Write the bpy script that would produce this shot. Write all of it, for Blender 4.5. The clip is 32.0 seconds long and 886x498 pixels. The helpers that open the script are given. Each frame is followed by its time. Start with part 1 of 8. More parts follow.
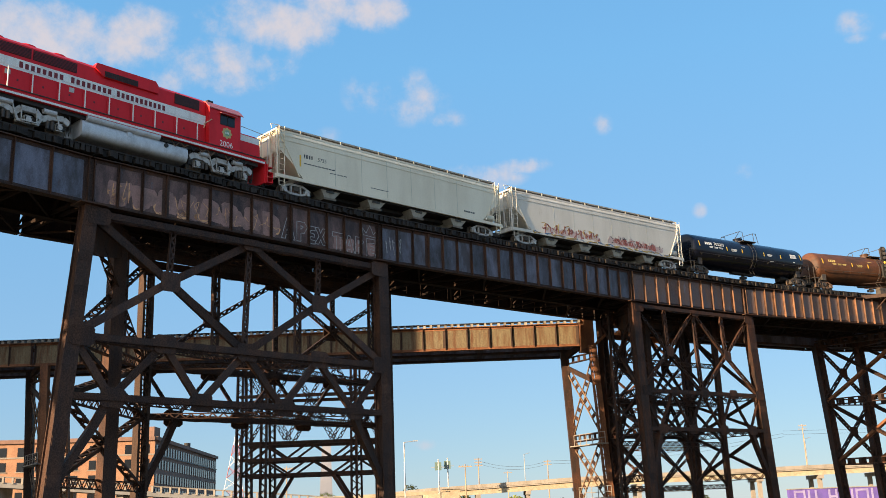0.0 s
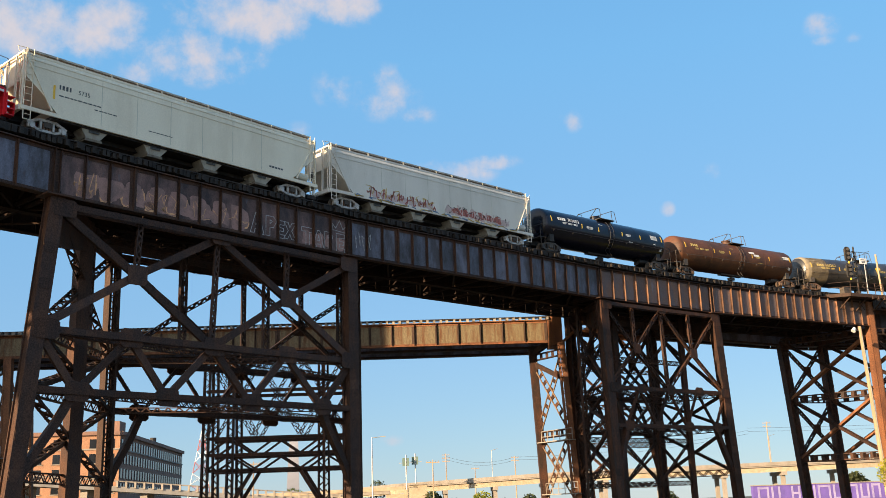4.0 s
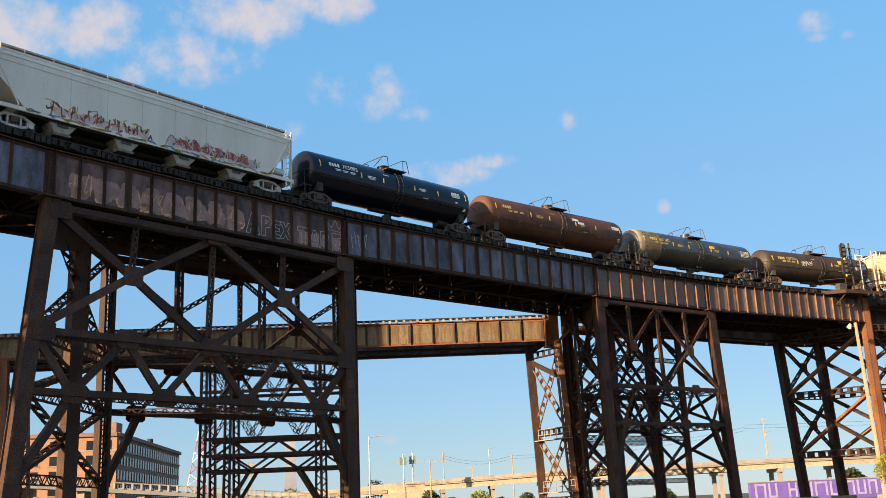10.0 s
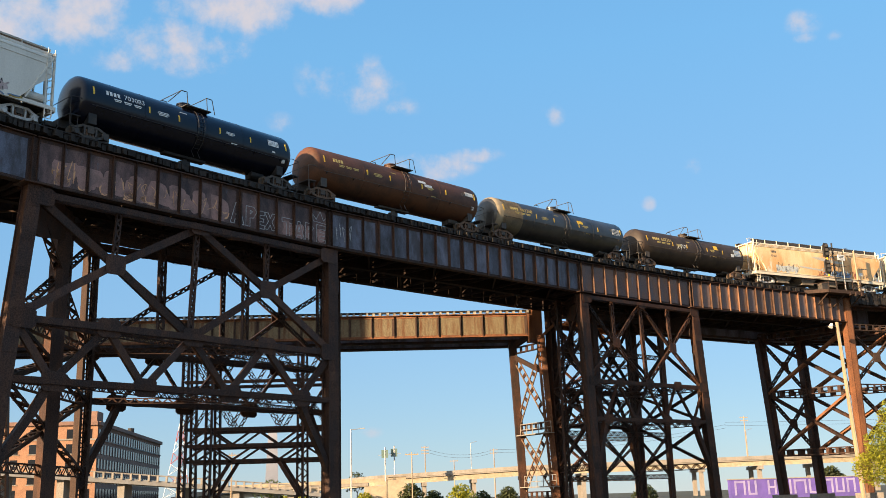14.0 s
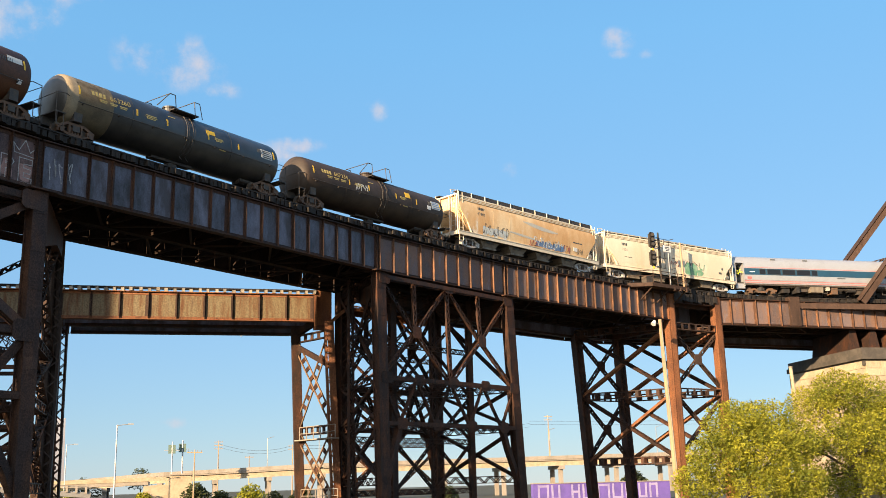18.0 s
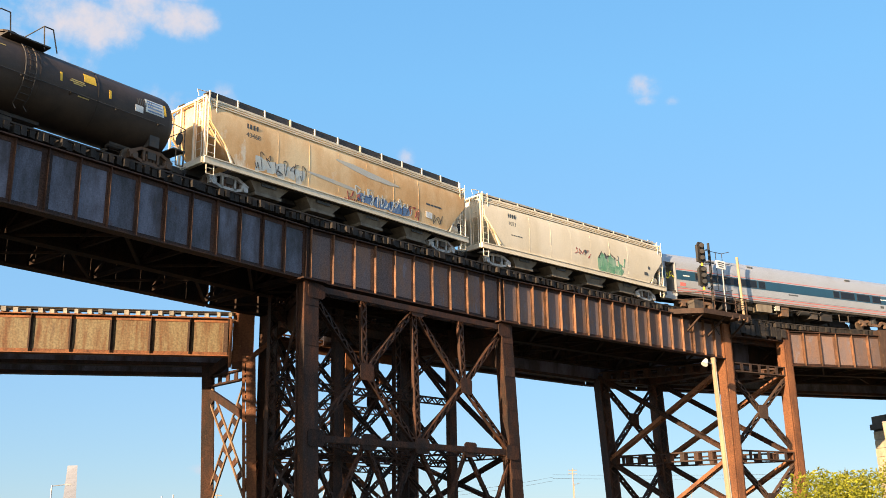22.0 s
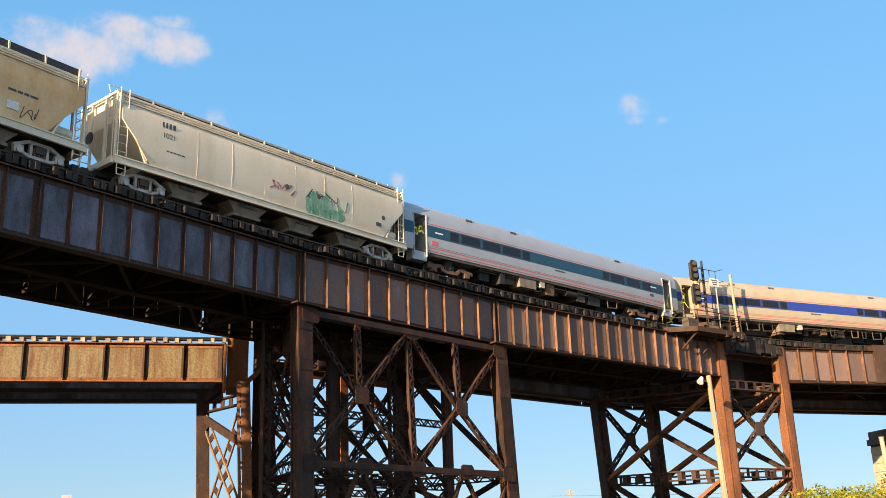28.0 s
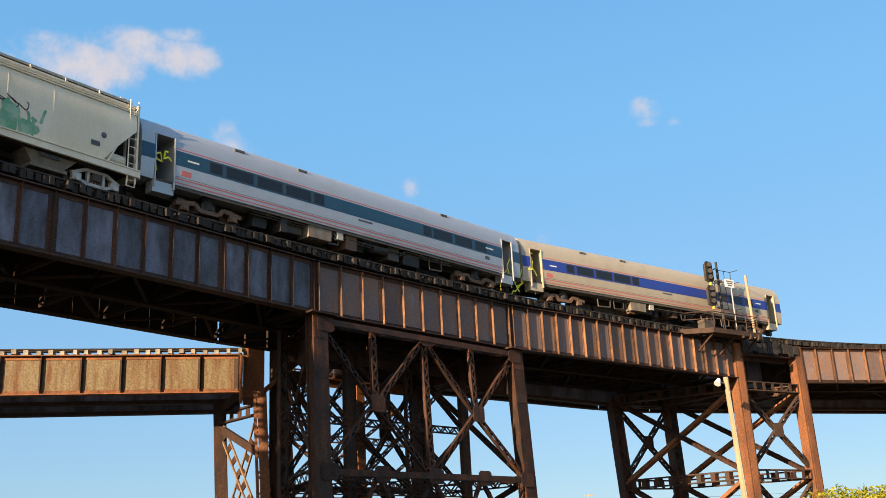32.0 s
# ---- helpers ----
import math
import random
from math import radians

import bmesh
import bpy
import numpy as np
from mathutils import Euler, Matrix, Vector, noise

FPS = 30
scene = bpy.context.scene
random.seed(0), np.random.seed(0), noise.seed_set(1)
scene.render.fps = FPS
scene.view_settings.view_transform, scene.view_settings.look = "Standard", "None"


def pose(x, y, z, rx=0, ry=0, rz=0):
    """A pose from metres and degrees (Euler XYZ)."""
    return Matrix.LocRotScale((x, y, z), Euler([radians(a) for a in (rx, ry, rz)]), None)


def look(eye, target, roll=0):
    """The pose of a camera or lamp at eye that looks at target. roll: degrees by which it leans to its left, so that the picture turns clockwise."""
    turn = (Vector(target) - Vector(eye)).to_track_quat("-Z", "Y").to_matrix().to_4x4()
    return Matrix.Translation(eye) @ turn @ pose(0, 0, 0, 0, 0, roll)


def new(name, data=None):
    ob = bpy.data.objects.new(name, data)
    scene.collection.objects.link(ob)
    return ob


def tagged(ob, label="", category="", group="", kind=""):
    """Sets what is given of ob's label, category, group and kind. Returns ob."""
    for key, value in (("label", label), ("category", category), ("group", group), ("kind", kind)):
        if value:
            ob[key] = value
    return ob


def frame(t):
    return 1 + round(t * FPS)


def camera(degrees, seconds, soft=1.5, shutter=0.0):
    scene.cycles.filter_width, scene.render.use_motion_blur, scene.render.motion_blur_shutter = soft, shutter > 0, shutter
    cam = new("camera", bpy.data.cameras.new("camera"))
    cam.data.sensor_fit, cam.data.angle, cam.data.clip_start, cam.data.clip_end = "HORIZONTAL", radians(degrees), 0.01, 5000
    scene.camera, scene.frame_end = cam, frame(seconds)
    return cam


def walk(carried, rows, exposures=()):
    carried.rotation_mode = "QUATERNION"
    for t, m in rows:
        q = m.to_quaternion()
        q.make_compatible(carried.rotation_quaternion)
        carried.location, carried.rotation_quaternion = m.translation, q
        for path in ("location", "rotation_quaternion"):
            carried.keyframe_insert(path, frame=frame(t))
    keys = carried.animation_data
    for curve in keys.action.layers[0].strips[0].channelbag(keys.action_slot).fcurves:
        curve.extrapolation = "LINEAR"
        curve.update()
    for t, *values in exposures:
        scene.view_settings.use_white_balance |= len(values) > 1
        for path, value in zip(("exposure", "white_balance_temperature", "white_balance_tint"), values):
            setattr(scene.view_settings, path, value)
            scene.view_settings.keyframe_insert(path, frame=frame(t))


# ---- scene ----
# ---- camera ----
cam = camera(47.59, 32.0, soft=0.8)
PATH = [
    (0, -1.098, -12.226, -0.929, 104.678, 2.057, 0.404),
    (0.5, -1.098, -12.226, -0.929, 104.513, 1.838, 0.050),
    (1, -1.098, -12.226, -0.929, 104.431, 1.790, -0.238),
    (1.5, -1.098, -12.226, -0.929, 104.381, 1.813, -0.807),
    (2, -1.098, -12.226, -0.929, 104.307, 1.805, -1.243),
    (2.5, -1.098, -12.226, -0.929, 104.332, 1.733, -1.345),
    (3, -1.098, -12.226, -0.929, 104.361, 1.802, -1.445),
    (3.5, -1.098, -12.226, -0.929, 104.382, 1.864, -1.426),
    (5.5, -1.098, -12.226, -0.929, 104.344, 2.207, -1.488),
    (6, -1.098, -12.226, -0.929, 104.304, 2.175, -1.516),
    (6.5, -1.098, -12.226, -0.929, 104.311, 2.212, -1.562),
    (7, -1.098, -12.226, -0.929, 104.327, 2.322, -1.533),
    (7.5, -1.098, -12.226, -0.929, 104.356, 2.492, -1.503),
    (8, -1.098, -12.226, -0.929, 104.384, 2.406, -1.529),
    (8.5, -1.098, -12.226, -0.929, 104.397, 2.438, -1.523),
    (9, -1.098, -12.226, -0.929, 104.405, 2.494, -1.503),
    (9.5, -1.098, -12.226, -0.929, 104.355, 2.498, -1.530),
    (10, -1.098, -12.226, -0.929, 104.322, 2.354, -1.544),
    (10.5, -1.098, -12.226, -0.929, 104.273, 2.262, -1.586),
    (11, -1.098, -12.226, -0.929, 104.283, 2.161, -1.660),
    (11.5, -1.098, -12.226, -0.929, 104.258, 1.977, -1.813),
    (12, -1.098, -12.226, -0.929, 104.235, 1.885, -1.888),
    (12.5, -1.098, -12.226, -0.929, 104.208, 1.825, -1.947),
    (13, -1.098, -12.226, -0.929, 104.145, 1.734, -2.116),
    (13.5, -1.098, -12.226, -0.929, 104.038, 1.747, -2.350),
    (15.5, 0.629, -6.019, -0.190, 103.711, 0.974, -4.389),
    (16, 2.746, 1.592, 0.716, 104.091, 1.120, -5.944),
    (16.5, 2.938, 2.283, 0.798, 104.143, 1.007, -7.255),
    (17, 3.029, 2.531, 0.832, 103.928, 1.046, -8.785),
    (17.5, 2.988, 2.428, 0.817, 103.655, 1.114, -10.728),
    (18, 3.016, 2.499, 0.827, 103.256, 1.364, -13.370),
    (18.5, 6.417, 11.076, 2.023, 103.681, 1.298, -13.828),
    (19, 8.344, 15.938, 2.700, 104.059, 1.107, -14.087),
    (19.5, 9.385, 18.563, 3.066, 103.815, 0.853, -14.001),
    (20, 9.866, 19.778, 3.235, 104.314, 0.779, -13.542),
    (20.5, 10.316, 20.912, 3.394, 104.721, 0.752, -13.118),
    (21, 10.703, 21.887, 3.530, 105.283, 0.793, -12.892),
    (21.5, 11.572, 24.079, 3.835, 105.545, 0.765, -12.240),
    (22, 11.483, 23.855, 3.804, 105.913, 0.895, -11.939),
    (22.5, 11.483, 23.855, 3.804, 106.053, 0.964, -11.801),
    (23, 11.483, 23.855, 3.804, 106.257, 1.110, -11.806),
    (23.5, 11.483, 23.855, 3.804, 106.445, 1.172, -11.874),
    (24, 11.483, 23.855, 3.804, 106.640, 1.267, -11.921),
    (24.5, 11.483, 23.855, 3.804, 106.862, 1.365, -11.956),
    (25, 11.483, 23.855, 3.804, 106.985, 1.370, -11.885),
    (25.5, 11.483, 23.855, 3.804, 106.983, 1.438, -11.852),
    (27.5, 11.483, 23.855, 3.804, 107.010, 1.807, -12.008),
    (28, 11.483, 23.855, 3.804, 107.159, 1.843, -12.048),
    (28.5, 11.483, 23.855, 3.804, 107.243, 1.935, -12.098),
    (29, 11.483, 23.855, 3.804, 107.248, 1.929, -12.144),
    (29.5, 11.483, 23.855, 3.804, 107.338, 2.021, -12.170),
    (30, 11.483, 23.855, 3.804, 107.378, 2.152, -12.135),
    (30.5, 11.483, 23.855, 3.804, 107.397, 2.434, -11.932),
    (31, 11.483, 23.855, 3.804, 107.447, 2.627, -11.660),
    (31.5, 11.483, 23.855, 3.804, 107.457, 2.780, -11.346),
    (32, 11.483, 23.855, 3.804, 107.565, 2.696, -10.980),
]
walk(cam, [(t, pose(x, y, z, rx, ry, rz)) for t, x, y, z, rx, ry, rz in PATH], [(0.0, 1.42), (16.0, 1.42), (18.0, 1.47), (21.5, 1.58), (29.0, 1.53), (32.0, 1.45)])

# ---- world, sun ----
SUN_EL, SUN_AZ = radians(14.5), radians(-131.0)


def sun_dir():
    return Vector((math.sin(SUN_AZ) * math.cos(SUN_EL), math.cos(SUN_AZ) * math.cos(SUN_EL), math.sin(SUN_EL)))


def make_world():
    w = bpy.data.worlds.new("sky")
    scene.world = w
    w.use_nodes = True
    nt = w.node_tree
    nt.nodes.clear()
    N, L = nt.nodes.new, nt.links.new
    out, bg = N("ShaderNodeOutputWorld"), N("ShaderNodeBackground")
    sky = N("ShaderNodeTexSky")
    sky.sky_type, sky.sun_disc = "NISHITA", False
    sky.sun_elevation, sky.sun_rotation = SUN_EL, SUN_AZ % (2 * math.pi)
    sky.altitude, sky.air_density, sky.dust_density, sky.ozone_density = 100, 1.0, 0.0, 2.5
    co = N("ShaderNodeTexCoord")
    # drifting cumulus: soft patches broken up by noise
    big = N("ShaderNodeTexNoise")
    big.inputs["Scale"].default_value, big.inputs["Detail"].default_value, big.inputs["Roughness"].default_value = 18.0, 9.0, 0.6
    L(co.outputs["Generated"], big.inputs["Vector"])
    total = None
    for az, el, wide, tall, amount in CLOUDS:
        a, e = radians(az), radians(el)
        c = Vector((math.sin(a) * math.cos(e), math.cos(a) * math.cos(e), math.sin(e)))
        side = Vector((math.cos(a), -math.sin(a), 0))
        up = side.cross(c)
        sub = N("ShaderNodeVectorMath")
        sub.operation = "SUBTRACT"
        L(co.outputs["Generated"], sub.inputs[0])
        sub.inputs[1].default_value = c
        parts = []
        for axis, size in ((side, wide), (up, tall), (c, 0.4 * 60)):
            d = N("ShaderNodeVectorMath")
            d.operation = "DOT_PRODUCT"
            L(sub.outputs[0], d.inputs[0])
            d.inputs[1].default_value = axis / radians(size)
            q = N("ShaderNodeMath")
            q.operation = "POWER"
            ab = N("ShaderNodeMath")
            ab.operation = "ABSOLUTE"
            L(d.outputs["Value"], ab.inputs[0])
            L(ab.outputs[0], q.inputs[0])
            q.inputs[1].default_value = 2.0
            parts.append(q)
        s1, s2 = N("ShaderNodeMath"), N("ShaderNodeMath")
        L(parts[0].outputs[0], s1.inputs[0])
        L(parts[1].outputs[0], s1.inputs[1])
        L(s1.outputs[0], s2.inputs[0])
        L(parts[2].outputs[0], s2.inputs[1])
        f = N("ShaderNodeMapRange")
        f.inputs["From Min"].default_value, f.inputs["From Max"].default_value = 0.0, 1.0
        f.inputs["To Min"].default_value, f.inputs["To Max"].default_value = amount, 0.0
        L(s2.outputs[0], f.inputs["Value"])
        if total is None:
            total = f
        else:
            m = N("ShaderNodeMath")
            m.operation = "MAXIMUM"
            L(total.outputs[0], m.inputs[0])
            L(f.outputs[0], m.inputs[1])
            total = m
    add = N("ShaderNodeMath")
    L(total.outputs[0], add.inputs[0])
    nz = N("ShaderNodeMapRange")
    nz.inputs["From Min"].default_value, nz.inputs["From Max"].default_value = 0.3, 0.72
    nz.inputs["To Min"].default_value, nz.inputs["To Max"].default_value = -1.15, 0.8
    L(big.outputs["Fac"], nz.inputs["Value"])
    L(nz.outputs[0], add.inputs[1])
    gate = N("ShaderNodeMath")
    gate.operation = "MULTIPLY"
    mask = N("ShaderNodeMapRange")
    mask.interpolation_type = "SMOOTHSTEP"
    mask.inputs["From Min"].default_value, mask.inputs["From Max"].default_value = 0.0, 1.5
    L(add.outputs[0], mask.inputs["Value"])
    near = N("ShaderNodeMapRange")
    near.inputs["From Min"].default_value, near.inputs["From Max"].default_value = 0.0, 0.4
    L(total.outputs[0], near.inputs["Value"])
    L(mask.outputs[0], gate.inputs[0])
    L(near.outputs[0], gate.inputs[1])
    mix = N("ShaderNodeMix")
    mix.data_type = "RGBA"
    L(gate.outputs[0], mix.inputs["Factor"])
    hs = N("ShaderNodeHueSaturation")
    hs.inputs["Saturation"].default_value, hs.inputs["Value"].default_value = SKY_SAT, 1.0
    # thin evening haze evens out the sky towards the horizon
    sep, ramp, veil = N("ShaderNodeSeparateXYZ"), N("ShaderNodeValToRGB"), N("ShaderNodeMix")
    L(co.outputs["Generated"], sep.inputs[0])
    L(sep.outputs["Z"], ramp.inputs["Fac"])
    cr = ramp.color_ramp
    cr.elements[0].position, cr.elements[0].color = 0.0, (*HAZE[0], 1)
    cr.elements[1].position, cr.elements[1].color = 0.75, (*HAZE[3], 1)
    for pos, c in ((0.16, HAZE[1]), (0.42, HAZE[2])):
        cr.elements.new(pos).color = (*c, 1)
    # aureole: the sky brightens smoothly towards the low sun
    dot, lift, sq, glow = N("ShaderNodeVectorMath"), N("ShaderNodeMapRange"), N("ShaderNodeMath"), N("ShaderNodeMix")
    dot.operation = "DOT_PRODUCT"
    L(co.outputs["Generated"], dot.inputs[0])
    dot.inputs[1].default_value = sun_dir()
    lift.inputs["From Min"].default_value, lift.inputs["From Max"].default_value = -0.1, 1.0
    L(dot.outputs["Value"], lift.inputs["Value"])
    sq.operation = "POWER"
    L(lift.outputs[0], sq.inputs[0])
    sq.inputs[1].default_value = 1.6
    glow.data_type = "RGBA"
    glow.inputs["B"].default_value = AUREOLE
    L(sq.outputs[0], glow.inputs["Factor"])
    veil.data_type = "RGBA"
    veil.inputs["Factor"].default_value = 0.8
    L(sky.outputs[0], veil.inputs["A"])
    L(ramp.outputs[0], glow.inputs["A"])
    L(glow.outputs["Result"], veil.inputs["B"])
    L(veil.outputs["Result"], hs.inputs["Color"])
    L(hs.outputs[0], mix.inputs["A"])
    mix.inputs["B"].default_value = CLOUD_COLOUR
    L(mix.outputs["Result"], bg.inputs["Color"])
    bg.inputs["Strength"].default_value = SKY_STRENGTH
    L(bg.outputs[0], out.inputs["Surface"])


SKY_STRENGTH, SKY_SAT = 0.0895, 1.0
HAZE = [(1.15, 1.85, 2.6), (1.02, 2.0, 3.15), (0.78, 2.1, 3.62), (0.50, 1.6, 3.35)]
CLOUD_COLOUR = (2.85, 2.72, 2.95, 1)
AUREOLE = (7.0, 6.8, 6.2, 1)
# azimuth, elevation, half width, half height (degrees), density
CLOUDS = [
    (-21.9, 25.6, 5.5, 2.6, 1.1), (-18.3, 26.3, 3.5, 1.9, 1.0), (-12.8, 24.9, 4.8, 1.8, 1.05), (-8.8, 27.0, 3.5, 1.9, 1.1), (-3.8, 28.0, 2.6, 1.3, 0.95),
    (-15.9, 23.9, 2.3, 1.0, 0.6), (-4.3, 23.6, 1.5, 1.5, 0.5), (-1.4, 23.3, 2.4, 1.8, 0.62), (0.4, 22.0, 1.9, 0.7, 0.4), (2.4, 18.6, 3.1, 1.0, 0.72),
    (4.8, 19.2, 2.3, 0.6, 0.6), (-6.5, 21.1, 1.0, 0.7, 0.4), (8.3, 21.7, 1.6, 0.5, 0.42), (10.0, 21.2, 0.7, 0.8, 0.45), (17.9, 17.6, 0.8, 0.6, 0.36),
    (15.1, 15.8, 0.5, 0.5, 0.42), (24.7, 24.4, 1.2, 0.9, 0.55), (24.6, 23.6, 0.8, 0.4, 0.5), (26.2, 23.3, 0.6, 0.5, 0.42), (-1.3, 3.7, 1.8, 0.4, 0.5),
    (1.3, 3.9, 1.9, 0.3, 0.4), (-11.0, 27.4, 4.5, 1.5, 0.75), (-7.0, 28.5, 3.2, 1.2, 0.7), (-3.8, 29.3, 1.5, 0.6, 0.55),
]
make_world()
sun = new("sun", bpy.data.lights.new("sun", "SUN"))
sun.data.energy, sun.data.angle, sun.data.color = 5.0, radians(0.55), (1.0, 0.74, 0.46)
sun.matrix_world = look((0, 0, 100), Vector((0, 0, 100)) - sun_dir())

# ---- materials ----
def mat(name, base, alt=None, scale=3.0, amount=0.5, rough=0.7, metal=0.0, bump=0.15, streak=1.0, fine=40.0, spots=None, spot_at=0.6, spot_scale=None, rand=0.0, grain=0.18, spec=0.35):
    """Painted or bare surface: two colours mixed by a coarse noise, darkened grain, optional stains, fine relief."""
    m = bpy.data.materials.new(name)
    m.use_nodes = True
    nt = m.node_tree
    N, L = nt.nodes.new, nt.links.new
    b = nt.nodes["Principled BSDF"]
    co, mp = N("ShaderNodeTexCoord"), N("ShaderNodeMapping")
    mp.inputs["Scale"].default_value = (1, 1, 1 / streak)
    L(co.outputs["Object"], mp.inputs["Vector"])
    n1, n2 = N("ShaderNodeTexNoise"), N("ShaderNodeTexNoise")
    n1.inputs["Scale"].default_value, n1.inputs["Detail"].default_value, n1.inputs["Roughness"].default_value = scale, 6, 0.65
    n2.inputs["Scale"].default_value, n2.inputs["Detail"].default_value = fine, 4
    L(mp.outputs[0], n1.inputs["Vector"])
    L(co.outputs["Object"], n2.inputs["Vector"])
    r = N("ShaderNodeMapRange")
    r.inputs["From Min"].default_value, r.inputs["From Max"].default_value = 0.62 - 0.4 * amount, 0.85 - 0.4 * amount
    L(n1.outputs["Fac"], r.inputs["Value"])
    mx = N("ShaderNodeMix")
    mx.data_type = "RGBA"
    mx.inputs["A"].default_value = (*base, 1)
    mx.inputs["B"].default_value = (*(alt or tuple(c * 0.75 for c in base)), 1)
    L(r.outputs[0], mx.inputs["Factor"])
    col = mx.outputs["Result"]
    if spots:
        n3 = N("ShaderNodeTexNoise")
        n3.inputs["Scale"].default_value, n3.inputs["Detail"].default_value, n3.inputs["Roughness"].default_value = spot_scale or scale * 2.3, 8, 0.7
        L(mp.outputs[0], n3.inputs["Vector"])
        r3 = N("ShaderNodeMapRange")
        r3.inputs["From Min"].default_value, r3.inputs["From Max"].default_value = spot_at, spot_at + 0.1
        L(n3.outputs["Fac"], r3.inputs["Value"])
        m3 = N("ShaderNodeMix")
        m3.data_type = "RGBA"
        L(col, m3.inputs["A"])
        m3.inputs["B"].default_value = (*spots, 1)
        L(r3.outputs[0], m3.inputs["Factor"])
        col = m3.outputs["Result"]
    hs = N("ShaderNodeHueSaturation")
    L(col, hs.inputs["Color"])
    g = N("ShaderNodeMapRange")
    g.inputs["From Min"].default_value, g.inputs["From Max"].default_value = 0.3, 0.7
    g.inputs["To Min"].default_value, g.inputs["To Max"].default_value = 1 - grain, 1 + grain
    L(n2.outputs["Fac"], g.inputs["Value"])
    if rand:
        oi, ad, rr = N("ShaderNodeObjectInfo"), N("ShaderNodeMath"), N("ShaderNodeMapRange")
        rr.inputs["To Min"].default_value, rr.inputs["To Max"].default_value = -rand, rand
        L(oi.outputs["Random"], rr.inputs["Value"])
        L(g.outputs[0], ad.inputs[0])
        L(rr.outputs[0], ad.inputs[1])
        L(ad.outputs[0], hs.inputs["Value"])
    else:
        L(g.outputs[0], hs.inputs["Value"])
    L(hs.outputs[0], b.inputs["Base Color"])
    b.inputs["Metallic"].default_value = metal
    b.inputs["Specular IOR Level"].default_value = spec
    rg = N("ShaderNodeMapRange")
    rg.inputs["To Min"].default_value, rg.inputs["To Max"].default_value = max(0.02, rough - 0.14), min(1, rough + 0.14)
    L(n1.outputs["Fac"], rg.inputs["Value"])
    L(rg.outputs[0], b.inputs["Roughness"])
    if bump:
        bp = N("ShaderNodeBump")
        bp.inputs["Strength"].default_value, bp.inputs["Distance"].default_value = bump, 0.02
        L(n2.outputs["Fac"], bp.inputs["Height"])
        L(bp.outputs[0], b.inputs["Normal"])
    return m


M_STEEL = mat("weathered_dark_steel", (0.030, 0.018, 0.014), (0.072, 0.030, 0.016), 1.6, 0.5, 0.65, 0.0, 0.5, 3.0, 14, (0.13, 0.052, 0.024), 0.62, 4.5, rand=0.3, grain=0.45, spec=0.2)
M_BLACKBROWN = mat("black_brown_steel", (0.043, 0.025, 0.0195), (0.078, 0.037, 0.022), 1.4, 0.5, 0.65, 0.0, 0.5, 3.0, 14, (0.10, 0.042, 0.022), 0.64, 4.0, rand=0.3, grain=0.45, spec=0.2)
# rusty ribs, lightened so the colour itself carries the low sun
M_RIB = mat("sunlit_rust_rib_steel", (0.090, 0.048, 0.031), (0.21, 0.10, 0.052), 2.2, 0.5, 0.65, 0.0, 0.4, 2.0, 14, (0.33, 0.19, 0.10), 0.62, 5.0, rand=0.35, grain=0.4, spec=0.25)
# blue-grey patches paint the sky's sheen on the webs; brown spots are rust
M_WEB = mat("sky_sheen_blue_grey_web_plate", (0.047, 0.035, 0.037), (0.122, 0.119, 0.156), 1.1, 0.6, 0.5, 0.0, 0.3, 2.6, 16, (0.085, 0.038, 0.024), 0.61, 2.4, rand=0.3, grain=0.25, spec=0.4)
# lit copy of the web plate: glancing sun painted in over rust brown
M_WEBR = mat("sunlit_rust_brown_web_plate", (0.13, 0.096, 0.092), (0.19, 0.105, 0.068), 1.2, 0.5, 0.6, 0.0, 0.3, 3.0, 16, (0.15, 0.135, 0.15), 0.57, 2.0, rand=0.25, grain=0.3, spec=0.2)
# steel under the deck: the deck's shade is put into the dark colour
M_UNDER = mat("shade_blackened_steel", (0.022, 0.016, 0.014), (0.042, 0.024, 0.016), 1.5, 0.5, 0.8, 0.0, 0.3, 2.0, 14, (0.06, 0.028, 0.015), 0.66, 4.0, rand=0.3, grain=0.3, spec=0.1)
M_WEBA = mat("mauve_brown_web_plate", (0.060, 0.034, 0.030), (0.15, 0.085, 0.072), 1.3, 0.55, 0.55, 0.0, 0.3, 2.2, 16, (0.095, 0.090, 0.105), 0.60, 1.8, rand=0.3, grain=0.3, spec=0.3)
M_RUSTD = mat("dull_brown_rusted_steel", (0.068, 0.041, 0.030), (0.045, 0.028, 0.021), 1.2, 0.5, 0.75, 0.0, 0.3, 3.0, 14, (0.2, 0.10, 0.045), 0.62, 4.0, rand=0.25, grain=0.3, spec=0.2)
# rust with the low sun's orange put into the colour
M_RUST = mat("sunlit_rusted_steel", (0.20, 0.078, 0.032), (0.11, 0.044, 0.022), 1.0, 0.5, 0.8, 0.0, 0.35, 3.0, 10, (0.26, 0.14, 0.066), 0.61, 4.0, rand=0.25, grain=0.3)
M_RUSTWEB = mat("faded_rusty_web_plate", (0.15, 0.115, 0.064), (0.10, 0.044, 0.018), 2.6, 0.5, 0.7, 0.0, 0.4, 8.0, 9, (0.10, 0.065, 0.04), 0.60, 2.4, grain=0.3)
M_TIE = mat("creosoted_timber", (0.016, 0.013, 0.012), (0.034, 0.027, 0.022), 4.0, 0.5, 0.85, 0.0, 0.5, 1.0, 20, rand=0.35, grain=0.4)
M_TIEF = mat("sun_bleached_tie_timber", (0.30, 0.265, 0.22), (0.2, 0.17, 0.14), 4.0, 0.5, 0.85, 0.0, 0.4, 1.0, 20, rand=0.3, grain=0.3)
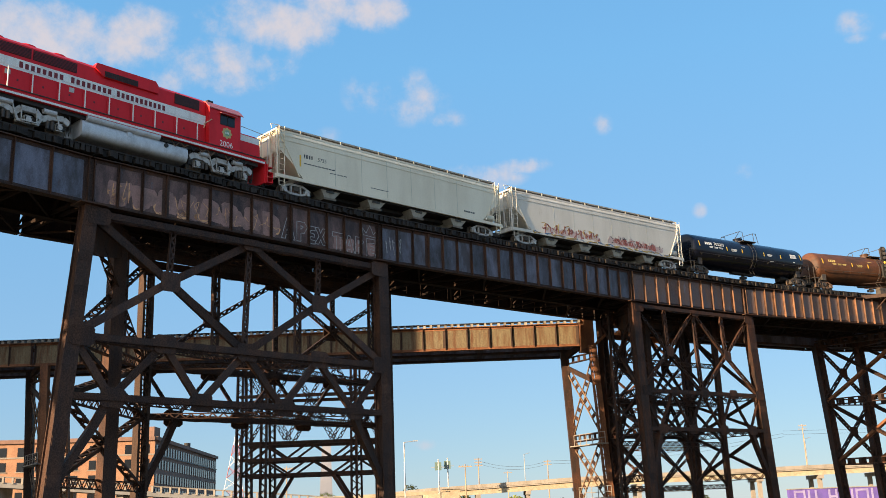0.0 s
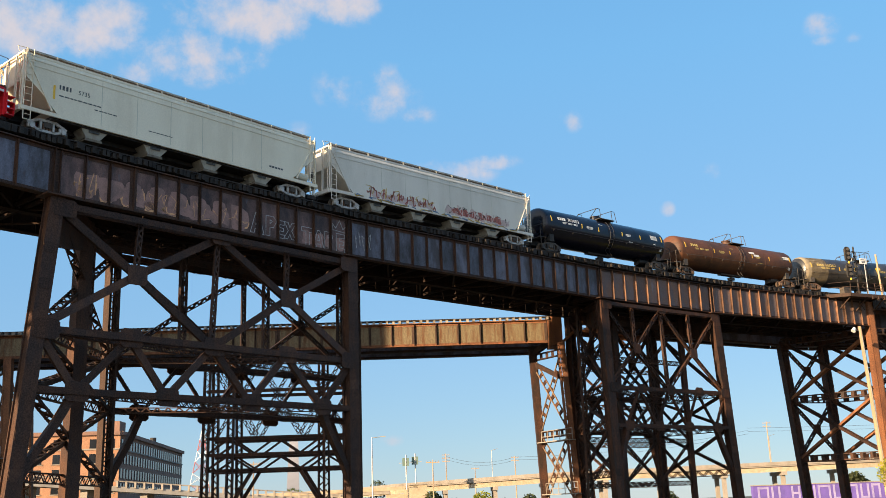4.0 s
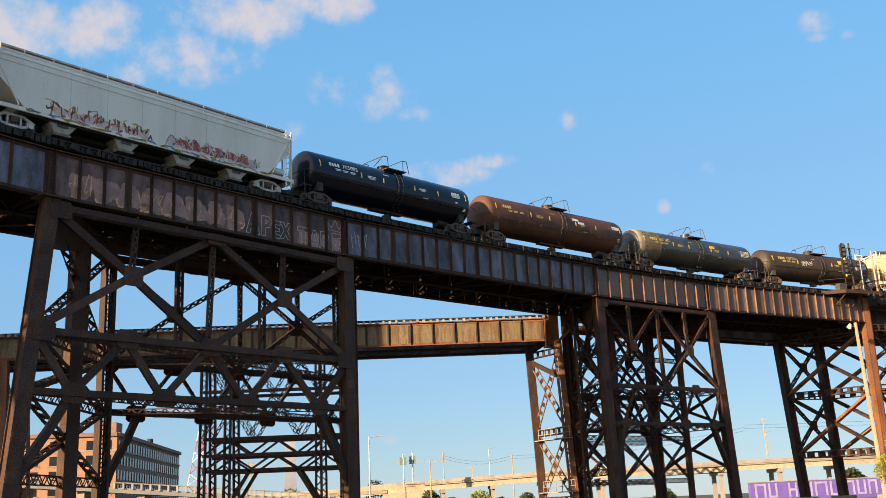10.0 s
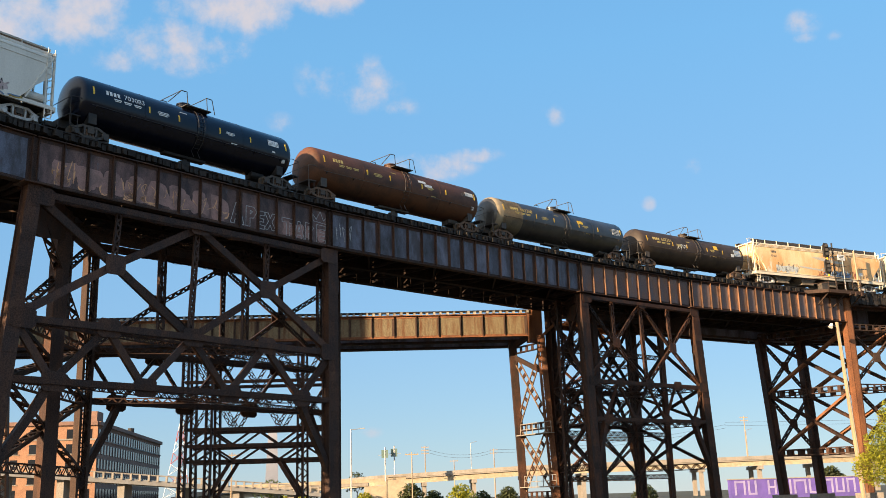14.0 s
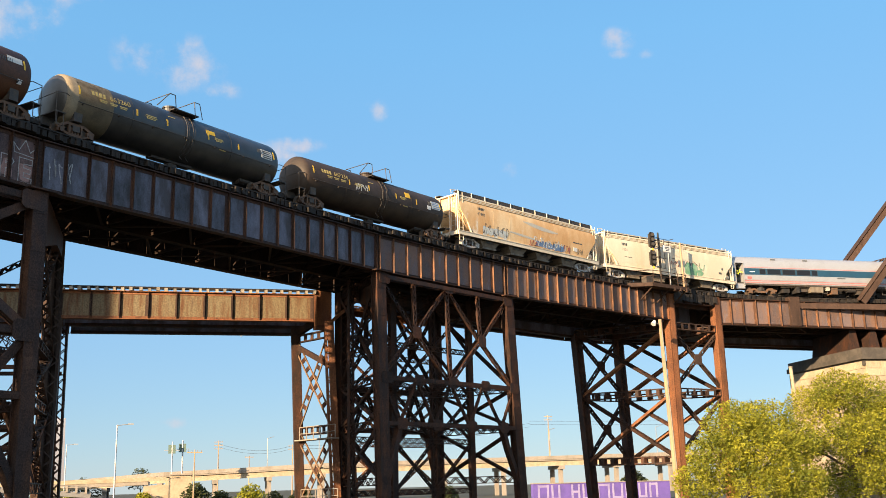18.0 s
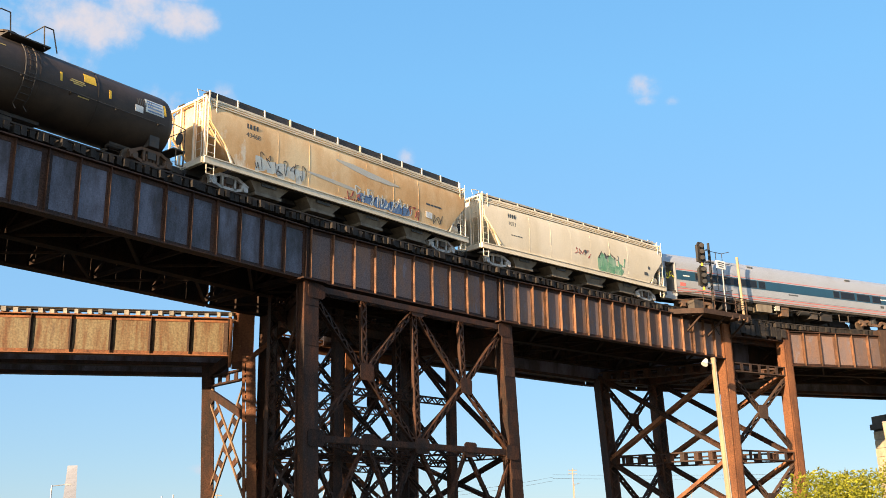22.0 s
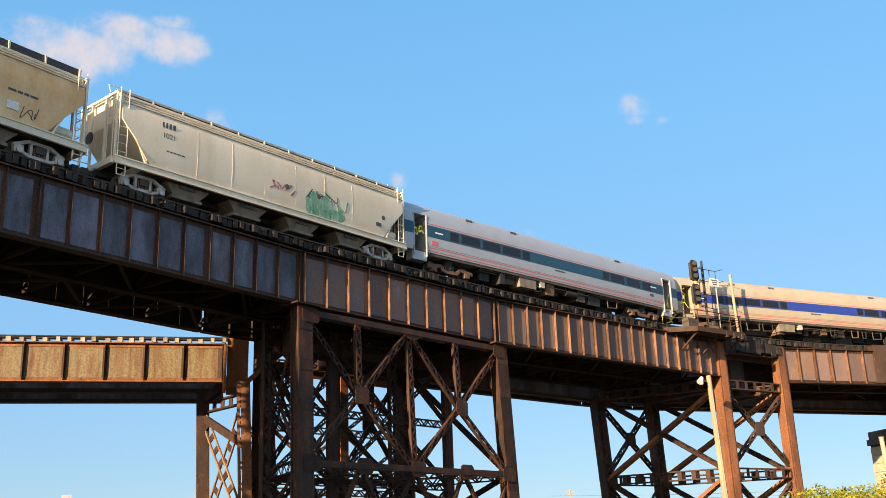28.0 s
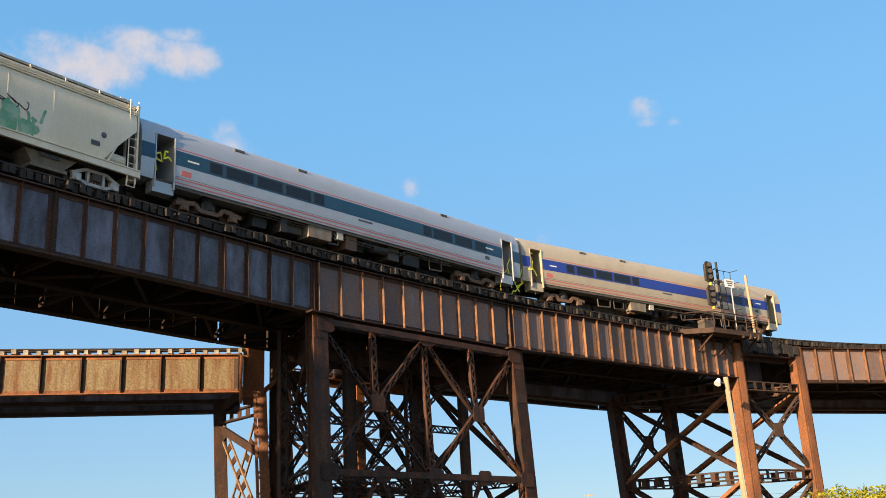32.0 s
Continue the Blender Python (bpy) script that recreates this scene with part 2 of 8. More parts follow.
M_RAIL = mat("worn_rail_steel", (0.12, 0.085, 0.065), (0.2, 0.17, 0.15), 5, 0.5, 0.5, 0.6, 0.1)
M_CONC = mat("pale_concrete", (0.29, 0.25, 0.21), (0.22, 0.19, 0.155), 0.5, 0.5, 0.85, 0, 0.3, 3.0, 8, (0.24, 0.2, 0.16), 0.66)
M_GROUND = mat("gravelly_ground", (0.075, 0.065, 0.046), (0.05, 0.058, 0.028), 0.15, 0.5, 0.95, 0, 0.6, 1.0, 6)

# ---- building tools ----
ORIGIN = {}


class Shape:
    """A growing list of vertices and faces for one part."""

    def __init__(self):
        self.v, self.f, self.smooth = [], [], False

    def hull(self, pts, faces):
        k = len(self.v)
        self.v += [tuple(p) for p in pts]
        self.f += [tuple(k + i for i in q) for q in faces]
        return self

    def block(self, c, ax, ay, az):
        """A box by its centre and three half-axes."""
        c, ax, ay, az = Vector(c), Vector(ax), Vector(ay), Vector(az)
        p = [c + ax * i + ay * j + az * k for i in (-1, 1) for j in (-1, 1) for k in (-1, 1)]
        return self.hull(p, [(0, 1, 3, 2), (4, 6, 7, 5), (0, 4, 5, 1), (2, 3, 7, 6), (0, 2, 6, 4), (1, 5, 7, 3)])

    def box(self, x0, x1, y0, y1, z0, z1):
        return self.block(((x0 + x1) / 2, (y0 + y1) / 2, (z0 + z1) / 2), ((x1 - x0) / 2, 0, 0), (0, (y1 - y0) / 2, 0), (0, 0, (z1 - z0) / 2))

    def beam(self, p, q, w, h, up=(0, 0, 1)):
        """A bar from p to q, w across and h along up."""
        p, q, up = Vector(p), Vector(q), Vector(up)
        d = q - p
        side = d.cross(up)
        if side.length < 1e-6:
            side = d.cross(Vector((1, 0, 0)))
        side.normalize()
        u = side.cross(d).normalized()
        return self.block((p + q) / 2, d / 2, side * w / 2, u * h / 2)

    def rod(self, p, q, r, n=8, r2=None, caps=True):
        p, q = Vector(p), Vector(q)
        d = (q - p).normalized()
        a = d.orthogonal().normalized()
        b = d.cross(a)
        r2 = r if r2 is None else r2
        ring = [(math.cos(2 * math.pi * i / n), math.sin(2 * math.pi * i / n)) for i in range(n)]
        pts = [p + (a * c + b * s) * r for c, s in ring] + [q + (a * c + b * s) * r2 for c, s in ring]
        fs = [(i, (i + 1) % n, n + (i + 1) % n, n + i) for i in range(n)]
        if caps:
            fs += [tuple(range(n - 1, -1, -1)), tuple(range(n, 2 * n))]
        return self.hull(pts, fs)

    def path(self, pts, r, n=6):
        for a, b in zip(pts, pts[1:]):
            self.rod(a, b, r, n)
        return self

    def prism(self, poly, axis):
        """A flat polygon pushed along axis."""
        axis = Vector(axis)
        n = len(poly)
        a = [Vector(p) for p in poly]
        return self.hull(a + [p + axis for p in a], [tuple(range(n - 1, -1, -1)), tuple(range(n, 2 * n))] + [(i, (i + 1) % n, n + (i + 1) % n, n + i) for i in range(n)])

    def loft(self, rings, closed=True, caps=True):
        n = len(rings[0])
        k = [p for r in rings for p in r]
        fs = []
        for j in range(len(rings) - 1):
            for i in range(n if closed else n - 1):
                a, b = j * n + i, j * n + (i + 1) % n
                fs.append((a, b, b + n, a + n))
        if caps:
            fs += [tuple(range(n - 1, -1, -1)), tuple(range((len(rings) - 1) * n, len(rings) * n))]
        return self.hull(k, fs)

    def laced(self, p, q, w, across, up=(0, 0, 1), step=None, t=0.05):
        """A built-up member: two channels, w apart along across, joined by zigzag lacing on both faces."""
        p, q, ac = Vector(p), Vector(q), Vector(across).normalized()
        d = q - p
        nrm = d.cross(ac).normalized()
        for s in (-1, 1):
            o = ac * (s * w / 2)
            self.block((p + q) / 2 + o, d / 2, ac * t / 2, nrm * w * 0.32)
        n = max(2, int(d.length / (step or w * 1.1)))
        for f in (-1, 1):
            o = nrm * (f * w * 0.32)
            for i in range(n):
                a, b = p + d * (i / n) + o, p + d * ((i + 1) / n) + o
                e = ac * (w / 2) * (1 if i % 2 else -1)
                self.beam(a + e, b - e, t * 0.3, t * 1.5, ac)
        return self


def thing(name, loc, label, category, group="", kind=""):
    ob = new(name)
    ob.location = loc
    ob.empty_display_size = 0.2
    ORIGIN[ob] = Vector(loc)
    return tagged(ob, label, category, group, kind)


def part(name, sh, material, parent=None, label=""):
    """Links a shape as one mesh under a thing or a part."""
    o = ORIGIN.get(parent, Vector((0, 0, 0)))
    me = bpy.data.meshes.new(name)
    me.from_pydata([Vector(p) - o for p in sh.v], [], sh.f)
    me.materials.append(material)
    me.update()
    if sh.smooth:
        bm = bmesh.new()
        bm.from_mesh(me)
        bmesh.ops.recalc_face_normals(bm, faces=bm.faces)
        for f in bm.faces:
            f.smooth = True
        for e in bm.edges:
            if len(e.link_faces) == 2 and e.calc_face_angle() > radians(35):
                e.smooth = False
        bm.to_mesh(me)
        bm.free()
    ob = new(name, me)
    if parent:
        ob.parent = parent
    ORIGIN[ob] = o
    return tagged(ob, label)


def solid(name, sh, material, label, category, group="", kind=""):
    """A thing that is one mesh, its origin at its lowest middle."""
    xs = np.array(sh.v)
    lo, hi = xs.min(0), xs.max(0)
    at = Vector(((lo[0] + hi[0]) / 2, (lo[1] + hi[1]) / 2, lo[2]))
    sh.v = [Vector(p) - at for p in sh.v]
    ob = part(name, sh, material)
    ob.location = at
    return tagged(ob, label, category, group, kind)


def rounded(pts, n=5, r=0.3):
    """A polygon (2D) with its corners rounded."""
    out = []
    k = len(pts)
    for i in range(k):
        a, b, c = Vector(pts[i - 1]), Vector(pts[i]), Vector(pts[(i + 1) % k])
        da, dc = (a - b), (c - b)
        rr = min(r, da.length / 2.2, dc.length / 2.2)
        p, q = b + da.normalized() * rr, b + dc.normalized() * rr
        for j in range(n + 1):
            t = j / n
            out.append(tuple((1 - t) ** 2 * p + 2 * t * (1 - t) * b + t * t * q))
    return out


# ---- the track's line: arc length s along it, off towards the viewer's side ----
LINE = np.array([-6.10801003e-07, 3.30227694e-05, -4.77017255e-03, 8.82623036e-01, 5.88801472e+01])
X_LEFT, X_RIGHT = -30.0, 66.0
_x = np.linspace(-170, 330, 5001)
_d = np.polyder(LINE)
_y = np.where(_x < X_LEFT, np.polyval(LINE, X_LEFT) + np.polyval(_d, X_LEFT) * (_x - X_LEFT),
              np.where(_x > X_RIGHT, np.polyval(LINE, X_RIGHT) + np.polyval(_d, X_RIGHT) * (_x - X_RIGHT), np.polyval(LINE, _x)))
_tx, _ty = np.gradient(_x), np.gradient(_y)
_len = np.hypot(_tx, _ty)
_nx, _ny = -_ty / _len, _tx / _len
_cx, _cy = _x + _nx * 1.7, _y + _ny * 1.7
_s = np.concatenate([[0], np.cumsum(np.hypot(np.diff(_cx), np.diff(_cy)))])
_s -= np.interp(0, _cx, _s)
TIE_TOP, GIRDER_TOP, GIRDER_LOW, RAIL_TOP, GROUND = 18.95, 18.47, 15.76, 19.12, -2.65


def on(s, off=0.0, z=0.0):
    return Vector((np.interp(s, _s, _cx) - np.interp(s, _s, _nx) * off, np.interp(s, _s, _cy) - np.interp(s, _s, _ny) * off, z))


def along(s):
    return Vector((np.interp(s, _s, _ny), -np.interp(s, _s, _nx), 0))


def towards(s):
    """Across the track, towards the viewer's side."""
    return Vector((-np.interp(s, _s, _nx), -np.interp(s, _s, _ny), 0))


# the second line behind, that swings in beside the first
FAR_PTS = [(-130, 81.0), (40, 81.0)]


def far_on(x, off=0.0, z=0.0):
    xs, ys = [p[0] for p in FAR_PTS], [p[1] for p in FAR_PTS]
    y = np.interp(x, xs, ys)
    d = Vector((2.0, np.interp(x + 1, xs, ys) - np.interp(x - 1, xs, ys), 0)).normalized()
    return Vector((x + d.y * off, y - d.x * off, z))


# ---- ground ----
def ground():
    sh = Shape()
    sh.hull([(-4000, -900, GROUND), (4000, -900, GROUND), (4000, 4300, GROUND), (-4000, 4300, GROUND)], [(0, 1, 2, 3)])
    tagged(part("ground", sh, M_GROUND), "bare brown earth with patchy dry grass", "ground", kind="structure")


ground()


# ---- viaduct: plate girders, deck, towers ----
def girder(name_label, p, q, top, low, panel, web_mat, flange_mat, face, thick=0.03, ribs=True, double=0, rib_mat=None):
    """One riveted plate girder from p to q: web, flanges, stiffener ribs on the viewer's face."""
    g = thing("plate_girder", (p.x, p.y, low), name_label, "girder", "viaduct girders")
    d = q - p
    ln = d.length
    t = d.normalized()
    up = Vector((0, 0, 1))
    mid = (p + q) / 2
    zc, zh = (top + low) / 2, (top - low) / 2
    n = max(2, round(ln / panel)) if ribs else 1
    for i in range(n):
        u = 0.12 + (ln - 0.24) * (i + 0.5) / n if ribs else ln / 2
        w = ((ln - 0.24) / n if ribs else ln) / 2
        c = p + t * u
        part("web_panel" if ribs else "web", Shape().block((c.x, c.y, zc), t * w, face * thick / 2, up * (zh - 0.02)), web_mat, g)
    part("top_flange", Shape().block((mid.x, mid.y, top - 0.03), d / 2, face * 0.24, up * 0.03), flange_mat, g)
    part("bottom_flange", Shape().block((mid.x, mid.y, low + 0.03), d / 2, face * 0.27, up * 0.03), flange_mat, g)
    for z in (top - 0.16, low + 0.16):
        part("flange_angle", Shape().block((mid.x + face.x * 0.03, mid.y + face.y * 0.03, z), d / 2, face * 0.016, up * 0.09), flange_mat, g)
    if ribs:
        for i in range(n + 1):
            c = p + t * (0.12 + (ln - 0.24) * i / n)
            wide = 0.2 if i % 6 == 3 else 0.0
            s = Shape().block((c.x + face.x * 0.11, c.y + face.y * 0.11, zc), t * 0.012, face * 0.1, up * (zh - 0.07))
            s.block((c.x + face.x * 0.026, c.y + face.y * 0.026, zc), t * (0.105 + wide * 0.6), face * 0.01, up * (zh - 0.07))
            part("stiffener", s, rib_mat or flange_mat, g)
        if double:
            for e in (0, ln):
                c = p + t * e
                part("splice_cover", Shape().block((c.x + face.x * 0.05, c.y + face.y * 0.05, zc), t * 0.22, face * 0.02, up * (zh - 0.08)), flange_mat, g)
    return g


A0, A1, B0, B1, C0, C1 = -29.61, -8.51, 18.13, 32.97, 55.81, 62.38
SPANS = [(-95.0, -62.0, 2.2), (-62.0, A0, 2.2), (A0, A1, 1.48), (A1, B0, 1.40), (B0, B1, 1.5), (B1, C0, 1.22), (C1, 84.0, 1.45), (84.0, 112.0, 1.6), (112.0, 150.0, 1.8)]
GIRDERS = {}
for s0, s1, panel in SPANS:
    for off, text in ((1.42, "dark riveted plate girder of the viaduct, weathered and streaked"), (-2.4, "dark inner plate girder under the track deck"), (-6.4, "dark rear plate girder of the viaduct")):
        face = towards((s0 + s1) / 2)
        # past s 18 webs and ribs use the sunlit colours; off < 0 the shaded one
        GIRDERS[s0 if off > 0 else (s0, off)] = girder(text, on(s0 + 0.06, off), on(s1 - 0.06, off), GIRDER_TOP, GIRDER_LOW, panel, M_UNDER if off < 0 else M_WEBR if s0 > 18 else M_WEBA if s0 == A0 else M_WEB, M_UNDER if off < 0 else M_STEEL if s0 > 18 else M_BLACKBROWN, face, ribs=off > 0 or (s0 > -30 and s1 < 60 and off < -5), double=off > 0, rib_mat=(M_RIB if s0 > 18 else M_BLACKBROWN) if off > 0 else None)

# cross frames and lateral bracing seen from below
# bracing takes the near-black steel, deck shade painted in
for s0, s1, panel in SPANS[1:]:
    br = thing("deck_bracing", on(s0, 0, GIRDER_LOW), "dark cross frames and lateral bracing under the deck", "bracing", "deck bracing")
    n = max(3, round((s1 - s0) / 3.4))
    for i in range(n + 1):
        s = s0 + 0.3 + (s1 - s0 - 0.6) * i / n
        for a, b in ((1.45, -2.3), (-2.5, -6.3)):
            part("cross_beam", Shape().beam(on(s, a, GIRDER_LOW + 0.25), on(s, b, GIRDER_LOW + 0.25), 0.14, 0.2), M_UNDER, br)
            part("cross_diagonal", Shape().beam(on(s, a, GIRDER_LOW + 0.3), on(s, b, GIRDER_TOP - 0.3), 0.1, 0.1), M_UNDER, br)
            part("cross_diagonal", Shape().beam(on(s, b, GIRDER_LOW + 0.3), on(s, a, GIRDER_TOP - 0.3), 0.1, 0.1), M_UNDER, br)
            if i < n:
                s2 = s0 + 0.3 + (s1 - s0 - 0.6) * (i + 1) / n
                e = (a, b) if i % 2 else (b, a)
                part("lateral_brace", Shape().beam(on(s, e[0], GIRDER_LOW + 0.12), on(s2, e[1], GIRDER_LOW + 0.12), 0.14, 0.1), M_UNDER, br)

M_GRAF_WHITE = mat("chalky_white_spray_paint", (0.42, 0.40, 0.39), (0.2, 0.18, 0.17), 6, 0.5, 0.8)


def footing(p, w, parent):
    part("footing", Shape().box(p.x - w, p.x + w, p.y - w, p.y + w, GROUND, GROUND + 1.0), M_CONC, parent, "pale concrete footing block")


def plate(c, t, n, w, h, thick, cut=0.3):
    """An eight-sided gusset plate at c, in the plane of t and up, n its normal."""
    c, t, n, up = Vector(c), Vector(t), Vector(n), Vector((0, 0, 1))
    a, b = w * (1 - cut), h * (1 - cut)
    poly = [c + t * x + up * y - n * thick / 2 for x, y in ((-a, -h), (a, -h), (w, -b), (w, b), (a, h), (-a, h), (-w, b), (-w, -b))]
    return Shape().prism(poly, n * thick)


def column(tw, top, foot, t, f, m, w=0.34, d=0.3, laced_faces=True):
    """A built-up box column with laced or solid sides."""
    mid, ax = (top + foot) / 2, (foot - top) / 2
    for e in (-1, 1):
        c = foot + t * w * e
        u = t * e
        out = [(0.02, -d), (0.02, d), (-0.14, d), (-0.14, d - 0.03), (-0.02, d - 0.03), (-0.02, -d + 0.03), (-0.14, -d + 0.03), (-0.14, -d)]
        part("leg_channel", Shape().prism([c + u * x + f * y for x, y in out], ax * -2), m, tw)
    if laced_faces:
        n = int(ax.length * 2 / 0.55)
        lc = Shape()
        for g in (-1, 1):
            for i in range(n):
                a, b = top + ax * 2 * (i / n) + f * d * g, top + ax * 2 * ((i + 1) / n) + f * d * g
                e = t * (w * (1 if i % 2 else -1))
                lc.beam(a + e, b - e, 0.02, 0.07, t)
        tagged(part("lacing", lc, m, tw), kind="stuff")


def big_tower(s0, s1, b0, b1, label, m_leg, hw, hd, solid_front, levels, lean, front_off=1.55, back_off=-6.2, batter=0.0):
    """A four-legged braced tower: two X panels over a zigzag belt over a knee-braced portal, front and back."""
    tw = thing("trestle_tower", on((s0 + s1) / 2, -2, GROUND), label, "tower", "viaduct towers")
    Z0, Z1, Z2, Z3 = levels
    dw, sw = (0.31, 0.36) if solid_front else (0.34, 0.3)

    gw = 0.45 if solid_front else dw

    ends = {1: (s0, s1), -1: (b0, b1)}

    def at(s, off, z, side):
        return on(s + (lean[1] if s == ends[1][1] else lean[0] if s == ends[1][0] else 0) * (GIRDER_LOW - z), off + side * batter * (GIRDER_LOW - z), z)

    for side, off in ((1, front_off), (-1, back_off)):
        s0, s1 = ends[side]
        sm = (s0 + s1) / 2
        t, face = along(sm), towards(sm) * side
        k0, k1 = lean if side > 0 else (0, 0)
        P = lambda u, z: on(s0 + (s1 - s0) * u + (k0 * (1 - u) + k1 * u) * (GIRDER_LOW - z), off + side * batter * (GIRDER_LOW - z), z)
        for s in (s0, s1):
            top = GIRDER_LOW - 0.02
            a, b = at(s, off, top, side), at(s, off, GROUND + 1, side)
            tt, ff = along(s), towards(s)
            mid, d = (a + b) / 2, (b - a)
            g, k = hw + 0.1, hd - 0.06
            out = [(-g, -hd), (g, -hd), (g, -k), (hw, -k), (hw, k), (g, k), (g, hd), (-g, hd), (-g, k), (-hw, k), (-hw, -k), (-g, -k)]
            leg = Shape().prism([b + tt * x + ff * y for x, y in out], -d)
            if side < 0:
                # back legs in lighter brown rust, standing in for sun on them
                column(tw, a, b, tt, ff, M_RUSTD if solid_front else m_leg, 0.36, 0.34)
                footing(b, 1.1, tw)
                continue
            part("leg", leg, m_leg, tw)
            part("cap_plate", Shape().block(a + Vector((0, 0, -0.04)), tt * 0.78, ff * 0.62, Vector((0, 0, 0.04))), m_leg, tw)
            for i in range(9):
                w = a + d * ((i + 0.5) / 9)
                part("batten", Shape().block(w + ff * (hd + 0.012) * side, d.normalized() * 0.28, tt * (hw + 0.06), ff * 0.01), m_leg, tw)
            footing(b, 1.1, tw)
        # horizontal struts
        for z, w in ((Z0, sw), (Z2, sw), (Z3, sw * 0.95)):
            for e in (-1, 1):
                part("strut", Shape().beam(P(0, z) + face * 0.26 * e + t * 0.3, P(1, z) + face * 0.26 * e - t * 0.3, 0.06, w), m_leg, tw)
            lace = Shape()
            for i in range(16):
                u0, u1 = i / 16, (i + 1) / 16
                e = 0.24 if i % 2 else -0.24
                lace.beam(P(u0, z - w / 2) + face * e, P(u1, z - w / 2) - face * e, 0.07, 0.015)
            tagged(part("lacing", lace, m_leg, tw), kind="stuff")
        # upper X panels
        X = lambda nm, ua, za, ub, zb, w=dw: part(nm, Shape().beam(P(ua, za), P(ub, zb), 0.34, w, t).beam(P(ua, za) + face * 0.18, P(ub, zb) + face * 0.18, 0.03, w + 0.14, t) if solid_front and side > 0 else Shape().laced(P(ua, za), P(ub, zb), w, Vector((0, 0, 1)) if abs(za - zb) < 2 * abs(ub - ua) * (s1 - s0) else t, t=0.06), m_leg, tw)
        for c in (0.25, 0.75):
            X("diagonal", c - 0.25, Z0, c, Z1)
            X("diagonal", c + 0.25, Z0, c, Z1)
            X("diagonal", c - 0.25, Z2, c, Z1)
            X("diagonal", c + 0.25, Z2, c, Z1)
            part("post", Shape().laced(P(c, Z0), P(c, Z1), dw * 0.9, t, t=0.07), m_leg, tw)
            part("gusset", plate(P(c, Z1) + face * 0.26, t, face, gw * 1.35, gw * 1.25, 0.03), m_leg, tw)
        part("post", Shape().laced(P(0.5, Z0), P(0.5, Z2), dw * 0.9, t, t=0.07), m_leg, tw)
        for u, z, w, h in ((0.5, Z0 - 0.1, 0.7, 0.4), (0.5, Z2, 0.8, 0.6), (0.02, Z0 - 0.15, 0.8, 0.55), (0.98, Z0 - 0.15, 0.8, 0.55), (0.02, Z2, 0.8, 0.6), (0.98, Z2, 0.8, 0.6)):
            part("gusset", plate(P(u, z) + face * (hd + 0.05), t, face, w * gw * 1.95, h * gw * 1.95, 0.03), m_leg, tw)
        # zigzag belt
        top_u, low_u = [0.0, 0.25, 0.5, 0.75, 1.0], [0.12, 0.37, 0.63, 0.88]
        for i, lu in enumerate(low_u):
            for tu in (top_u[i], top_u[i + 1]):
                X("diagonal", tu, Z2, lu, Z3, dw * 0.85)
            part("gusset", plate(P(lu, Z3) + face * 0.32, t, face, gw * 1.5, gw * 1.15, 0.03), m_leg, tw)
        for tu in (0.25, 0.75):
            part("gusset", plate(P(tu, Z2) + face * 0.32, t, face, gw * 1.5, gw * 1.15, 0.03), m_leg, tw)
        # knee braces of the portal
        for u0, u1 in ((0.12, 0.0), (0.88, 1.0)):
            pts = [P(u0, Z3), P(u0 + (u1 - u0) * 0.3, Z3 - 1.6), P(u0 + (u1 - u0) * 0.75, Z3 - 3.6), P(u1, Z3 - 5.2)]
            k = Shape()
            for a, b in zip(pts, pts[1:]):
                k.beam(a, b, 0.42, 0.4, t)
            part("knee_brace", k, m_leg, tw)
    # bracing across the track, front to back leg
    s0, s1 = ends[1]
    for s, sb in ((s0, b0), (s1, b1)):
        F = lambda z: at(s, front_off, z, 1)
        Bk = lambda z: at(sb, back_off, z, -1)
        part("cap_beam", Shape().prism([F(15.85), Bk(15.85), Bk(14.6), F(14.6) * 0.35 + Bk(14.6) * 0.65, F(13.2) * 0.9 + Bk(13.2) * 0.1, F(13.2)], along(s) * 0.5), m_leg, tw)
        for z in (Z0, Z2, Z3, 1.2):
            part("cross_strut", Shape().laced(F(z), Bk(z), 0.5, (0, 0, 1), t=0.06), m_leg, tw)
        for za, zb in ((Z0, Z2), (Z2, Z3), (Z3, 1.2)):
            part("cross_diagonal", Shape().laced(F(za), Bk(zb), 0.5 if solid_front else 0.32, along(s), t=0.08 if solid_front else 0.05), m_leg, tw)
            part("cross_diagonal", Shape().laced(Bk(za), F(zb), 0.5 if solid_front else 0.32, along(s), t=0.08 if solid_front else 0.05), M_RUSTD if solid_front else m_leg, tw)
    # inner plan bracing at the belt
    for z in (Z2, Z3):
        part("plan_brace", Shape().laced(at(s0, front_off, z, 1), at(b1, back_off, z, -1), 0.3, (0, 0, 1), t=0.05), m_leg, tw)
        part("plan_brace", Shape().laced(at(s1, front_off, z, 1), at(b0, back_off, z, -1), 0.3, (0, 0, 1), t=0.05), m_leg, tw)
    return tw


tower_a = big_tower(A0, A1, -21.5, -2.0, "large dark riveted steel trestle tower with gusset plates", M_BLACKBROWN, 0.31, 0.34, True, (15.25, 12.15, 8.58, 5.48), (-0.09, 0.003))
tower_b = big_tower(B0, B1, 22.0, 32.6, "dark riveted steel trestle tower at the junction", M_STEEL, 0.36, 0.3, False, (15.38, 11.7, 8.25, 5.12), (0.02, 0.056))


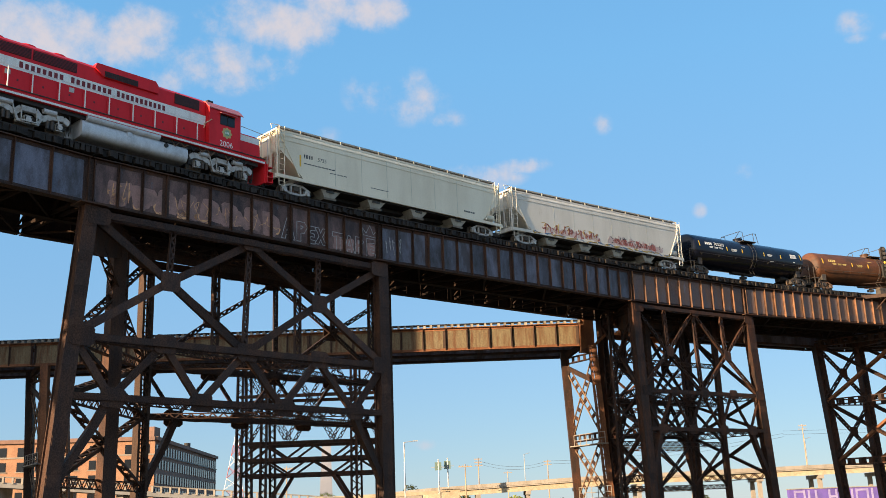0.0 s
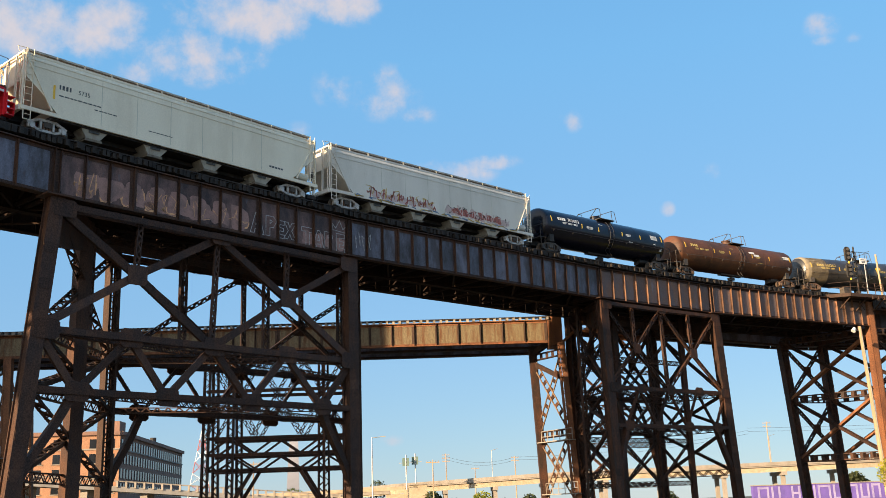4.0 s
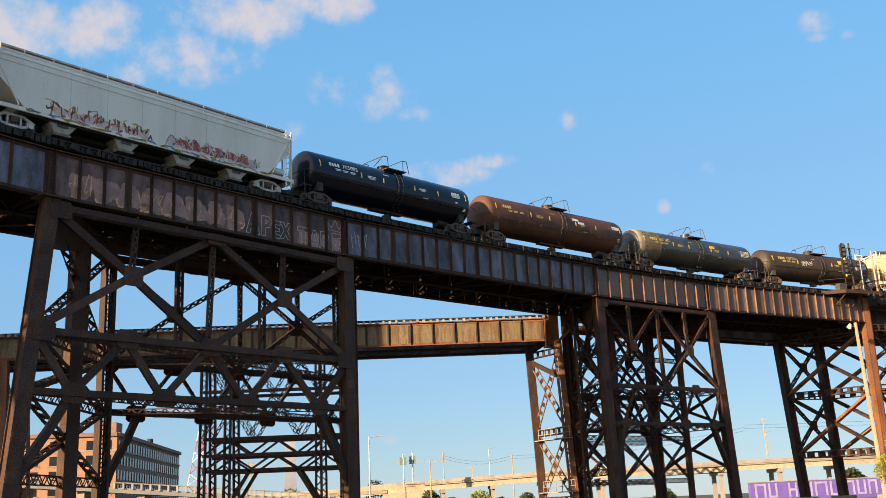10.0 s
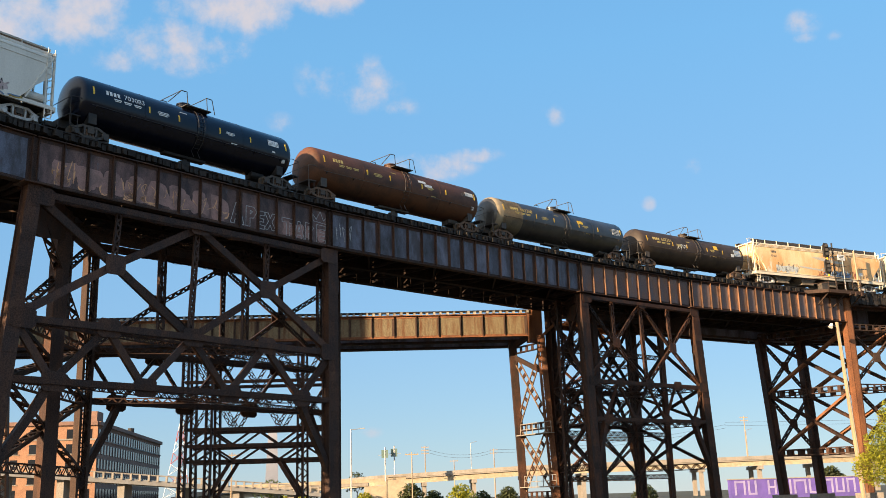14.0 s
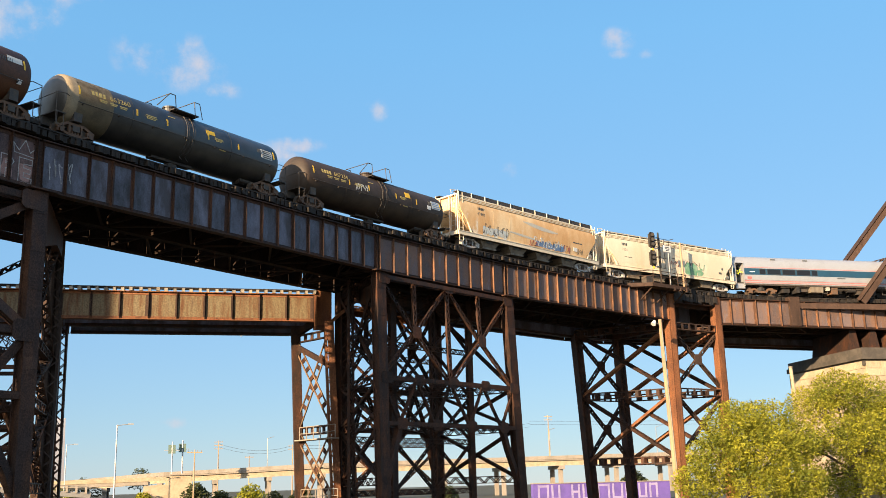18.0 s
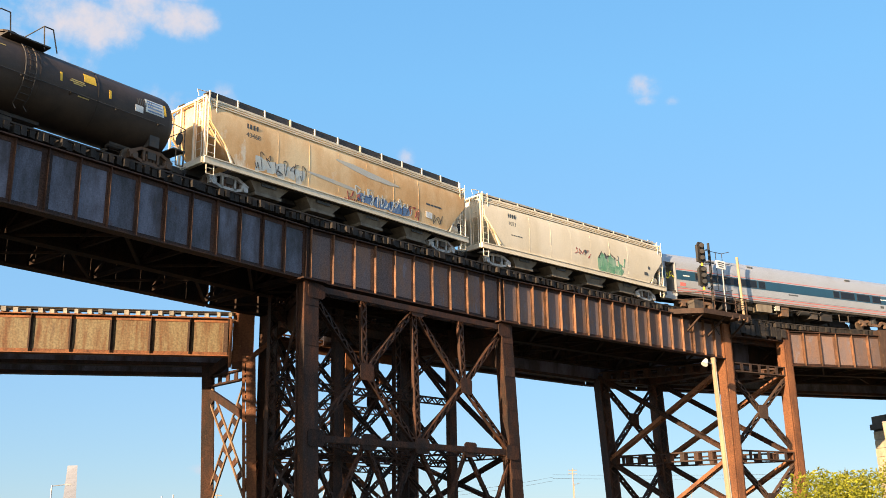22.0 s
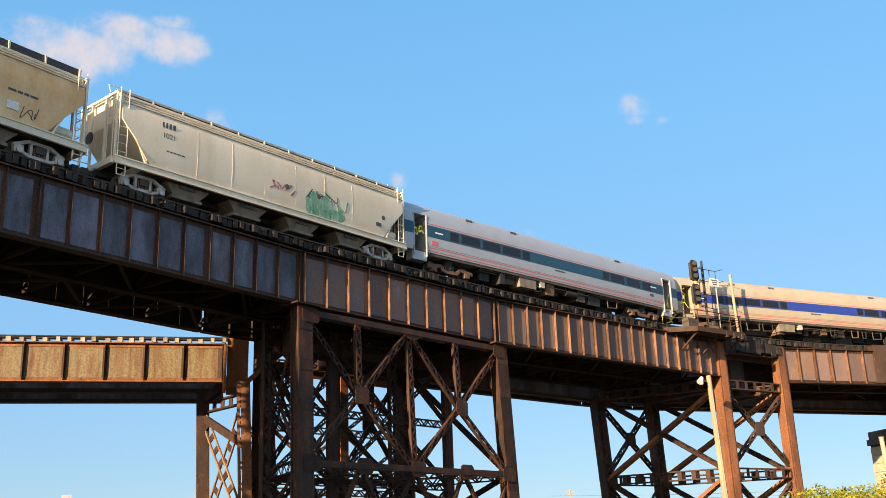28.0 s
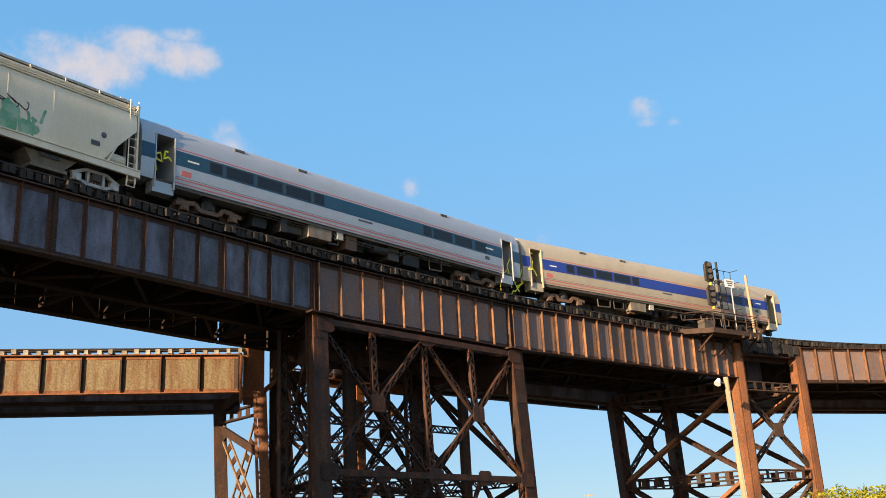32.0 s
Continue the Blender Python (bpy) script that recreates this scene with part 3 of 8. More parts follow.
def inner_frame(tw, off, s0, s1, m, n, levels=(15.2, 11.4, 7.8, 4.2, 0.4), low=GROUND + 0.6, cross=True):
    """A laced frame inside a tower: posts, struts and crossed diagonals."""
    t = along((s0 + s1) / 2)
    P = lambda u, z: on(s0 + (s1 - s0) * u, off, z)
    for i in range(n + 1):
        part("inner_post", Shape().beam(P(i / n, 15.8), P(i / n, low), 0.3, 0.62, t) if cross and i % 2 else Shape().laced(P(i / n, 15.8), P(i / n, low), 0.42, t, t=0.06), m, tw)
    for z in levels:
        part("inner_strut", Shape().laced(P(0, z), P(1, z), 0.36, (0, 0, 1), t=0.06), m, tw)
    for i in range(n):
        for za, zb in zip(levels, levels[1:]):
            if not cross:
                continue
            part("inner_diagonal", Shape().laced(P(i / n, za), P((i + 1) / n, zb), 0.28, t, t=0.05), m, tw)
            part("inner_diagonal", Shape().laced(P((i + 1) / n, za), P(i / n, zb), 0.28, t, t=0.05), m, tw)
        part("bearing_panel", Shape().beam(P(i / n, 14.9), P((i + 1) / n, 14.9), 0.05, 0.75), m, tw)


inner_frame(tower_a, -2.6, A0 + 4.6, A1 + 2.4, M_BLACKBROWN, 3, (15.2, 9.2), 9.0, False)
part("middle_leg", Shape().beam(on(-25.8, -2.0, GIRDER_LOW), on(-25.9, -2.0, GROUND + 1), 0.75, 0.8, along(-25)), M_BLACKBROWN, tower_a)
footing(on(-25.9, -2.0, GROUND + 1), 1.0, tower_a)
inner_frame(tower_b, -2.2, B0 + 1.0, B1 - 0.6, M_STEEL, 3)
# rearmost frame in the sunlit rust: light painted on
inner_frame(tower_b, -8.3, B0 + 6.0, B1 + 2.0, M_RUST, 2)


def tower_c():
    tw = thing("trestle_bent", on((C0 + C1) / 2, -3, GROUND), "reddish-brown rusted steel bent with X bracing, lit by low sun", "tower", "viaduct towers")
    t, f = along(57), towards(57)
    near = [(on(C0, 1.3, GIRDER_TOP - 0.1), on(C0 - 0.3, 1.6, GROUND + 1)), (on(C1, 1.3, GIRDER_TOP + 0.1), on(C1 - 0.2, 1.6, GROUND + 1))]
    far = [(on(51.5, -7.1, GIRDER_LOW - 0.7), on(52.7, -7.1, GROUND + 1)), (on(56.5, -6.6, GIRDER_LOW - 0.7), on(57.2, -6.6, GROUND + 1))]
    # near columns carry sunlight in their colour, far ones shade
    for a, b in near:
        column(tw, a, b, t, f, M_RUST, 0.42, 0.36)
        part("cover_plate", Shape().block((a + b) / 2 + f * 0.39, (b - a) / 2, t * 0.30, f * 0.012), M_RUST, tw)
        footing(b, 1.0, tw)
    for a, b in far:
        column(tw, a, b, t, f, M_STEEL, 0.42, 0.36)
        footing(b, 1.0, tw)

    def lerp(ab, z):
        a, b = ab
        return a + (b - a) * ((a.z - z) / (a.z - b.z))

    zs = [15.3, 9.0, 2.7]
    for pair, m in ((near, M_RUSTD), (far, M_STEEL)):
        for z in zs:
            a, b = lerp(pair[0], z), lerp(pair[1], z)
            for e in (-0.3, 0.3):
                part("strut", Shape().beam(a + Vector((0, 0, e)), b + Vector((0, 0, e)), 0.5, 0.08), m, tw)
            bt = Shape()
            for i in range(7):
                c = a + (b - a) * ((i + 0.5) / 7)
                bt.block(c + f * 0.24, t * 0.14, f * 0.012, Vector((0, 0, 0.27)))
            tagged(part("batten", bt, m, tw), kind="stuff")
        for za, zb in zip(zs, zs[1:]):
            for i, j in ((0, 1), (1, 0)):
                part("diagonal", Shape().laced(lerp(pair[i], za - 0.3), lerp(pair[j], zb + 0.3), 0.42, t, t=0.07), m, tw)
            c = (lerp(pair[0], (za + zb) / 2) + lerp(pair[1], (za + zb) / 2)) / 2
            part("gusset", plate(c + f * 0.2, t, f, 0.5, 0.5, 0.03), m, tw)
    for i in (0, 1):
        for z in zs:
            a, b = lerp(near[i], z), lerp(far[i], z)
            for e in (-0.3, 0.3):
                part("cross_strut", Shape().beam(a + Vector((0, 0, e)), b + Vector((0, 0, e)), 0.4, 0.1), M_STEEL, tw)
            bt = Shape()
            for k in range(9):
                c = a + (b - a) * ((k + 0.5) / 9)
                bt.block(c, (b - a).normalized() * 0.16, t * 0.2, Vector((0, 0, 0.27)))
            tagged(part("batten", bt, M_STEEL, tw), kind="stuff")
        for za, zb in zip(zs, zs[1:]):
            m1 = (lerp(near[i], (za + zb) / 2) + lerp(far[i], (za + zb) / 2)) / 2
            part("cross_diagonal", Shape().laced(lerp(near[i], za), lerp(far[i], zb), 0.42, t, t=0.07), M_RUST, tw)
            part("cross_diagonal", Shape().laced(lerp(far[i], za), lerp(near[i], zb), 0.42, t, t=0.07), M_STEEL, tw)
    # portal girder between the two near columns and bearing shelf
    part("bearing_beam", Shape().beam(on(C0, 0.6, GIRDER_TOP - 0.6), on(C1, 0.6, GIRDER_TOP - 0.6), 0.3, 1.1), M_STEEL, tw)
    part("bearing_beam", Shape().beam(on(C0 + 0.3, -7.5, GIRDER_LOW - 0.4), on(C0 + 0.3, 1.0, GIRDER_LOW - 0.4), 0.7, 0.8), M_STEEL, tw)
    part("bearing_beam", Shape().beam(on(C1 - 0.3, -7.5, GIRDER_LOW - 0.4), on(C1 - 0.3, 1.0, GIRDER_LOW - 0.4), 0.7, 0.8), M_STEEL, tw)


tower_c()

# span between the two C columns is carried by a shallow stringer
girder("shallow dark stringer between the bent's columns", on(C0 + 0.4, 1.4), on(C1 - 0.4, 1.4), GIRDER_TOP, GIRDER_TOP - 0.9, 1.6, M_WEB, M_STEEL, towards(57))
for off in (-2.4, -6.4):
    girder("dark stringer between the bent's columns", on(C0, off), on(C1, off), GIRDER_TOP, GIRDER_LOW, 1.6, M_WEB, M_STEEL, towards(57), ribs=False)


# ---- the line behind ----
F_TOP, F_LOW = 15.55, 13.40
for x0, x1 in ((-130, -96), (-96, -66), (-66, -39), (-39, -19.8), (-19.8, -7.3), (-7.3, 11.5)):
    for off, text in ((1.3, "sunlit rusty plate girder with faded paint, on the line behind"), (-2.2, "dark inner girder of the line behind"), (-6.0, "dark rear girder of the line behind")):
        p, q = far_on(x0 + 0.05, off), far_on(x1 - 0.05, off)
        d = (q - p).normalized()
        # dark rear girders and darker front ribs have shade put into their colour
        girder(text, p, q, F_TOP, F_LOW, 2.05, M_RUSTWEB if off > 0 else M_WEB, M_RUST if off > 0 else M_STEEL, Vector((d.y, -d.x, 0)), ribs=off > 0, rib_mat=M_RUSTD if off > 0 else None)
for s0, s1 in ((27, 52), (52, 57), (57, 84), (84, 112)):
    for off in (-7.6, -9.3):
        girder("dark girder of the line that joins behind", on(s0 + 0.05, off), on(s1 - 0.05, off), GIRDER_TOP, GIRDER_LOW - 0.8, 2.0, M_WEB, M_STEEL, towards((s0 + s1) / 2), ribs=False)


# rust paint made pale to show sun on the diagonals
M_PALERUST = mat("sunlit_pale_rust_paint", (0.19, 0.12, 0.07), (0.12, 0.066, 0.036), 2.0, 0.5, 0.75, 0.0, 0.2, 2.0, 14, rand=0.2, grain=0.25)


def battened(tw, a, b, m, nrm, wide=0.3):
    """A diagonal of two flat bars joined by batten plates, ladder-like, in the plane across nrm."""
    d = b - a
    u = d.cross(nrm).normalized() * wide
    bars_ = Shape().beam(a + u, b + u, 0.1, 0.09, nrm).beam(a - u, b - u, 0.1, 0.09, nrm)
    dg = part("diagonal", bars_, m, tw)
    k = max(3, int(d.length / 0.85))
    for i in range(1, k):
        c = a + d * (i / k)
        part("batten", Shape().block(c, d.normalized() * 0.17, u * 0.9, nrm * 0.03), M_STEEL, dg)


def pierced_strut(tw, a, b, m, nrm):
    """A horizontal strut of two angles joined by spaced batten plates."""
    d, up = b - a, Vector((0, 0, 1))
    st = part("strut", Shape().beam(a + up * 0.27, b + up * 0.27, 0.3, 0.1).beam(a - up * 0.27, b - up * 0.27, 0.3, 0.1), m, tw)
    k = max(3, int(d.length / 0.75))
    for i in range(k):
        part("batten", Shape().block(a + d * ((i + 0.5) / k), d.normalized() * 0.17, nrm * 0.03, up * 0.24), m, st)


def tower_d(xf, xr, label, m):
    """A two-legged bent across the line: a bright front leg, a dark rear leg, ladder-like X bracing between them."""
    tw = thing("trestle_tower", far_on((xf + xr) / 2, 0, GROUND), label, "tower", "viaduct towers")
    t, f = Vector((1, 0, 0)), Vector((0, -1, 0))
    front = (far_on(xf, 1.45, F_LOW), far_on(xf + 0.6, 1.9, GROUND + 1))
    rear = (far_on(xr, -2.2, F_LOW), far_on(xr + 0.55, -2.6, GROUND + 1))
    second = (far_on(xf + 1.25, 0.2, F_LOW - 0.5), far_on(xf + 2.1, 0.0, GROUND + 1))
    # front and second legs painted as sunlit, rear leg as shaded
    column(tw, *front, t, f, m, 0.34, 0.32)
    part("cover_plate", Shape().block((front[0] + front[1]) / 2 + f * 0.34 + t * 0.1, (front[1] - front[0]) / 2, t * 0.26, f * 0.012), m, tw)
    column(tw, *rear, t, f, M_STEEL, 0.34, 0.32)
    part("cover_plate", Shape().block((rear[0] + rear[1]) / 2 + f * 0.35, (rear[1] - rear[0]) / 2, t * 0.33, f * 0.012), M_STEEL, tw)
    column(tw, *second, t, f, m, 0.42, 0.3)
    for a, b in (front, rear, second):
        footing(b, 0.8, tw)

    def lerp(ab, z):
        a, b = ab
        return a + (b - a) * ((a.z - z) / (a.z - b.z))

    nrm = (front[0] - rear[0]).cross(Vector((0, 0, 1))).normalized()
    for z in (F_LOW - 0.9, 5.2, -0.9):
        pierced_strut(tw, lerp(rear, z), lerp(front, z), M_STEEL, nrm)
    for za, zb in ((F_LOW - 1.2, 5.6), (5.0, -0.6)):
        battened(tw, lerp(rear, za), lerp(front, zb), M_PALERUST, nrm)
        battened(tw, lerp(front, za), lerp(rear, zb), M_PALERUST, nrm)
        part("diagonal", Shape().laced(lerp(front, za), lerp(second, zb), 0.3, t, t=0.05), m, tw)
        part("diagonal", Shape().laced(lerp(second, za), lerp(front, zb), 0.3, t, t=0.05), m, tw)
    part("knee_brace", Shape().beam(lerp(rear, F_LOW - 1.4), lerp(front, F_LOW - 3.4), 0.2, 0.42), M_STEEL, tw)
    part("bracket", Shape().beam(lerp(rear, F_LOW - 0.5), lerp(rear, F_LOW - 0.5).lerp(front[0], 0.8) + Vector((0, 0, 0.55)), 0.35, 0.5), M_STEEL, tw)
    for z in (4.5, -0.2):
        a, b = lerp(rear, z) + f * 0.5, lerp(front, z) + f * 0.6
        part("landing", Shape().beam(a, b, 0.9, 0.08), M_CONC, tw)
        for k in range(6):
            p = a + (b - a) * (k / 5) + f * 0.45
            part("landing_post", Shape().rod(p, p + Vector((0, 0, 1.0)), 0.035, 6), M_CONC, tw)
        for h in (0.5, 1.0):
            part("landing_rail", Shape().rod(a + f * 0.45 + Vector((0, 0, h)), b + f * 0.45 + Vector((0, 0, h)), 0.03, 6), M_CONC, tw)
    return tw


tw = tower_d(12.5, 10.3, "orange-rusted steel tower with laced legs, lit by low sun", M_RUST)
tower_d(-37.8, -40.6, "rusty laced steel tower of the line behind", M_RUST)
tower_d(-66, -69, "rusty laced steel tower of the line behind", M_RUST)
tower_d(-96, -99, "rusty laced steel tower of the line behind", M_RUST)
_e = far_on(12.1, 1.3)
part("end_plate", Shape().box(11.6, 12.75, _e.y - 0.1, _e.y + 2.6, F_LOW - 0.25, F_TOP + 0.35), M_RUST, tw)
part("bearing_post", Shape().box(11.4, 11.58, _e.y - 0.35, _e.y - 0.1, F_LOW - 0.6, F_TOP - 0.1), M_RUST, tw)
part("bracket", Shape().laced(Vector((12.3, _e.y - 0.3, F_LOW - 0.35)), Vector((14.9, _e.y - 0.3, F_LOW + 1.9)), 0.35, (0, 1, 0), t=0.09), M_RUST, tw)


def belted_tower(x0, x1):
    """The wide tower behind: two leg pairs joined by a deep zigzag belt and a portal below."""
    tw = thing("trestle_tower", far_on((x0 + x1) / 2, 0, GROUND), "wide dark steel tower behind, with a zigzag belt", "tower", "viaduct towers")
    for x in (x0, x0 + 2.2, x1 - 2.2, x1):
        for off in (1.4, -2.2):
            a, b = far_on(x, off, F_LOW), far_on(x, off * 1.5, GROUND + 1)
            column(tw, a, b, Vector((1, 0, 0)), Vector((0, 1, 0)), M_STEEL, 0.3, 0.28)
            footing(b, 0.8, tw)
    for off in (1.7, -2.6):
        for z in (9.8, 5.6, 4.15, 2.8):
            part("strut", Shape().beam(far_on(x0, off, z), far_on(x1, off, z), 0.3, 0.28), M_STEEL, tw)
        n = 6
        for za, zb in ((5.6, 4.15), (4.15, 2.8)):
            for i in range(n):
                a, b = x0 + (x1 - x0) * i / n, x0 + (x1 - x0) * (i + 1) / n
                u, v = (za, zb) if i % 2 else (zb, za)
                part("diagonal", Shape().beam(far_on(a, off, u), far_on(b, off, v), 0.16, 0.18), M_STEEL, tw)
        for i in range(3):
            a, b = x0 + (x1 - x0) * i / 3, x0 + (x1 - x0) * (i + 1) / 3
            part("diagonal", Shape().laced(far_on(a, off, 13.0), far_on(b, off, 5.8), 0.3, (1, 0, 0), t=0.05), M_STEEL, tw)
            part("diagonal", Shape().laced(far_on(b, off, 13.0), far_on(a, off, 5.8), 0.3, (1, 0, 0), t=0.05), M_STEEL, tw)
        for xa, xb in ((x0 + 4.2, x0 + 2.2), (x1 - 4.2, x1 - 2.2)):
            part("knee_brace", Shape().beam(far_on(xa, off, 2.8), far_on(xb, off, -0.4), 0.3, 0.3), M_STEEL, tw)


belted_tower(-19.8, -7.3)


# ---- decks: ties, rails, guard timbers ----
def deck(label, line, s_lo, s_hi, step, half, z_top, singles, wood=M_TIE, deep=0.26):
    dk = thing("track_deck", line((s_lo + s_hi) / 2, 0, z_top), label, "track", "tracks", kind="structure")
    o = ORIGIN[dk]
    rnd = random.Random(5)
    meshes = []
    for k in range(5):
        me = bpy.data.meshes.new("tie")
        w = rnd.uniform(0.10, 0.135)
        bx = Shape().prism([(-w, -half, -deep * rnd.uniform(0.82, 1.0)), (w, -half, -deep), (w * 0.9, -half, 0.0), (-w * 0.95, -half, rnd.uniform(-0.03, 0.0))], (0, 2 * half, 0))
        me.from_pydata(bx.v, [], bx.f)
        me.materials.append(wood)
        meshes.append(me)
    rest = Shape()
    s = s_lo
    while s < s_hi:
        c = line(s, 0, z_top)
        c2 = line(s + 0.2, 0, z_top)
        d = (c2 - c).normalized()
        jut = rnd.uniform(-0.14, 0.12)
        if singles[0] <= s <= singles[1]:
            ob = new("tie", rnd.choice(meshes))
            ob.parent = dk
            ob.matrix_basis = Matrix.Translation(c - o + Vector((d.y, -d.x, 0)) * jut + Vector((0, 0, rnd.uniform(-0.03, 0.015)))) @ Matrix.Rotation(math.atan2(d.y, d.x) + rnd.uniform(-0.05, 0.05), 4, "Z")
        else:
            rest.block(c + Vector((0, 0, -deep / 2)) + Vector((d.y, -d.x, 0)) * jut, d * 0.15, Vector((-d.y, d.x, 0)) * half, Vector((0, 0, deep / 2)))
        s += step
    if rest.v:
        tagged(part("far_ties", rest, wood, dk), kind="stuff")
    for off in (-0.76, 0.76):
        rl = Shape()
        s = s_lo
        while s < s_hi:
            c, c2 = line(s, off, z_top + 0.085), line(min(s + 4, s_hi), off, z_top + 0.085)
            rl.beam(c, c2, 0.07, 0.17)
            s += 4
        part("rail", rl, M_RAIL, dk)
    for off in (half - 0.5, -half + 0.5):
        gt = Shape()
        s = s_lo
        while s < s_hi:
            gt.beam(line(s, off, z_top + 0.07), line(min(s + 4, s_hi), off, z_top + 0.07), 0.18, 0.14)
            s += 4
        part("guard_timber", gt, M_TIE, dk)
    fence = Shape()
    s = s_lo
    while s < s_hi:
        fence.beam(line(s, half - 0.1, z_top + 0.035), line(min(s + 4, s_hi), half - 0.1, z_top + 0.035), 0.14, 0.07)
        s += 4
    part("edge_plank", fence, M_TIE, dk)
    return dk


deck("timber ties and steel rails of the curved viaduct track", on, -130, 190, 0.33, 1.88, TIE_TOP, (-32, 66), deep=0.36)
deck("timber ties and rails of the second track on the viaduct", lambda s, o=0, z=0: on(s, o - 3.9, z), -90, 120, 0.5, 1.4, TIE_TOP, (200, 201), deep=0.46)
deck("timber ties and rails of the line behind", far_on, -120, 11.6, 0.62, 1.55, F_TOP + 0.26, (-32, 14), M_TIEF)
deck("timber ties and rails of the second track behind", lambda s, o=0, z=0: far_on(s, o - 4.2, z), -120, 11.6, 0.62, 1.5, F_TOP + 0.26, (200, 201))
deck("timber ties and rails of the joining line", lambda s, o=0, z=0: on(s, o - 8.2, z), 26, 112, 0.62, 1.3, TIE_TOP, (200, 201), deep=0.46)

# ---- the train ----
M_CAST = mat("pale_cast_steel", (0.50, 0.47, 0.44), (0.30, 0.26, 0.22), 3, 0.4, 0.6, 0.2, 0.2)
M_CASTRUST = mat("rusty_cast_steel", (0.11, 0.075, 0.055), (0.17, 0.085, 0.045), 3, 0.5, 0.8, 0.1, 0.2)
M_CASTDARK = mat("grimy_cast_steel", (0.055, 0.05, 0.048), (0.10, 0.075, 0.055), 3, 0.5, 0.7, 0.1, 0.2)
M_WHEEL = mat("wheel_steel", (0.09, 0.07, 0.055), (0.16, 0.10, 0.06), 4, 0.5, 0.6, 0.4, 0.1)
M_BLACK = mat("black_underframe", (0.022, 0.021, 0.021), (0.05, 0.04, 0.034), 2, 0.4, 0.7)
M_SILVER = mat("silver_painted_steel", (0.56, 0.56, 0.57), (0.40, 0.39, 0.39), 1.8, 0.4, 0.45, 0.2, 0.1, 2)
M_RED = mat("red_locomotive_paint", (0.66, 0.016, 0.024), (0.54, 0.014, 0.02), 1.2, 0.35, 0.5, 0, 0.02, 3, grain=0.06, spec=0.25)
M_MAROON = mat("maroon_lettering", (0.17, 0.016, 0.02), None, 3, 0.3, 0.5)
M_WHITE = mat("white_paint", (0.74, 0.73, 0.70), (0.58, 0.56, 0.52), 1.5, 0.35, 0.5, 0, 0.05, 3)
M_GRILLE = mat("dark_grille", (0.035, 0.012, 0.012), (0.06, 0.02, 0.018), 8, 0.5, 0.7)
M_EMBLEM = mat("worn_gold_paint", (0.52, 0.40, 0.14), (0.42, 0.36, 0.2), 8, 0.4, 0.5)
M_YELLOW = mat("yellow_marking", (0.78, 0.46, 0.035), (0.62, 0.36, 0.03), 4, 0.3, 0.5)
M_TAPE = mat("yellow_plastic_tape", (0.72, 0.70, 0.06), (0.6, 0.6, 0.08), 4, 0.3, 0.5)
M_GLASS = mat("dark_window_glass", (0.012, 0.013, 0.016), None, 2, 0.3, 0.12, 0, 0.0)
M_HOP1 = mat("pale_green_grey_hopper_paint", (0.76, 0.685, 0.535), (0.67, 0.59, 0.45), 0.5, 0.45, 0.5, 0, 0.02, 4, 12, (0.50, 0.46, 0.36), 0.66, 1.0, grain=0.06)
M_HOP2 = mat("grey_hopper_paint", (0.66, 0.615, 0.54), (0.57, 0.53, 0.46), 0.5, 0.45, 0.55, 0, 0.02, 5, 12, (0.42, 0.37, 0.30), 0.66, 1.2, grain=0.06)
M_HOP3 = mat("rust_stained_cream_hopper_paint", (0.80, 0.59, 0.34), (0.62, 0.35, 0.145), 0.34, 0.58, 0.6, 0, 0.03, 2.2, 14, (0.74, 0.68, 0.56), 0.60, 0.6, grain=0.06)
M_HOP4 = mat("cream_hopper_paint", (0.71, 0.62, 0.48), (0.62, 0.53, 0.39), 0.45, 0.5, 0.55, 0, 0.03, 4, 12, (0.52, 0.43, 0.30), 0.68, 0.9, grain=0.06)
M_BAY = mat("grimy_pale_grey_bay_paint", (0.42, 0.40, 0.35), (0.28, 0.25, 0.21), 2, 0.5, 0.6, 0, 0.05, 2, grain=0.1)
M_BAYD = mat("shaded_grimy_brown_grey_paint", (0.20, 0.165, 0.125), (0.12, 0.095, 0.07), 2, 0.5, 0.65, 0, 0.05, 2, grain=0.1)
M_SEAM = mat("dusty_seam_paint", (0.50, 0.49, 0.40), None, 2, 0.4, 0.6, 0, 0.0, grain=0.06)
M_SEAMC = mat("stained_cream_seam_paint", (0.56, 0.42, 0.26), None, 2, 0.4, 0.6, 0, 0.0, grain=0.06)
M_WALK = mat("dark_steel_grating", (0.05, 0.045, 0.045), (0.09, 0.075, 0.06), 8, 0.5, 0.6, 0.3)
M_TANK1 = mat("gloss_black_tank_paint", (0.005, 0.006, 0.013), (0.010, 0.010, 0.017), 0.6, 0.4, 0.2, 0, 0.02)
M_TANK2 = mat("rust_brown_tank_steel", (0.105, 0.040, 0.017), (0.050, 0.026, 0.016), 0.55, 0.5, 0.6, 0, 0.15, 0.7, 14, (0.20, 0.085, 0.04), 0.64, 0.8)
M_TANK3 = mat("dusty_black_tank_paint", (0.050, 0.046, 0.042), (0.018, 0.018, 0.020), 0.5, 0.5, 0.36, 0, 0.04, 0.8, spec=0.6)
M_TANK4 = mat("dusty_olive_black_tank_paint", (0.058, 0.038, 0.026), (0.030, 0.022, 0.017), 0.5, 0.5, 0.6, 0, 0.08, 0.8)
M_TAN = mat("tan_dust_band", (0.27, 0.215, 0.14), (0.2, 0.16, 0.11), 2, 0.5, 0.75)
M_MARKW = mat("white_stencil_paint", (0.70, 0.69, 0.66), (0.5, 0.5, 0.48), 8, 0.4, 0.6)
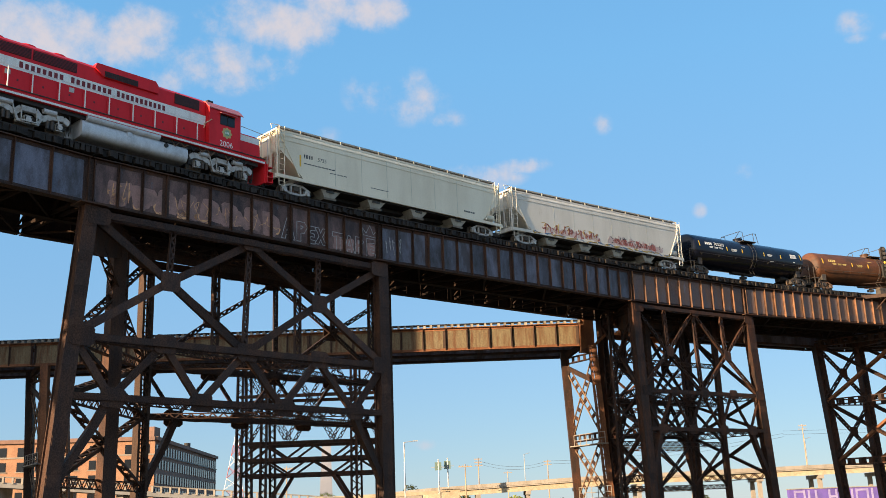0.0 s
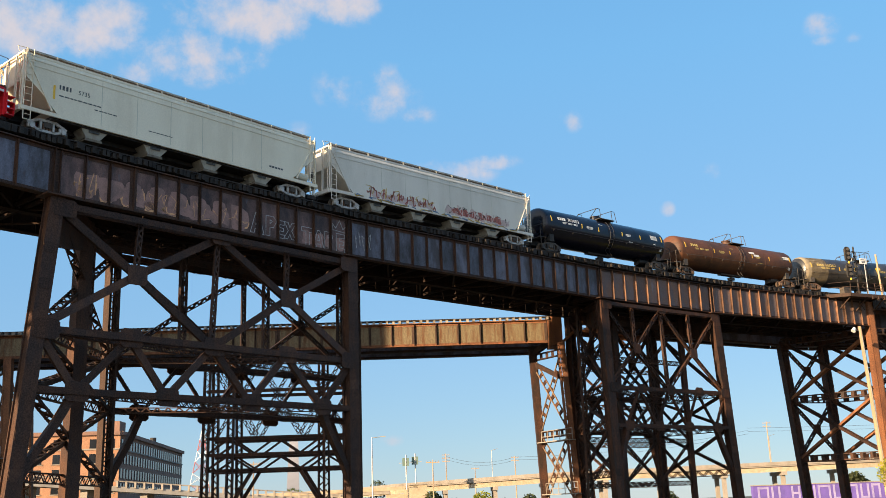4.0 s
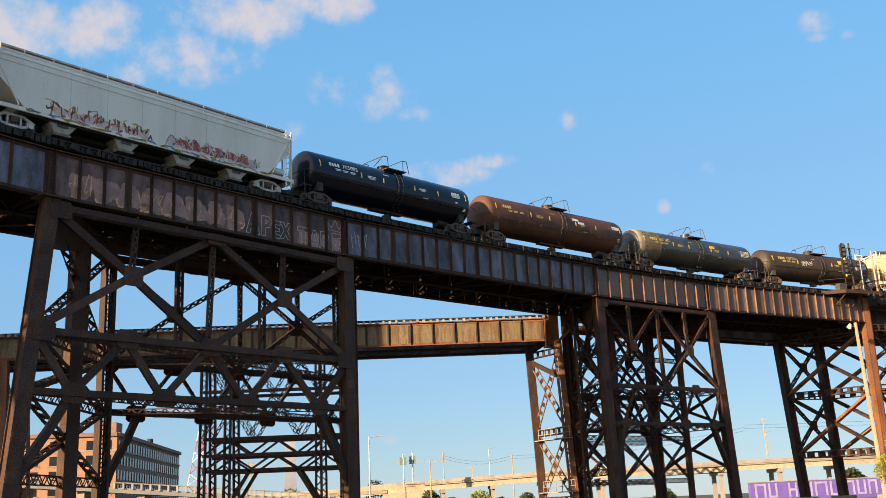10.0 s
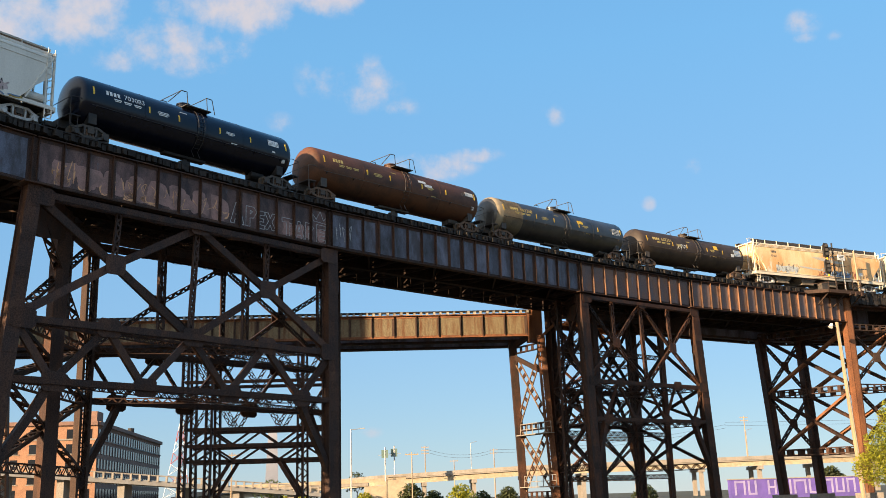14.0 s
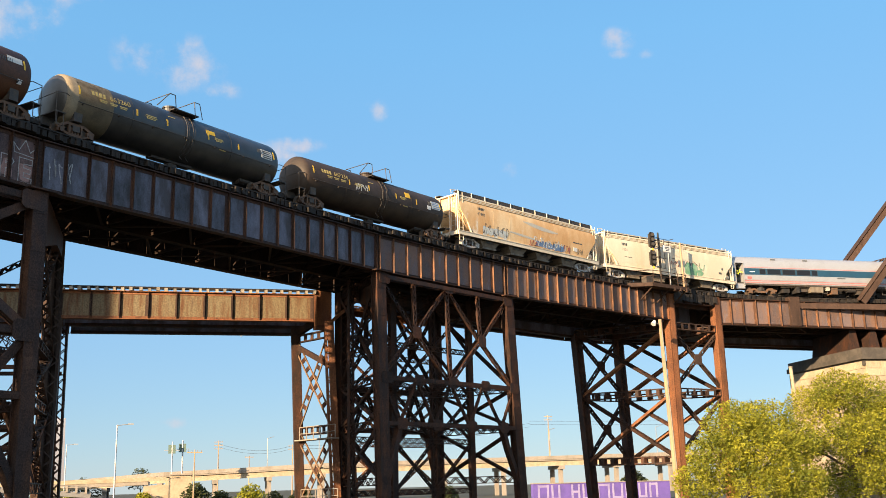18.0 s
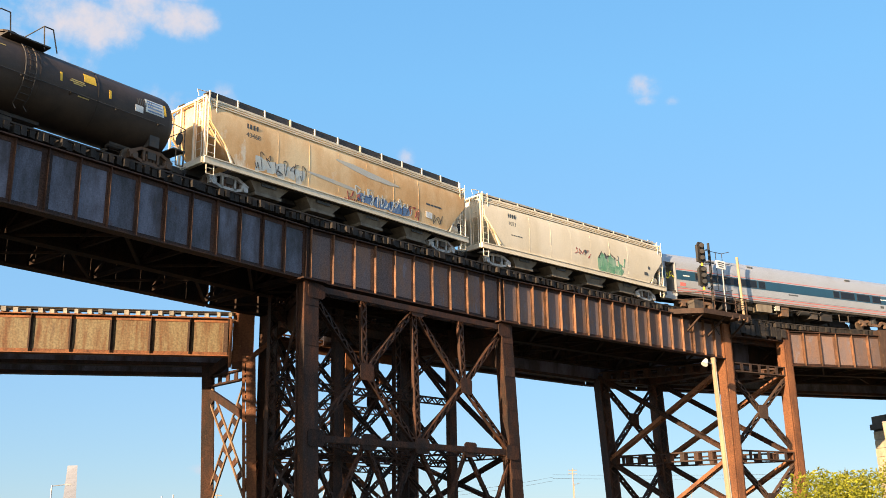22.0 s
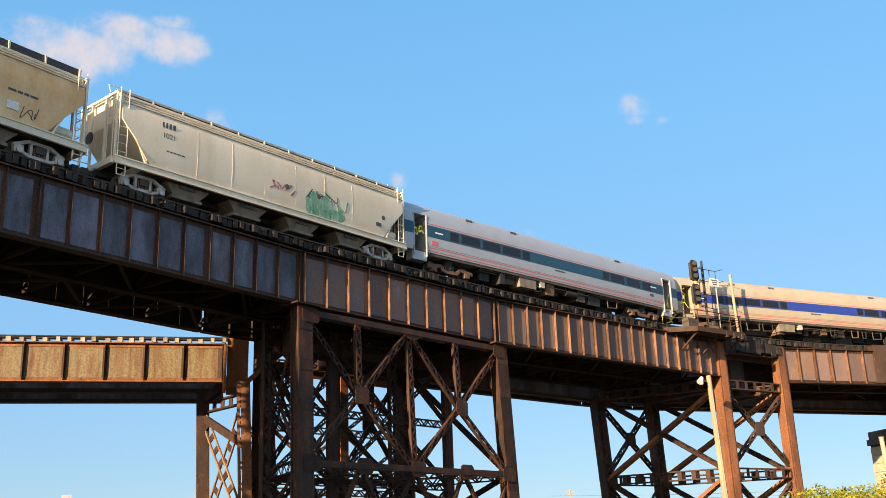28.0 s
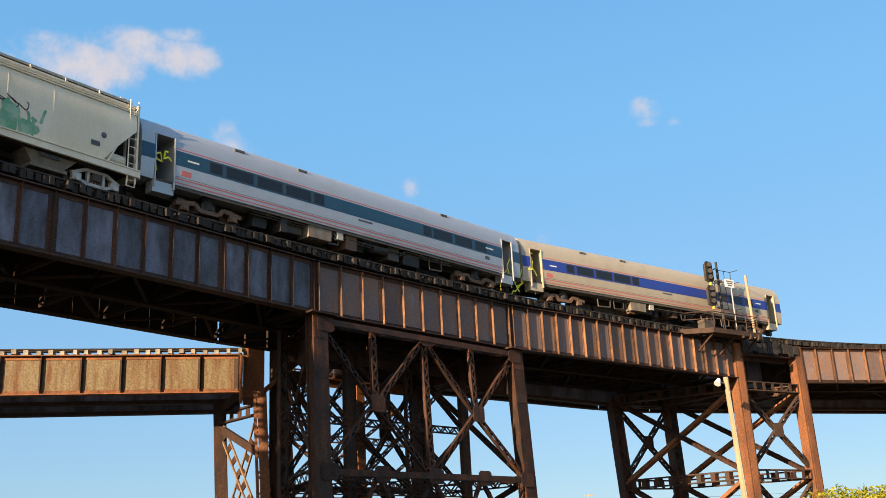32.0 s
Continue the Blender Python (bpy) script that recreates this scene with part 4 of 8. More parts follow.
M_MARKY = mat("faded_yellow_stencil_paint", (0.55, 0.40, 0.12), (0.35, 0.27, 0.1), 8, 0.5, 0.6)
M_MARKD = mat("dark_stencil_paint", (0.06, 0.065, 0.07), (0.14, 0.14, 0.13), 8, 0.4, 0.6)
M_STAIN = mat("brushed_stainless_steel", (0.40, 0.405, 0.42), (0.35, 0.35, 0.36), 0.4, 0.4, 0.42, 0.4, 0.03, 1)
# lit copy of the stainless steel, warm sunlight in its colour
M_STAINW = mat("sun_toned_stainless_steel", (0.42, 0.355, 0.26), (0.35, 0.29, 0.21), 0.4, 0.4, 0.5, 0.2, 0.03, 1)
M_TEAL = mat("dark_teal_stripe", (0.018, 0.060, 0.105), (0.016, 0.05, 0.09), 1, 0.4, 0.35)
M_BLUE = mat("deep_blue_stripe", (0.022, 0.045, 0.26), (0.02, 0.04, 0.22), 1, 0.4, 0.35)
M_PINK = mat("faded_red_stripe_and_sunlit_roof", (0.50, 0.13, 0.12), (0.42, 0.15, 0.14), 2, 0.4, 0.4)
M_DOORDARK = mat("dark_interior_panel", (0.05, 0.045, 0.04), (0.03, 0.028, 0.026), 2, 0.4, 0.7)
M_G_RED = mat("brick_red_spray_paint", (0.30, 0.07, 0.055), (0.4, 0.16, 0.13), 3, 0.5, 0.7)
M_G_PINK = mat("pale_pink_spray_paint", (0.52, 0.40, 0.38), (0.44, 0.36, 0.34), 3, 0.5, 0.7)
M_G_BLUE = mat("blue_spray_paint", (0.10, 0.19, 0.36), (0.2, 0.27, 0.38), 3, 0.5, 0.7)
M_G_PALE = mat("pale_blue_spray_paint", (0.50, 0.55, 0.55), (0.55, 0.50, 0.42), 2, 0.5, 0.7)
M_G_GREEN = mat("green_spray_paint", (0.13, 0.31, 0.19), (0.30, 0.42, 0.30), 2, 0.5, 0.7)
M_G_YEL = mat("ochre_spray_paint", (0.52, 0.36, 0.1), (0.4, 0.28, 0.1), 2, 0.5, 0.7)
M_G_DARK = mat("black_spray_paint", (0.035, 0.035, 0.04), (0.09, 0.08, 0.08), 4, 0.5, 0.7)
TRAIN = []
_shared = {}


def shared(name, key, build, material, parent, loc, label=""):
    """A part whose mesh is made once and used again wherever the same piece occurs."""
    if key not in _shared:
        ob = part(name, build(), material)
        _shared[key] = ob.data
        bpy.data.objects.remove(ob)
    ob = new(name, _shared[key])
    ob.parent = parent
    ob.location = loc
    ORIGIN[ob] = Vector((0, 0, 0))
    return tagged(ob, label)


def side_frame_shape():
    s = Shape()
    for a, b, h in (((-1.12, 0.60), (-0.5, 0.90), 0.14), ((-0.52, 0.90), (0.52, 0.90), 0.14), ((0.5, 0.90), (1.12, 0.60), 0.14), ((-1.0, 0.46), (-0.42, 0.30), 0.13), ((-0.44, 0.30), (0.44, 0.30), 0.13), ((0.42, 0.30), (1.0, 0.46), 0.13)):
        s.beam((a[0], 0, a[1]), (b[0], 0, b[1]), 0.16, h)
    for x in (-0.36, 0.36):
        s.box(x - 0.055, x + 0.055, -0.08, 0.08, 0.3, 0.84)
    for x in (-0.89, 0.89):
        s.box(x - 0.2, x + 0.2, -0.1, 0.1, 0.34, 0.66)
    return s


def spring_shape():
    s = Shape()
    for x in (-0.17, 0, 0.17):
        s.rod((x, 0, 0.36), (x, 0, 0.6), 0.07, 8)
    s.box(-0.26, 0.26, -0.06, 0.06, 0.6, 0.72)
    return s


def wheel_shape():
    s = Shape()
    s.rod((0, -0.07, 0.43), (0, 0.07, 0.43), 0.43, 24)
    s.rod((0, -0.09, 0.43), (0, 0.09, 0.43), 0.16, 12)
    return s


def cap_shape():
    return Shape().rod((0, -0.09, 0.43), (0, 0.02, 0.43), 0.13, 12)


def truck(car, x, m_frame, label):
    """A two-axle freight truck: bolster with side frames, spring nests, wheels and bearing caps."""
    t = part("truck", Shape().box(-0.2, 0.2, -1.15, 1.15, 0.5, 0.82).rod((-0.89, -0.8, 0.43), (-0.89, 0.8, 0.43), 0.08, 8).rod((0.89, -0.8, 0.43), (0.89, 0.8, 0.43), 0.08, 8), M_CASTDARK, car, label)
    t.location = (x, 0, 0)
    for y in (-1.02, 1.02):
        shared("side_frame", ("sf", m_frame.name), side_frame_shape, m_frame, t, (0, y, 0))
        shared("spring_nest", "sp", spring_shape, M_CASTRUST, t, (0, y, 0))
        for wx in (-0.89, 0.89):
            shared("wheel", "wh", wheel_shape, M_WHEEL, t, (wx, y * 0.74, 0))
            shared("bearing_cap", ("bc", y > 0, m_frame.name), lambda: cap_shape() if y < 0 else Shape().rod((0, -0.02, 0.43), (0, 0.09, 0.43), 0.13, 12), m_frame, t, (wx, y * 1.09, 0))
    return t


def lettering(text, size, material, parent, loc, label="painted number", y_face=-1):
    cu = bpy.data.curves.new("number", "FONT")
    cu.body, cu.size, cu.extrude = text, size, 0.0015
    ob = bpy.data.objects.new("number", cu)
    scene.collection.objects.link(ob)
    me = bpy.data.meshes.new_from_object(ob)
    bpy.data.objects.remove(ob)
    me.materials.clear()
    me.materials.append(material)
    o = new("number", me)
    o.parent = parent
    o.matrix_basis = pose(*loc, 90, 0, 0)
    return tagged(o, label)


def bars(n, x, z, w, h, gap, y, material, parent, seed, lean=0.0):
    """Unreadable lettering: plain bars of its size."""
    rnd = random.Random(seed)
    s = Shape()
    for i in range(n):
        ww = w * rnd.uniform(0.6, 1.0)
        s.box(x, x + ww, y(z) - 0.005, y(z) - 0.0005, z, z + h)
        x += ww + gap
    part("stencil_mark", s, material, parent)


def scribble(parent, name, x0, x1, z0, z1, y, material, seed, n=9, w=0.05, normal=-1):
    """Looping spray strokes: ribbons with bends, laid on the side y(z)."""
    rnd = random.Random(seed)
    s = Shape()
    for i in range(n):
        cx = x0 + (x1 - x0) * (i + 0.5) / n
        hw = (x1 - x0) / n * 0.62
        pts = [Vector((cx + rnd.uniform(-hw, hw), 0, rnd.uniform(z0, z1))) for _ in range(rnd.randint(3, 5))]
        fine = []
        for k in range(len(pts) - 1):
            p0, p1, p2, p3 = pts[max(k - 1, 0)], pts[k], pts[k + 1], pts[min(k + 2, len(pts) - 1)]
            for j in range(6):
                t = j / 6
                fine.append(0.5 * ((2 * p1) + (p2 - p0) * t + (2 * p0 - 5 * p1 + 4 * p2 - p3) * t * t + (3 * p1 - p0 - 3 * p2 + p3) * t ** 3))
        for a, b in zip(fine, fine[1:]):
            a, b = Vector(a), Vector(b)
            d = (b - a)
            if d.length < 1e-4:
                continue
            u = Vector((-d.z, 0, d.x)).normalized() * w / 2
            e = d.normalized() * w * 0.3
            q = [a - u - e, b - u + e, b + u + e, a + u - e]
            s.hull([(p.x, y(p.z) - 0.008 - 0.0004 * (i % 5), p.z) for p in q] + [(p.x, y(p.z) - 0.001, p.z) for p in q], [(0, 1, 2, 3), (4, 7, 6, 5), (0, 4, 5, 1), (1, 5, 6, 2), (2, 6, 7, 3), (3, 7, 4, 0)])
    return tagged(part(name, s, material, parent), kind="stuff")


def blobs(parent, name, x0, x1, z0, z1, y, material, seed, n=6, lift=0.005):
    """Filled bubble-letter shapes."""
    rnd = random.Random(seed)
    s = Shape()
    for i in range(n):
        cx = x0 + (x1 - x0) * (i + 0.5) / n
        hw, hz, cz = (x1 - x0) / n * rnd.uniform(0.42, 0.6), (z1 - z0) / 2 * rnd.uniform(0.75, 1.0), (z0 + z1) / 2
        m = 16
        ring = []
        ph = rnd.uniform(0, 6)
        for k in range(m):
            a = 2 * math.pi * k / m
            r = 1 + 0.16 * math.sin(3 * a + ph) + 0.1 * rnd.uniform(-1, 1)
            c, q = math.cos(a), math.sin(a)
            ring.append((cx + hw * r * math.copysign(abs(c) ** 0.6, c), cz + hz * r * math.copysign(abs(q) ** 0.6, q)))
        d = lift + 0.0005 * (i % 3)
        s.hull([(px, y(pz) - d, pz) for px, pz in ring] + [(cx, y(cz) - d, cz)], [(k, (k + 1) % m, m) for k in range(m)])
    return tagged(part(name, s, material, parent), kind="stuff")


def coupler(car, x, sg):
    s = Shape().beam((x - 0.5 * sg, 0, 0.86), (x + 0.32 * sg, 0, 0.86), 0.16, 0.2)
    s.box(min(x + 0.28 * sg, x + 0.6 * sg), max(x + 0.28 * sg, x + 0.6 * sg), -0.17, 0.17, 0.72, 1.0)
    part("coupler", s, M_CASTDARK, car)
    part("air_hose", Shape().path([(x, -0.3, 0.8), (x + 0.2 * sg, -0.32, 0.5), (x + 0.45 * sg, -0.28, 0.42), (x + 0.65 * sg, -0.2, 0.55)], 0.03, 6), M_BLACK, car)


def ladder(car, x, y, z0, z1, w, m, across="x", step=0.38):
    lad = Shape()
    for e in (-w / 2, w / 2):
        p = (x + e, y) if across == "x" else (x, y + e)
        lad.rod((*p, z0), (*p, z1), 0.025, 6)
    z = z0 + 0.12
    while z < z1:
        a, b = ((x - w / 2, y, z), (x + w / 2, y, z)) if across == "x" else ((x, y - w / 2, z), (x, y + w / 2, z))
        lad.rod(a, b, 0.018, 6)
        z += step
    part("ladder", lad, m, car)


def hopper(a, b, label, paint, frame_m, style, bays, top=4.62, walk_gap=0.16):
    car = thing("hopper_car", (0, 0, 0), label, "hopper car", "train")
    TRAIN.append((car, a, b))
    L = b - a
    xe = L / 2 - 0.62
    bl = xe - 0.25

    def half(z):
        if style == "flat":
            return 1.52 - 0.02 * max(0, z - 1.3) - (0.10 * max(0, z - (top - 0.45)) / 0.45)
        u = (z - 2.55) / 2.15
        return 1.60 * (1 - 0.30 * abs(u) ** 3.2)

    ysurf = lambda z: -half(z)
    zt = top - 0.12
    cut, zc = (1.75, 3.05) if style == "flat" else (1.55, 3.15)
    rings = []
    stations = [(-bl, zc), (-bl + 0.02, zc - 0.1), (-bl + cut * 0.5, 2.25), (-bl + cut, 1.32), (-bl + cut + 0.3, 1.2)]
    stations += [(-bl + cut + 0.3 + (2 * bl - 2 * cut - 0.6) * i / 30, 1.2) for i in range(1, 30)]
    stations += [(-x, z) for x, z in reversed(stations[:5])]
    for x, zb in stations:
        ring = [(x, 0, zb)]
        for k in range(9):
            z = zb + (zt - 0.35 - zb) * k / 8
            dent = 0.0 if style == "flat" else 0.007 * (0.5 + 0.5 * math.sin(2.3 * x + 0.7 * z + 1.1 * math.sin(1.3 * x))) * min(1, max(0, (bl - cut - abs(x)) / 1.0))
            ring.append((x, -half(z) + dent, z))
        for fr, dz in ((0.93, 0.2), (0.75, 0.10), (0.4, 0.03)):
            ring.append((x, -half(zt - 0.35) * fr, zt - dz))
        ring.append((x, 0, zt))
        ring += [(px, -py, pz) for px, py, pz in reversed(ring[1:-1])]
        rings.append(ring)
    sh = Shape().loft(rings)
    sh.smooth = True
    part("body", sh, paint, car)
    # side sill, end sills, centre sill
    for y in (-1.5, 1.5) if style == "flat" else (-1.56, 1.56):
        lo = 1.06 if style == "flat" else 1.0
        part("side_sill", Shape().box(-xe, xe, y - 0.06, y + 0.06, lo, 1.28), frame_m, car)
        if style != "flat":
            part("sill_lip", Shape().box(-xe, xe, y - 0.10, y + 0.10, 1.28, 1.33), frame_m, car)
    for x in (-xe, xe):
        part("end_sill", Shape().box(x - 0.1, x + 0.1, -1.5, 1.5, 1.0, 1.28), frame_m, car)
        part("end_platform", Shape().box(min(x, x * 0.86), max(x, x * 0.86), -1.4, 1.4, 1.29, 1.33), M_WALK, car)
    part("centre_sill", Shape().box(-xe - 0.1, xe + 0.1, -0.3, 0.3, 0.75, 1.1), M_BLACK, car)
    # seams on both sides
    for i in range(1, 7):
        x = -bl + cut + 0.4 + (2 * bl - 2 * cut - 0.8) * i / 7
        for sg in (-1, 1):
            s = Shape()
            zs = [1.3 + (zt - 0.45 - 1.3) * k / 7 for k in range(8)]
            for z0, z1 in zip(zs, zs[1:]):
                s.beam((x, sg * (half(z0) - 0.001), z0), (x, sg * (half(z1) - 0.001), z1), 0.03, 0.012 if style == "flat" else 0.007, (0, sg, 0))
            part("side_seam", s, M_SEAM if style == "flat" else paint, car)
    if style == "flat":
        for z in (top - 0.62, top - 0.95):
            part("side_rib", Shape().box(-bl + 0.15, bl - 0.15, ysurf(z) - 0.025, ysurf(z), z, z + 0.05), paint, car)
    else:
        for k in range(3):
            z = zt - 0.52 + 0.13 * k
            part("eave_rib", Shape().box(-bl + 0.1, bl - 0.1, ysurf(z) - 0.05, ysurf(z) + 0.02, z, z + 0.06), frame_m, car)
    part("top_rail", Shape().box(-bl, bl, -half(zt - 0.2) + 0.02, -half(zt - 0.2) + 0.12, zt - 0.24, zt - 0.1), frame_m, car)
    part("top_rail", Shape().box(-bl, bl, half(zt - 0.2) - 0.12, half(zt - 0.2) - 0.02, zt - 0.24, zt - 0.1), frame_m, car)
    # roof walks with brackets, trough hatch
    for sg in (-1, 1):
        y0, y1 = sorted((sg * 0.78, sg * 1.22))
        part("roof_walk", Shape().box(-xe + 0.3, xe - 0.3, y0, y1, zt + walk_gap, zt + walk_gap + 0.05), M_WALK, car, "dark grated walkway")
        n = int((2 * xe) / 1.6)
        for i in range(n + 1):
            x = -xe + 0.35 + (2 * xe - 0.7) * i / n
            part("walk_bracket", Shape().beam((x, sg * 1.25, zt - 0.2), (x, sg * 1.25, zt + walk_gap + (0.08 if walk_gap > 0.2 else 0.0)), 0.09, 0.07, (1, 0, 0)), frame_m if walk_gap > 0.2 else M_BAY, car)
        part("walk_edge", Shape().box(-xe + 0.3, xe - 0.3, min(sg * 1.22, sg * 1.24), max(sg * 1.22, sg * 1.24), zt + (-0.12 if walk_gap > 0.2 else walk_gap - 0.06), zt + walk_gap + (0.07 if walk_gap > 0.2 else 0.04)), M_WALK if walk_gap > 0.2 else M_BAY, car)
    part("trough_hatch", Shape().box(-xe + 1.5, xe - 1.5, -0.35, 0.35, zt - 0.03, zt + 0.1), paint, car)
    # discharge hoppers
    span = 2 * bl - 2 * cut - 0.9
    part("underframe", Shape().box(-span / 2 - 0.6, span / 2 + 0.6, -1.36, 1.36, 0.98, 1.19), M_BLACK, car, "dark underside between the bays")
    for i in range(bays):
        x = -span / 2 + span * (i + 0.5) / bays
        w0, w1 = span / bays * (0.25 if style == "flat" else 0.4), span / bays * (0.10 if style == "flat" else 0.2)
        s = Shape()
        hullp = [(x - w0, -1.34, 1.2), (x + w0, -1.34, 1.2), (x + w0, 1.34, 1.2), (x - w0, 1.34, 1.2), (x - w1, -1.12, 0.5), (x + w1, -1.12, 0.5), (x + w1, 1.12, 0.5), (x - w1, 1.12, 0.5)]
        s.hull(hullp, [(0, 1, 2, 3), (4, 7, 6, 5), (0, 4, 5, 1), (1, 5, 6, 2), (2, 6, 7, 3), (3, 7, 4, 0)])
        # curved cars' bays and all gates: shade under the body painted in
        hp = part("discharge_hopper", s, M_BAY if style == "flat" else M_BAYD, car)
        part("outlet_gate", Shape().box(x - w1 - 0.12, x + w1 + 0.12, -1.2, 1.2, 0.36, 0.5), M_BAYD, hp)
        part("inspection_plate", Shape().box(x - w0 * 0.35, x + w0 * 0.3, -1.30, -1.26, 0.82, 1.02), M_MARKD, hp)
    # ends: posts, ladders, grab irons, brake gear
    for sg in (-1, 1):
        x = sg * (xe - 0.08)
        for y in (-1.42, -0.55, 0.55, 1.42):
            part("end_post", Shape().beam((x, y, 1.28), (x, y, zt - 0.1), 0.09, 0.09, (0, 1, 0)), frame_m, car)
        part("end_beam", Shape().beam((x, -1.45, zt - 0.1), (x, 1.45, zt - 0.1), 0.12, 0.1), frame_m, car)
        part("corner_brace", Shape().beam((x, -1.46, zt - 0.15), (x - sg * cut * 0.95, -1.52, 1.35), 0.08, 0.1, (0, 1, 0)), frame_m, car)
        part("corner_brace", Shape().beam((x, 1.46, zt - 0.15), (x - sg * cut * 0.95, 1.52, 1.35), 0.08, 0.1, (0, 1, 0)), frame_m, car)
        ladder(car, x - sg * 0.28, -1.53, 0.7, zt + 0.1, 0.42, frame_m)
        ladder(car, x - sg * 0.28, 1.53, 0.7, zt + 0.1, 0.42, frame_m)
        ladder(car, x + sg * 0.03, -1.0, 1.3, zt, 0.45, frame_m, "y")
        part("grab_rail", Shape().path([(x, -0.78, zt + 0.1), (x + sg * 0.1, -0.78, zt + 0.4), (x - sg * 0.5, -0.78, zt + 0.45), (x - sg * 0.55, -0.78, zt + 0.12)], 0.02, 6), frame_m, car)
        part("stirrup_step", Shape().path([(x - sg * 0.1, -1.5, 1.05), (x - sg * 0.1, -1.5, 0.55), (x - sg * 0.5, -1.5, 0.55), (x - sg * 0.5, -1.5, 1.05)], 0.025, 6), frame_m, car)
        coupler(car, sg * (xe + 0.05), sg)
        truck(car, sg * (xe - 1.75), M_CAST, "pale cast-steel two-axle truck")
    part("air_reservoir", Shape().rod((xe - 1.6, -1.0, 1.75), (xe - 0.5, -1.0, 1.75), 0.26, 16), frame_m, car)
    part("brake_wheel", Shape().rod((-xe - 0.12, 0.3, 2.6), (-xe - 0.16, 0.3, 2.6), 0.28, 16), M_BLACK, car)
    return car, ysurf, xe, zt


# two grey pellet hoppers behind the locomotive
H1, y1_, xe1, zt1 = hopper(-79.35, -57.62, "long pale grey-green covered hopper car with four bays, clean sides", M_HOP1, M_HOP1, "flat", 4)
H2, y2_, xe2, zt2 = hopper(-57.62, -35.95, "grey covered hopper car with red graffiti along its lower side", M_HOP2, M_HOP2, "flat", 4)
H3, y3_, xe3, zt3 = hopper(34.70, 54.25, "rust-stained cream covered hopper car with curved sides and blue graffiti", M_HOP3, M_HOP4, "curved", 4, 4.55, 0.22)
H4, y4_, xe4, zt4 = hopper(54.45, 73.75, "cream covered hopper car with curved dented sides and green graffiti", M_HOP4, M_HOP4, "curved", 4, 4.55, 0.10)
bars(4, -xe1 + 2.1, 2.75, 0.14, 0.26, 0.08, y1_, M_MARKD, H1, 1)
lettering("5735", 0.36, M_MARKD, H1, (-xe1 + 3.2, y1_(2.75) - 0.003, 2.75))
bars(9, -xe1 + 2.1, 2.35, 0.28, 0.07, 0.05, y1_, M_MARKD, H1, 2)
bars(5, -xe1 + 4.2, 2.1, 0.3, 0.06, 0.05, y1_, M_MARKD, H1, 3)
bars(6, -2.6, 1.75, 0.35, 0.05, 0.03, y1_, M_MARKD, H1, 4)
bars(5, xe1 - 4.0, 1.62, 0.2, 0.12, 0.05, y1_, M_MARKD, H1, 5)
part("reflector", Shape().box(-xe1 + 1.75, -xe1 + 1.87, y1_(2.6) - 0.012, y1_(2.6) - 0.003, 2.1, 2.9), M_YELLOW, H1, "yellow reflector strip")
blobs(H2, "graffiti_fill", -6.6, -0.6, 1.3, 1.85, y2_, M_G_PINK, 11, 7)
scribble(H2, "graffiti", -7.0, -0.4, 1.3, 2.1, y2_, M_G_RED, 12, 24, 0.08)
scribble(H2, "graffiti", -7.2, -0.6, 1.3, 2.2, y2_, M_G_YEL, 13, 10, 0.05)
blobs(H2, "graffiti_fill", 0.6, 7.4, 1.3, 1.9, y2_, M_G_PINK, 14, 8)
blobs(H2, "graffiti_fill", 1.2, 6.6, 1.4, 2.0, y2_, M_G_RED, 15, 6, 0.007)
scribble(H2, "graffiti", 0.4, 7.6, 1.3, 2.2, y2_, M_G_PINK, 16, 20, 0.07)
scribble(H2, "graffiti", 0.8, 7.2, 1.3, 2.1, y2_, M_G_DARK, 17, 12, 0.05)
scribble(H2, "graffiti", -8.0, 8.2, 1.08, 1.3, lambda z: -1.57, M_G_BLUE, 18, 16, 0.07)
scribble(H2, "graffiti", -8.0, 8.2, 1.08, 1.3, lambda z: -1.572, M_G_YEL, 19, 14, 0.07)
bars(4, -xe3 + 2.3, 3.35, 0.13, 0.24, 0.08, y3_, M_MARKD, H3, 21)
lettering("43468", 0.34, M_MARKD, H3, (-xe3 + 2.25, y3_(3.0) - 0.002, 2.92))
bars(4, xe3 - 3.6, 2.5, 0.35, 0.1, 0.05, y3_, M_MARKD, H3, 22)
part("data_placard", Shape().box(xe3 - 3.6, xe3 - 3.1, y3_(1.9) - 0.02, y3_(1.9), 1.75, 2.1), M_MARKW, H3)
blobs(H3, "graffiti_fill", -6.3, -3.3, 1.4, 2.15, y3_, M_G_PALE, 24, 5)
scribble(H3, "graffiti", -6.4, -3.2, 1.4, 2.35, y3_, M_G_DARK, 23, 9, 0.03)
blobs(H3, "graffiti_fill", 0.3, 4.2, 1.4, 2.0, y3_, M_G_BLUE, 28, 7)
scribble(H3, "graffiti", 0.2, 4.4, 1.4, 2.3, y3_, M_G_PALE, 25, 12, 0.06)
scribble(H3, "graffiti", 0.3, 4.3, 1.4, 2.2, y3_, M_G_DARK, 29, 8, 0.03)
scribble(H3, "graffiti", -0.6, 0.6, 1.35, 1.9, y3_, M_G_RED, 30, 4, 0.05)
scribble(H3, "graffiti", 4.2, 5.2, 1.4, 2.1, y3_, M_G_RED, 26, 4, 0.05)
scribble(H3, "graffiti", xe3 - 3.0, xe3 - 2.2, 1.5, 2.2, y3_, M_G_DARK, 31, 3, 0.03)


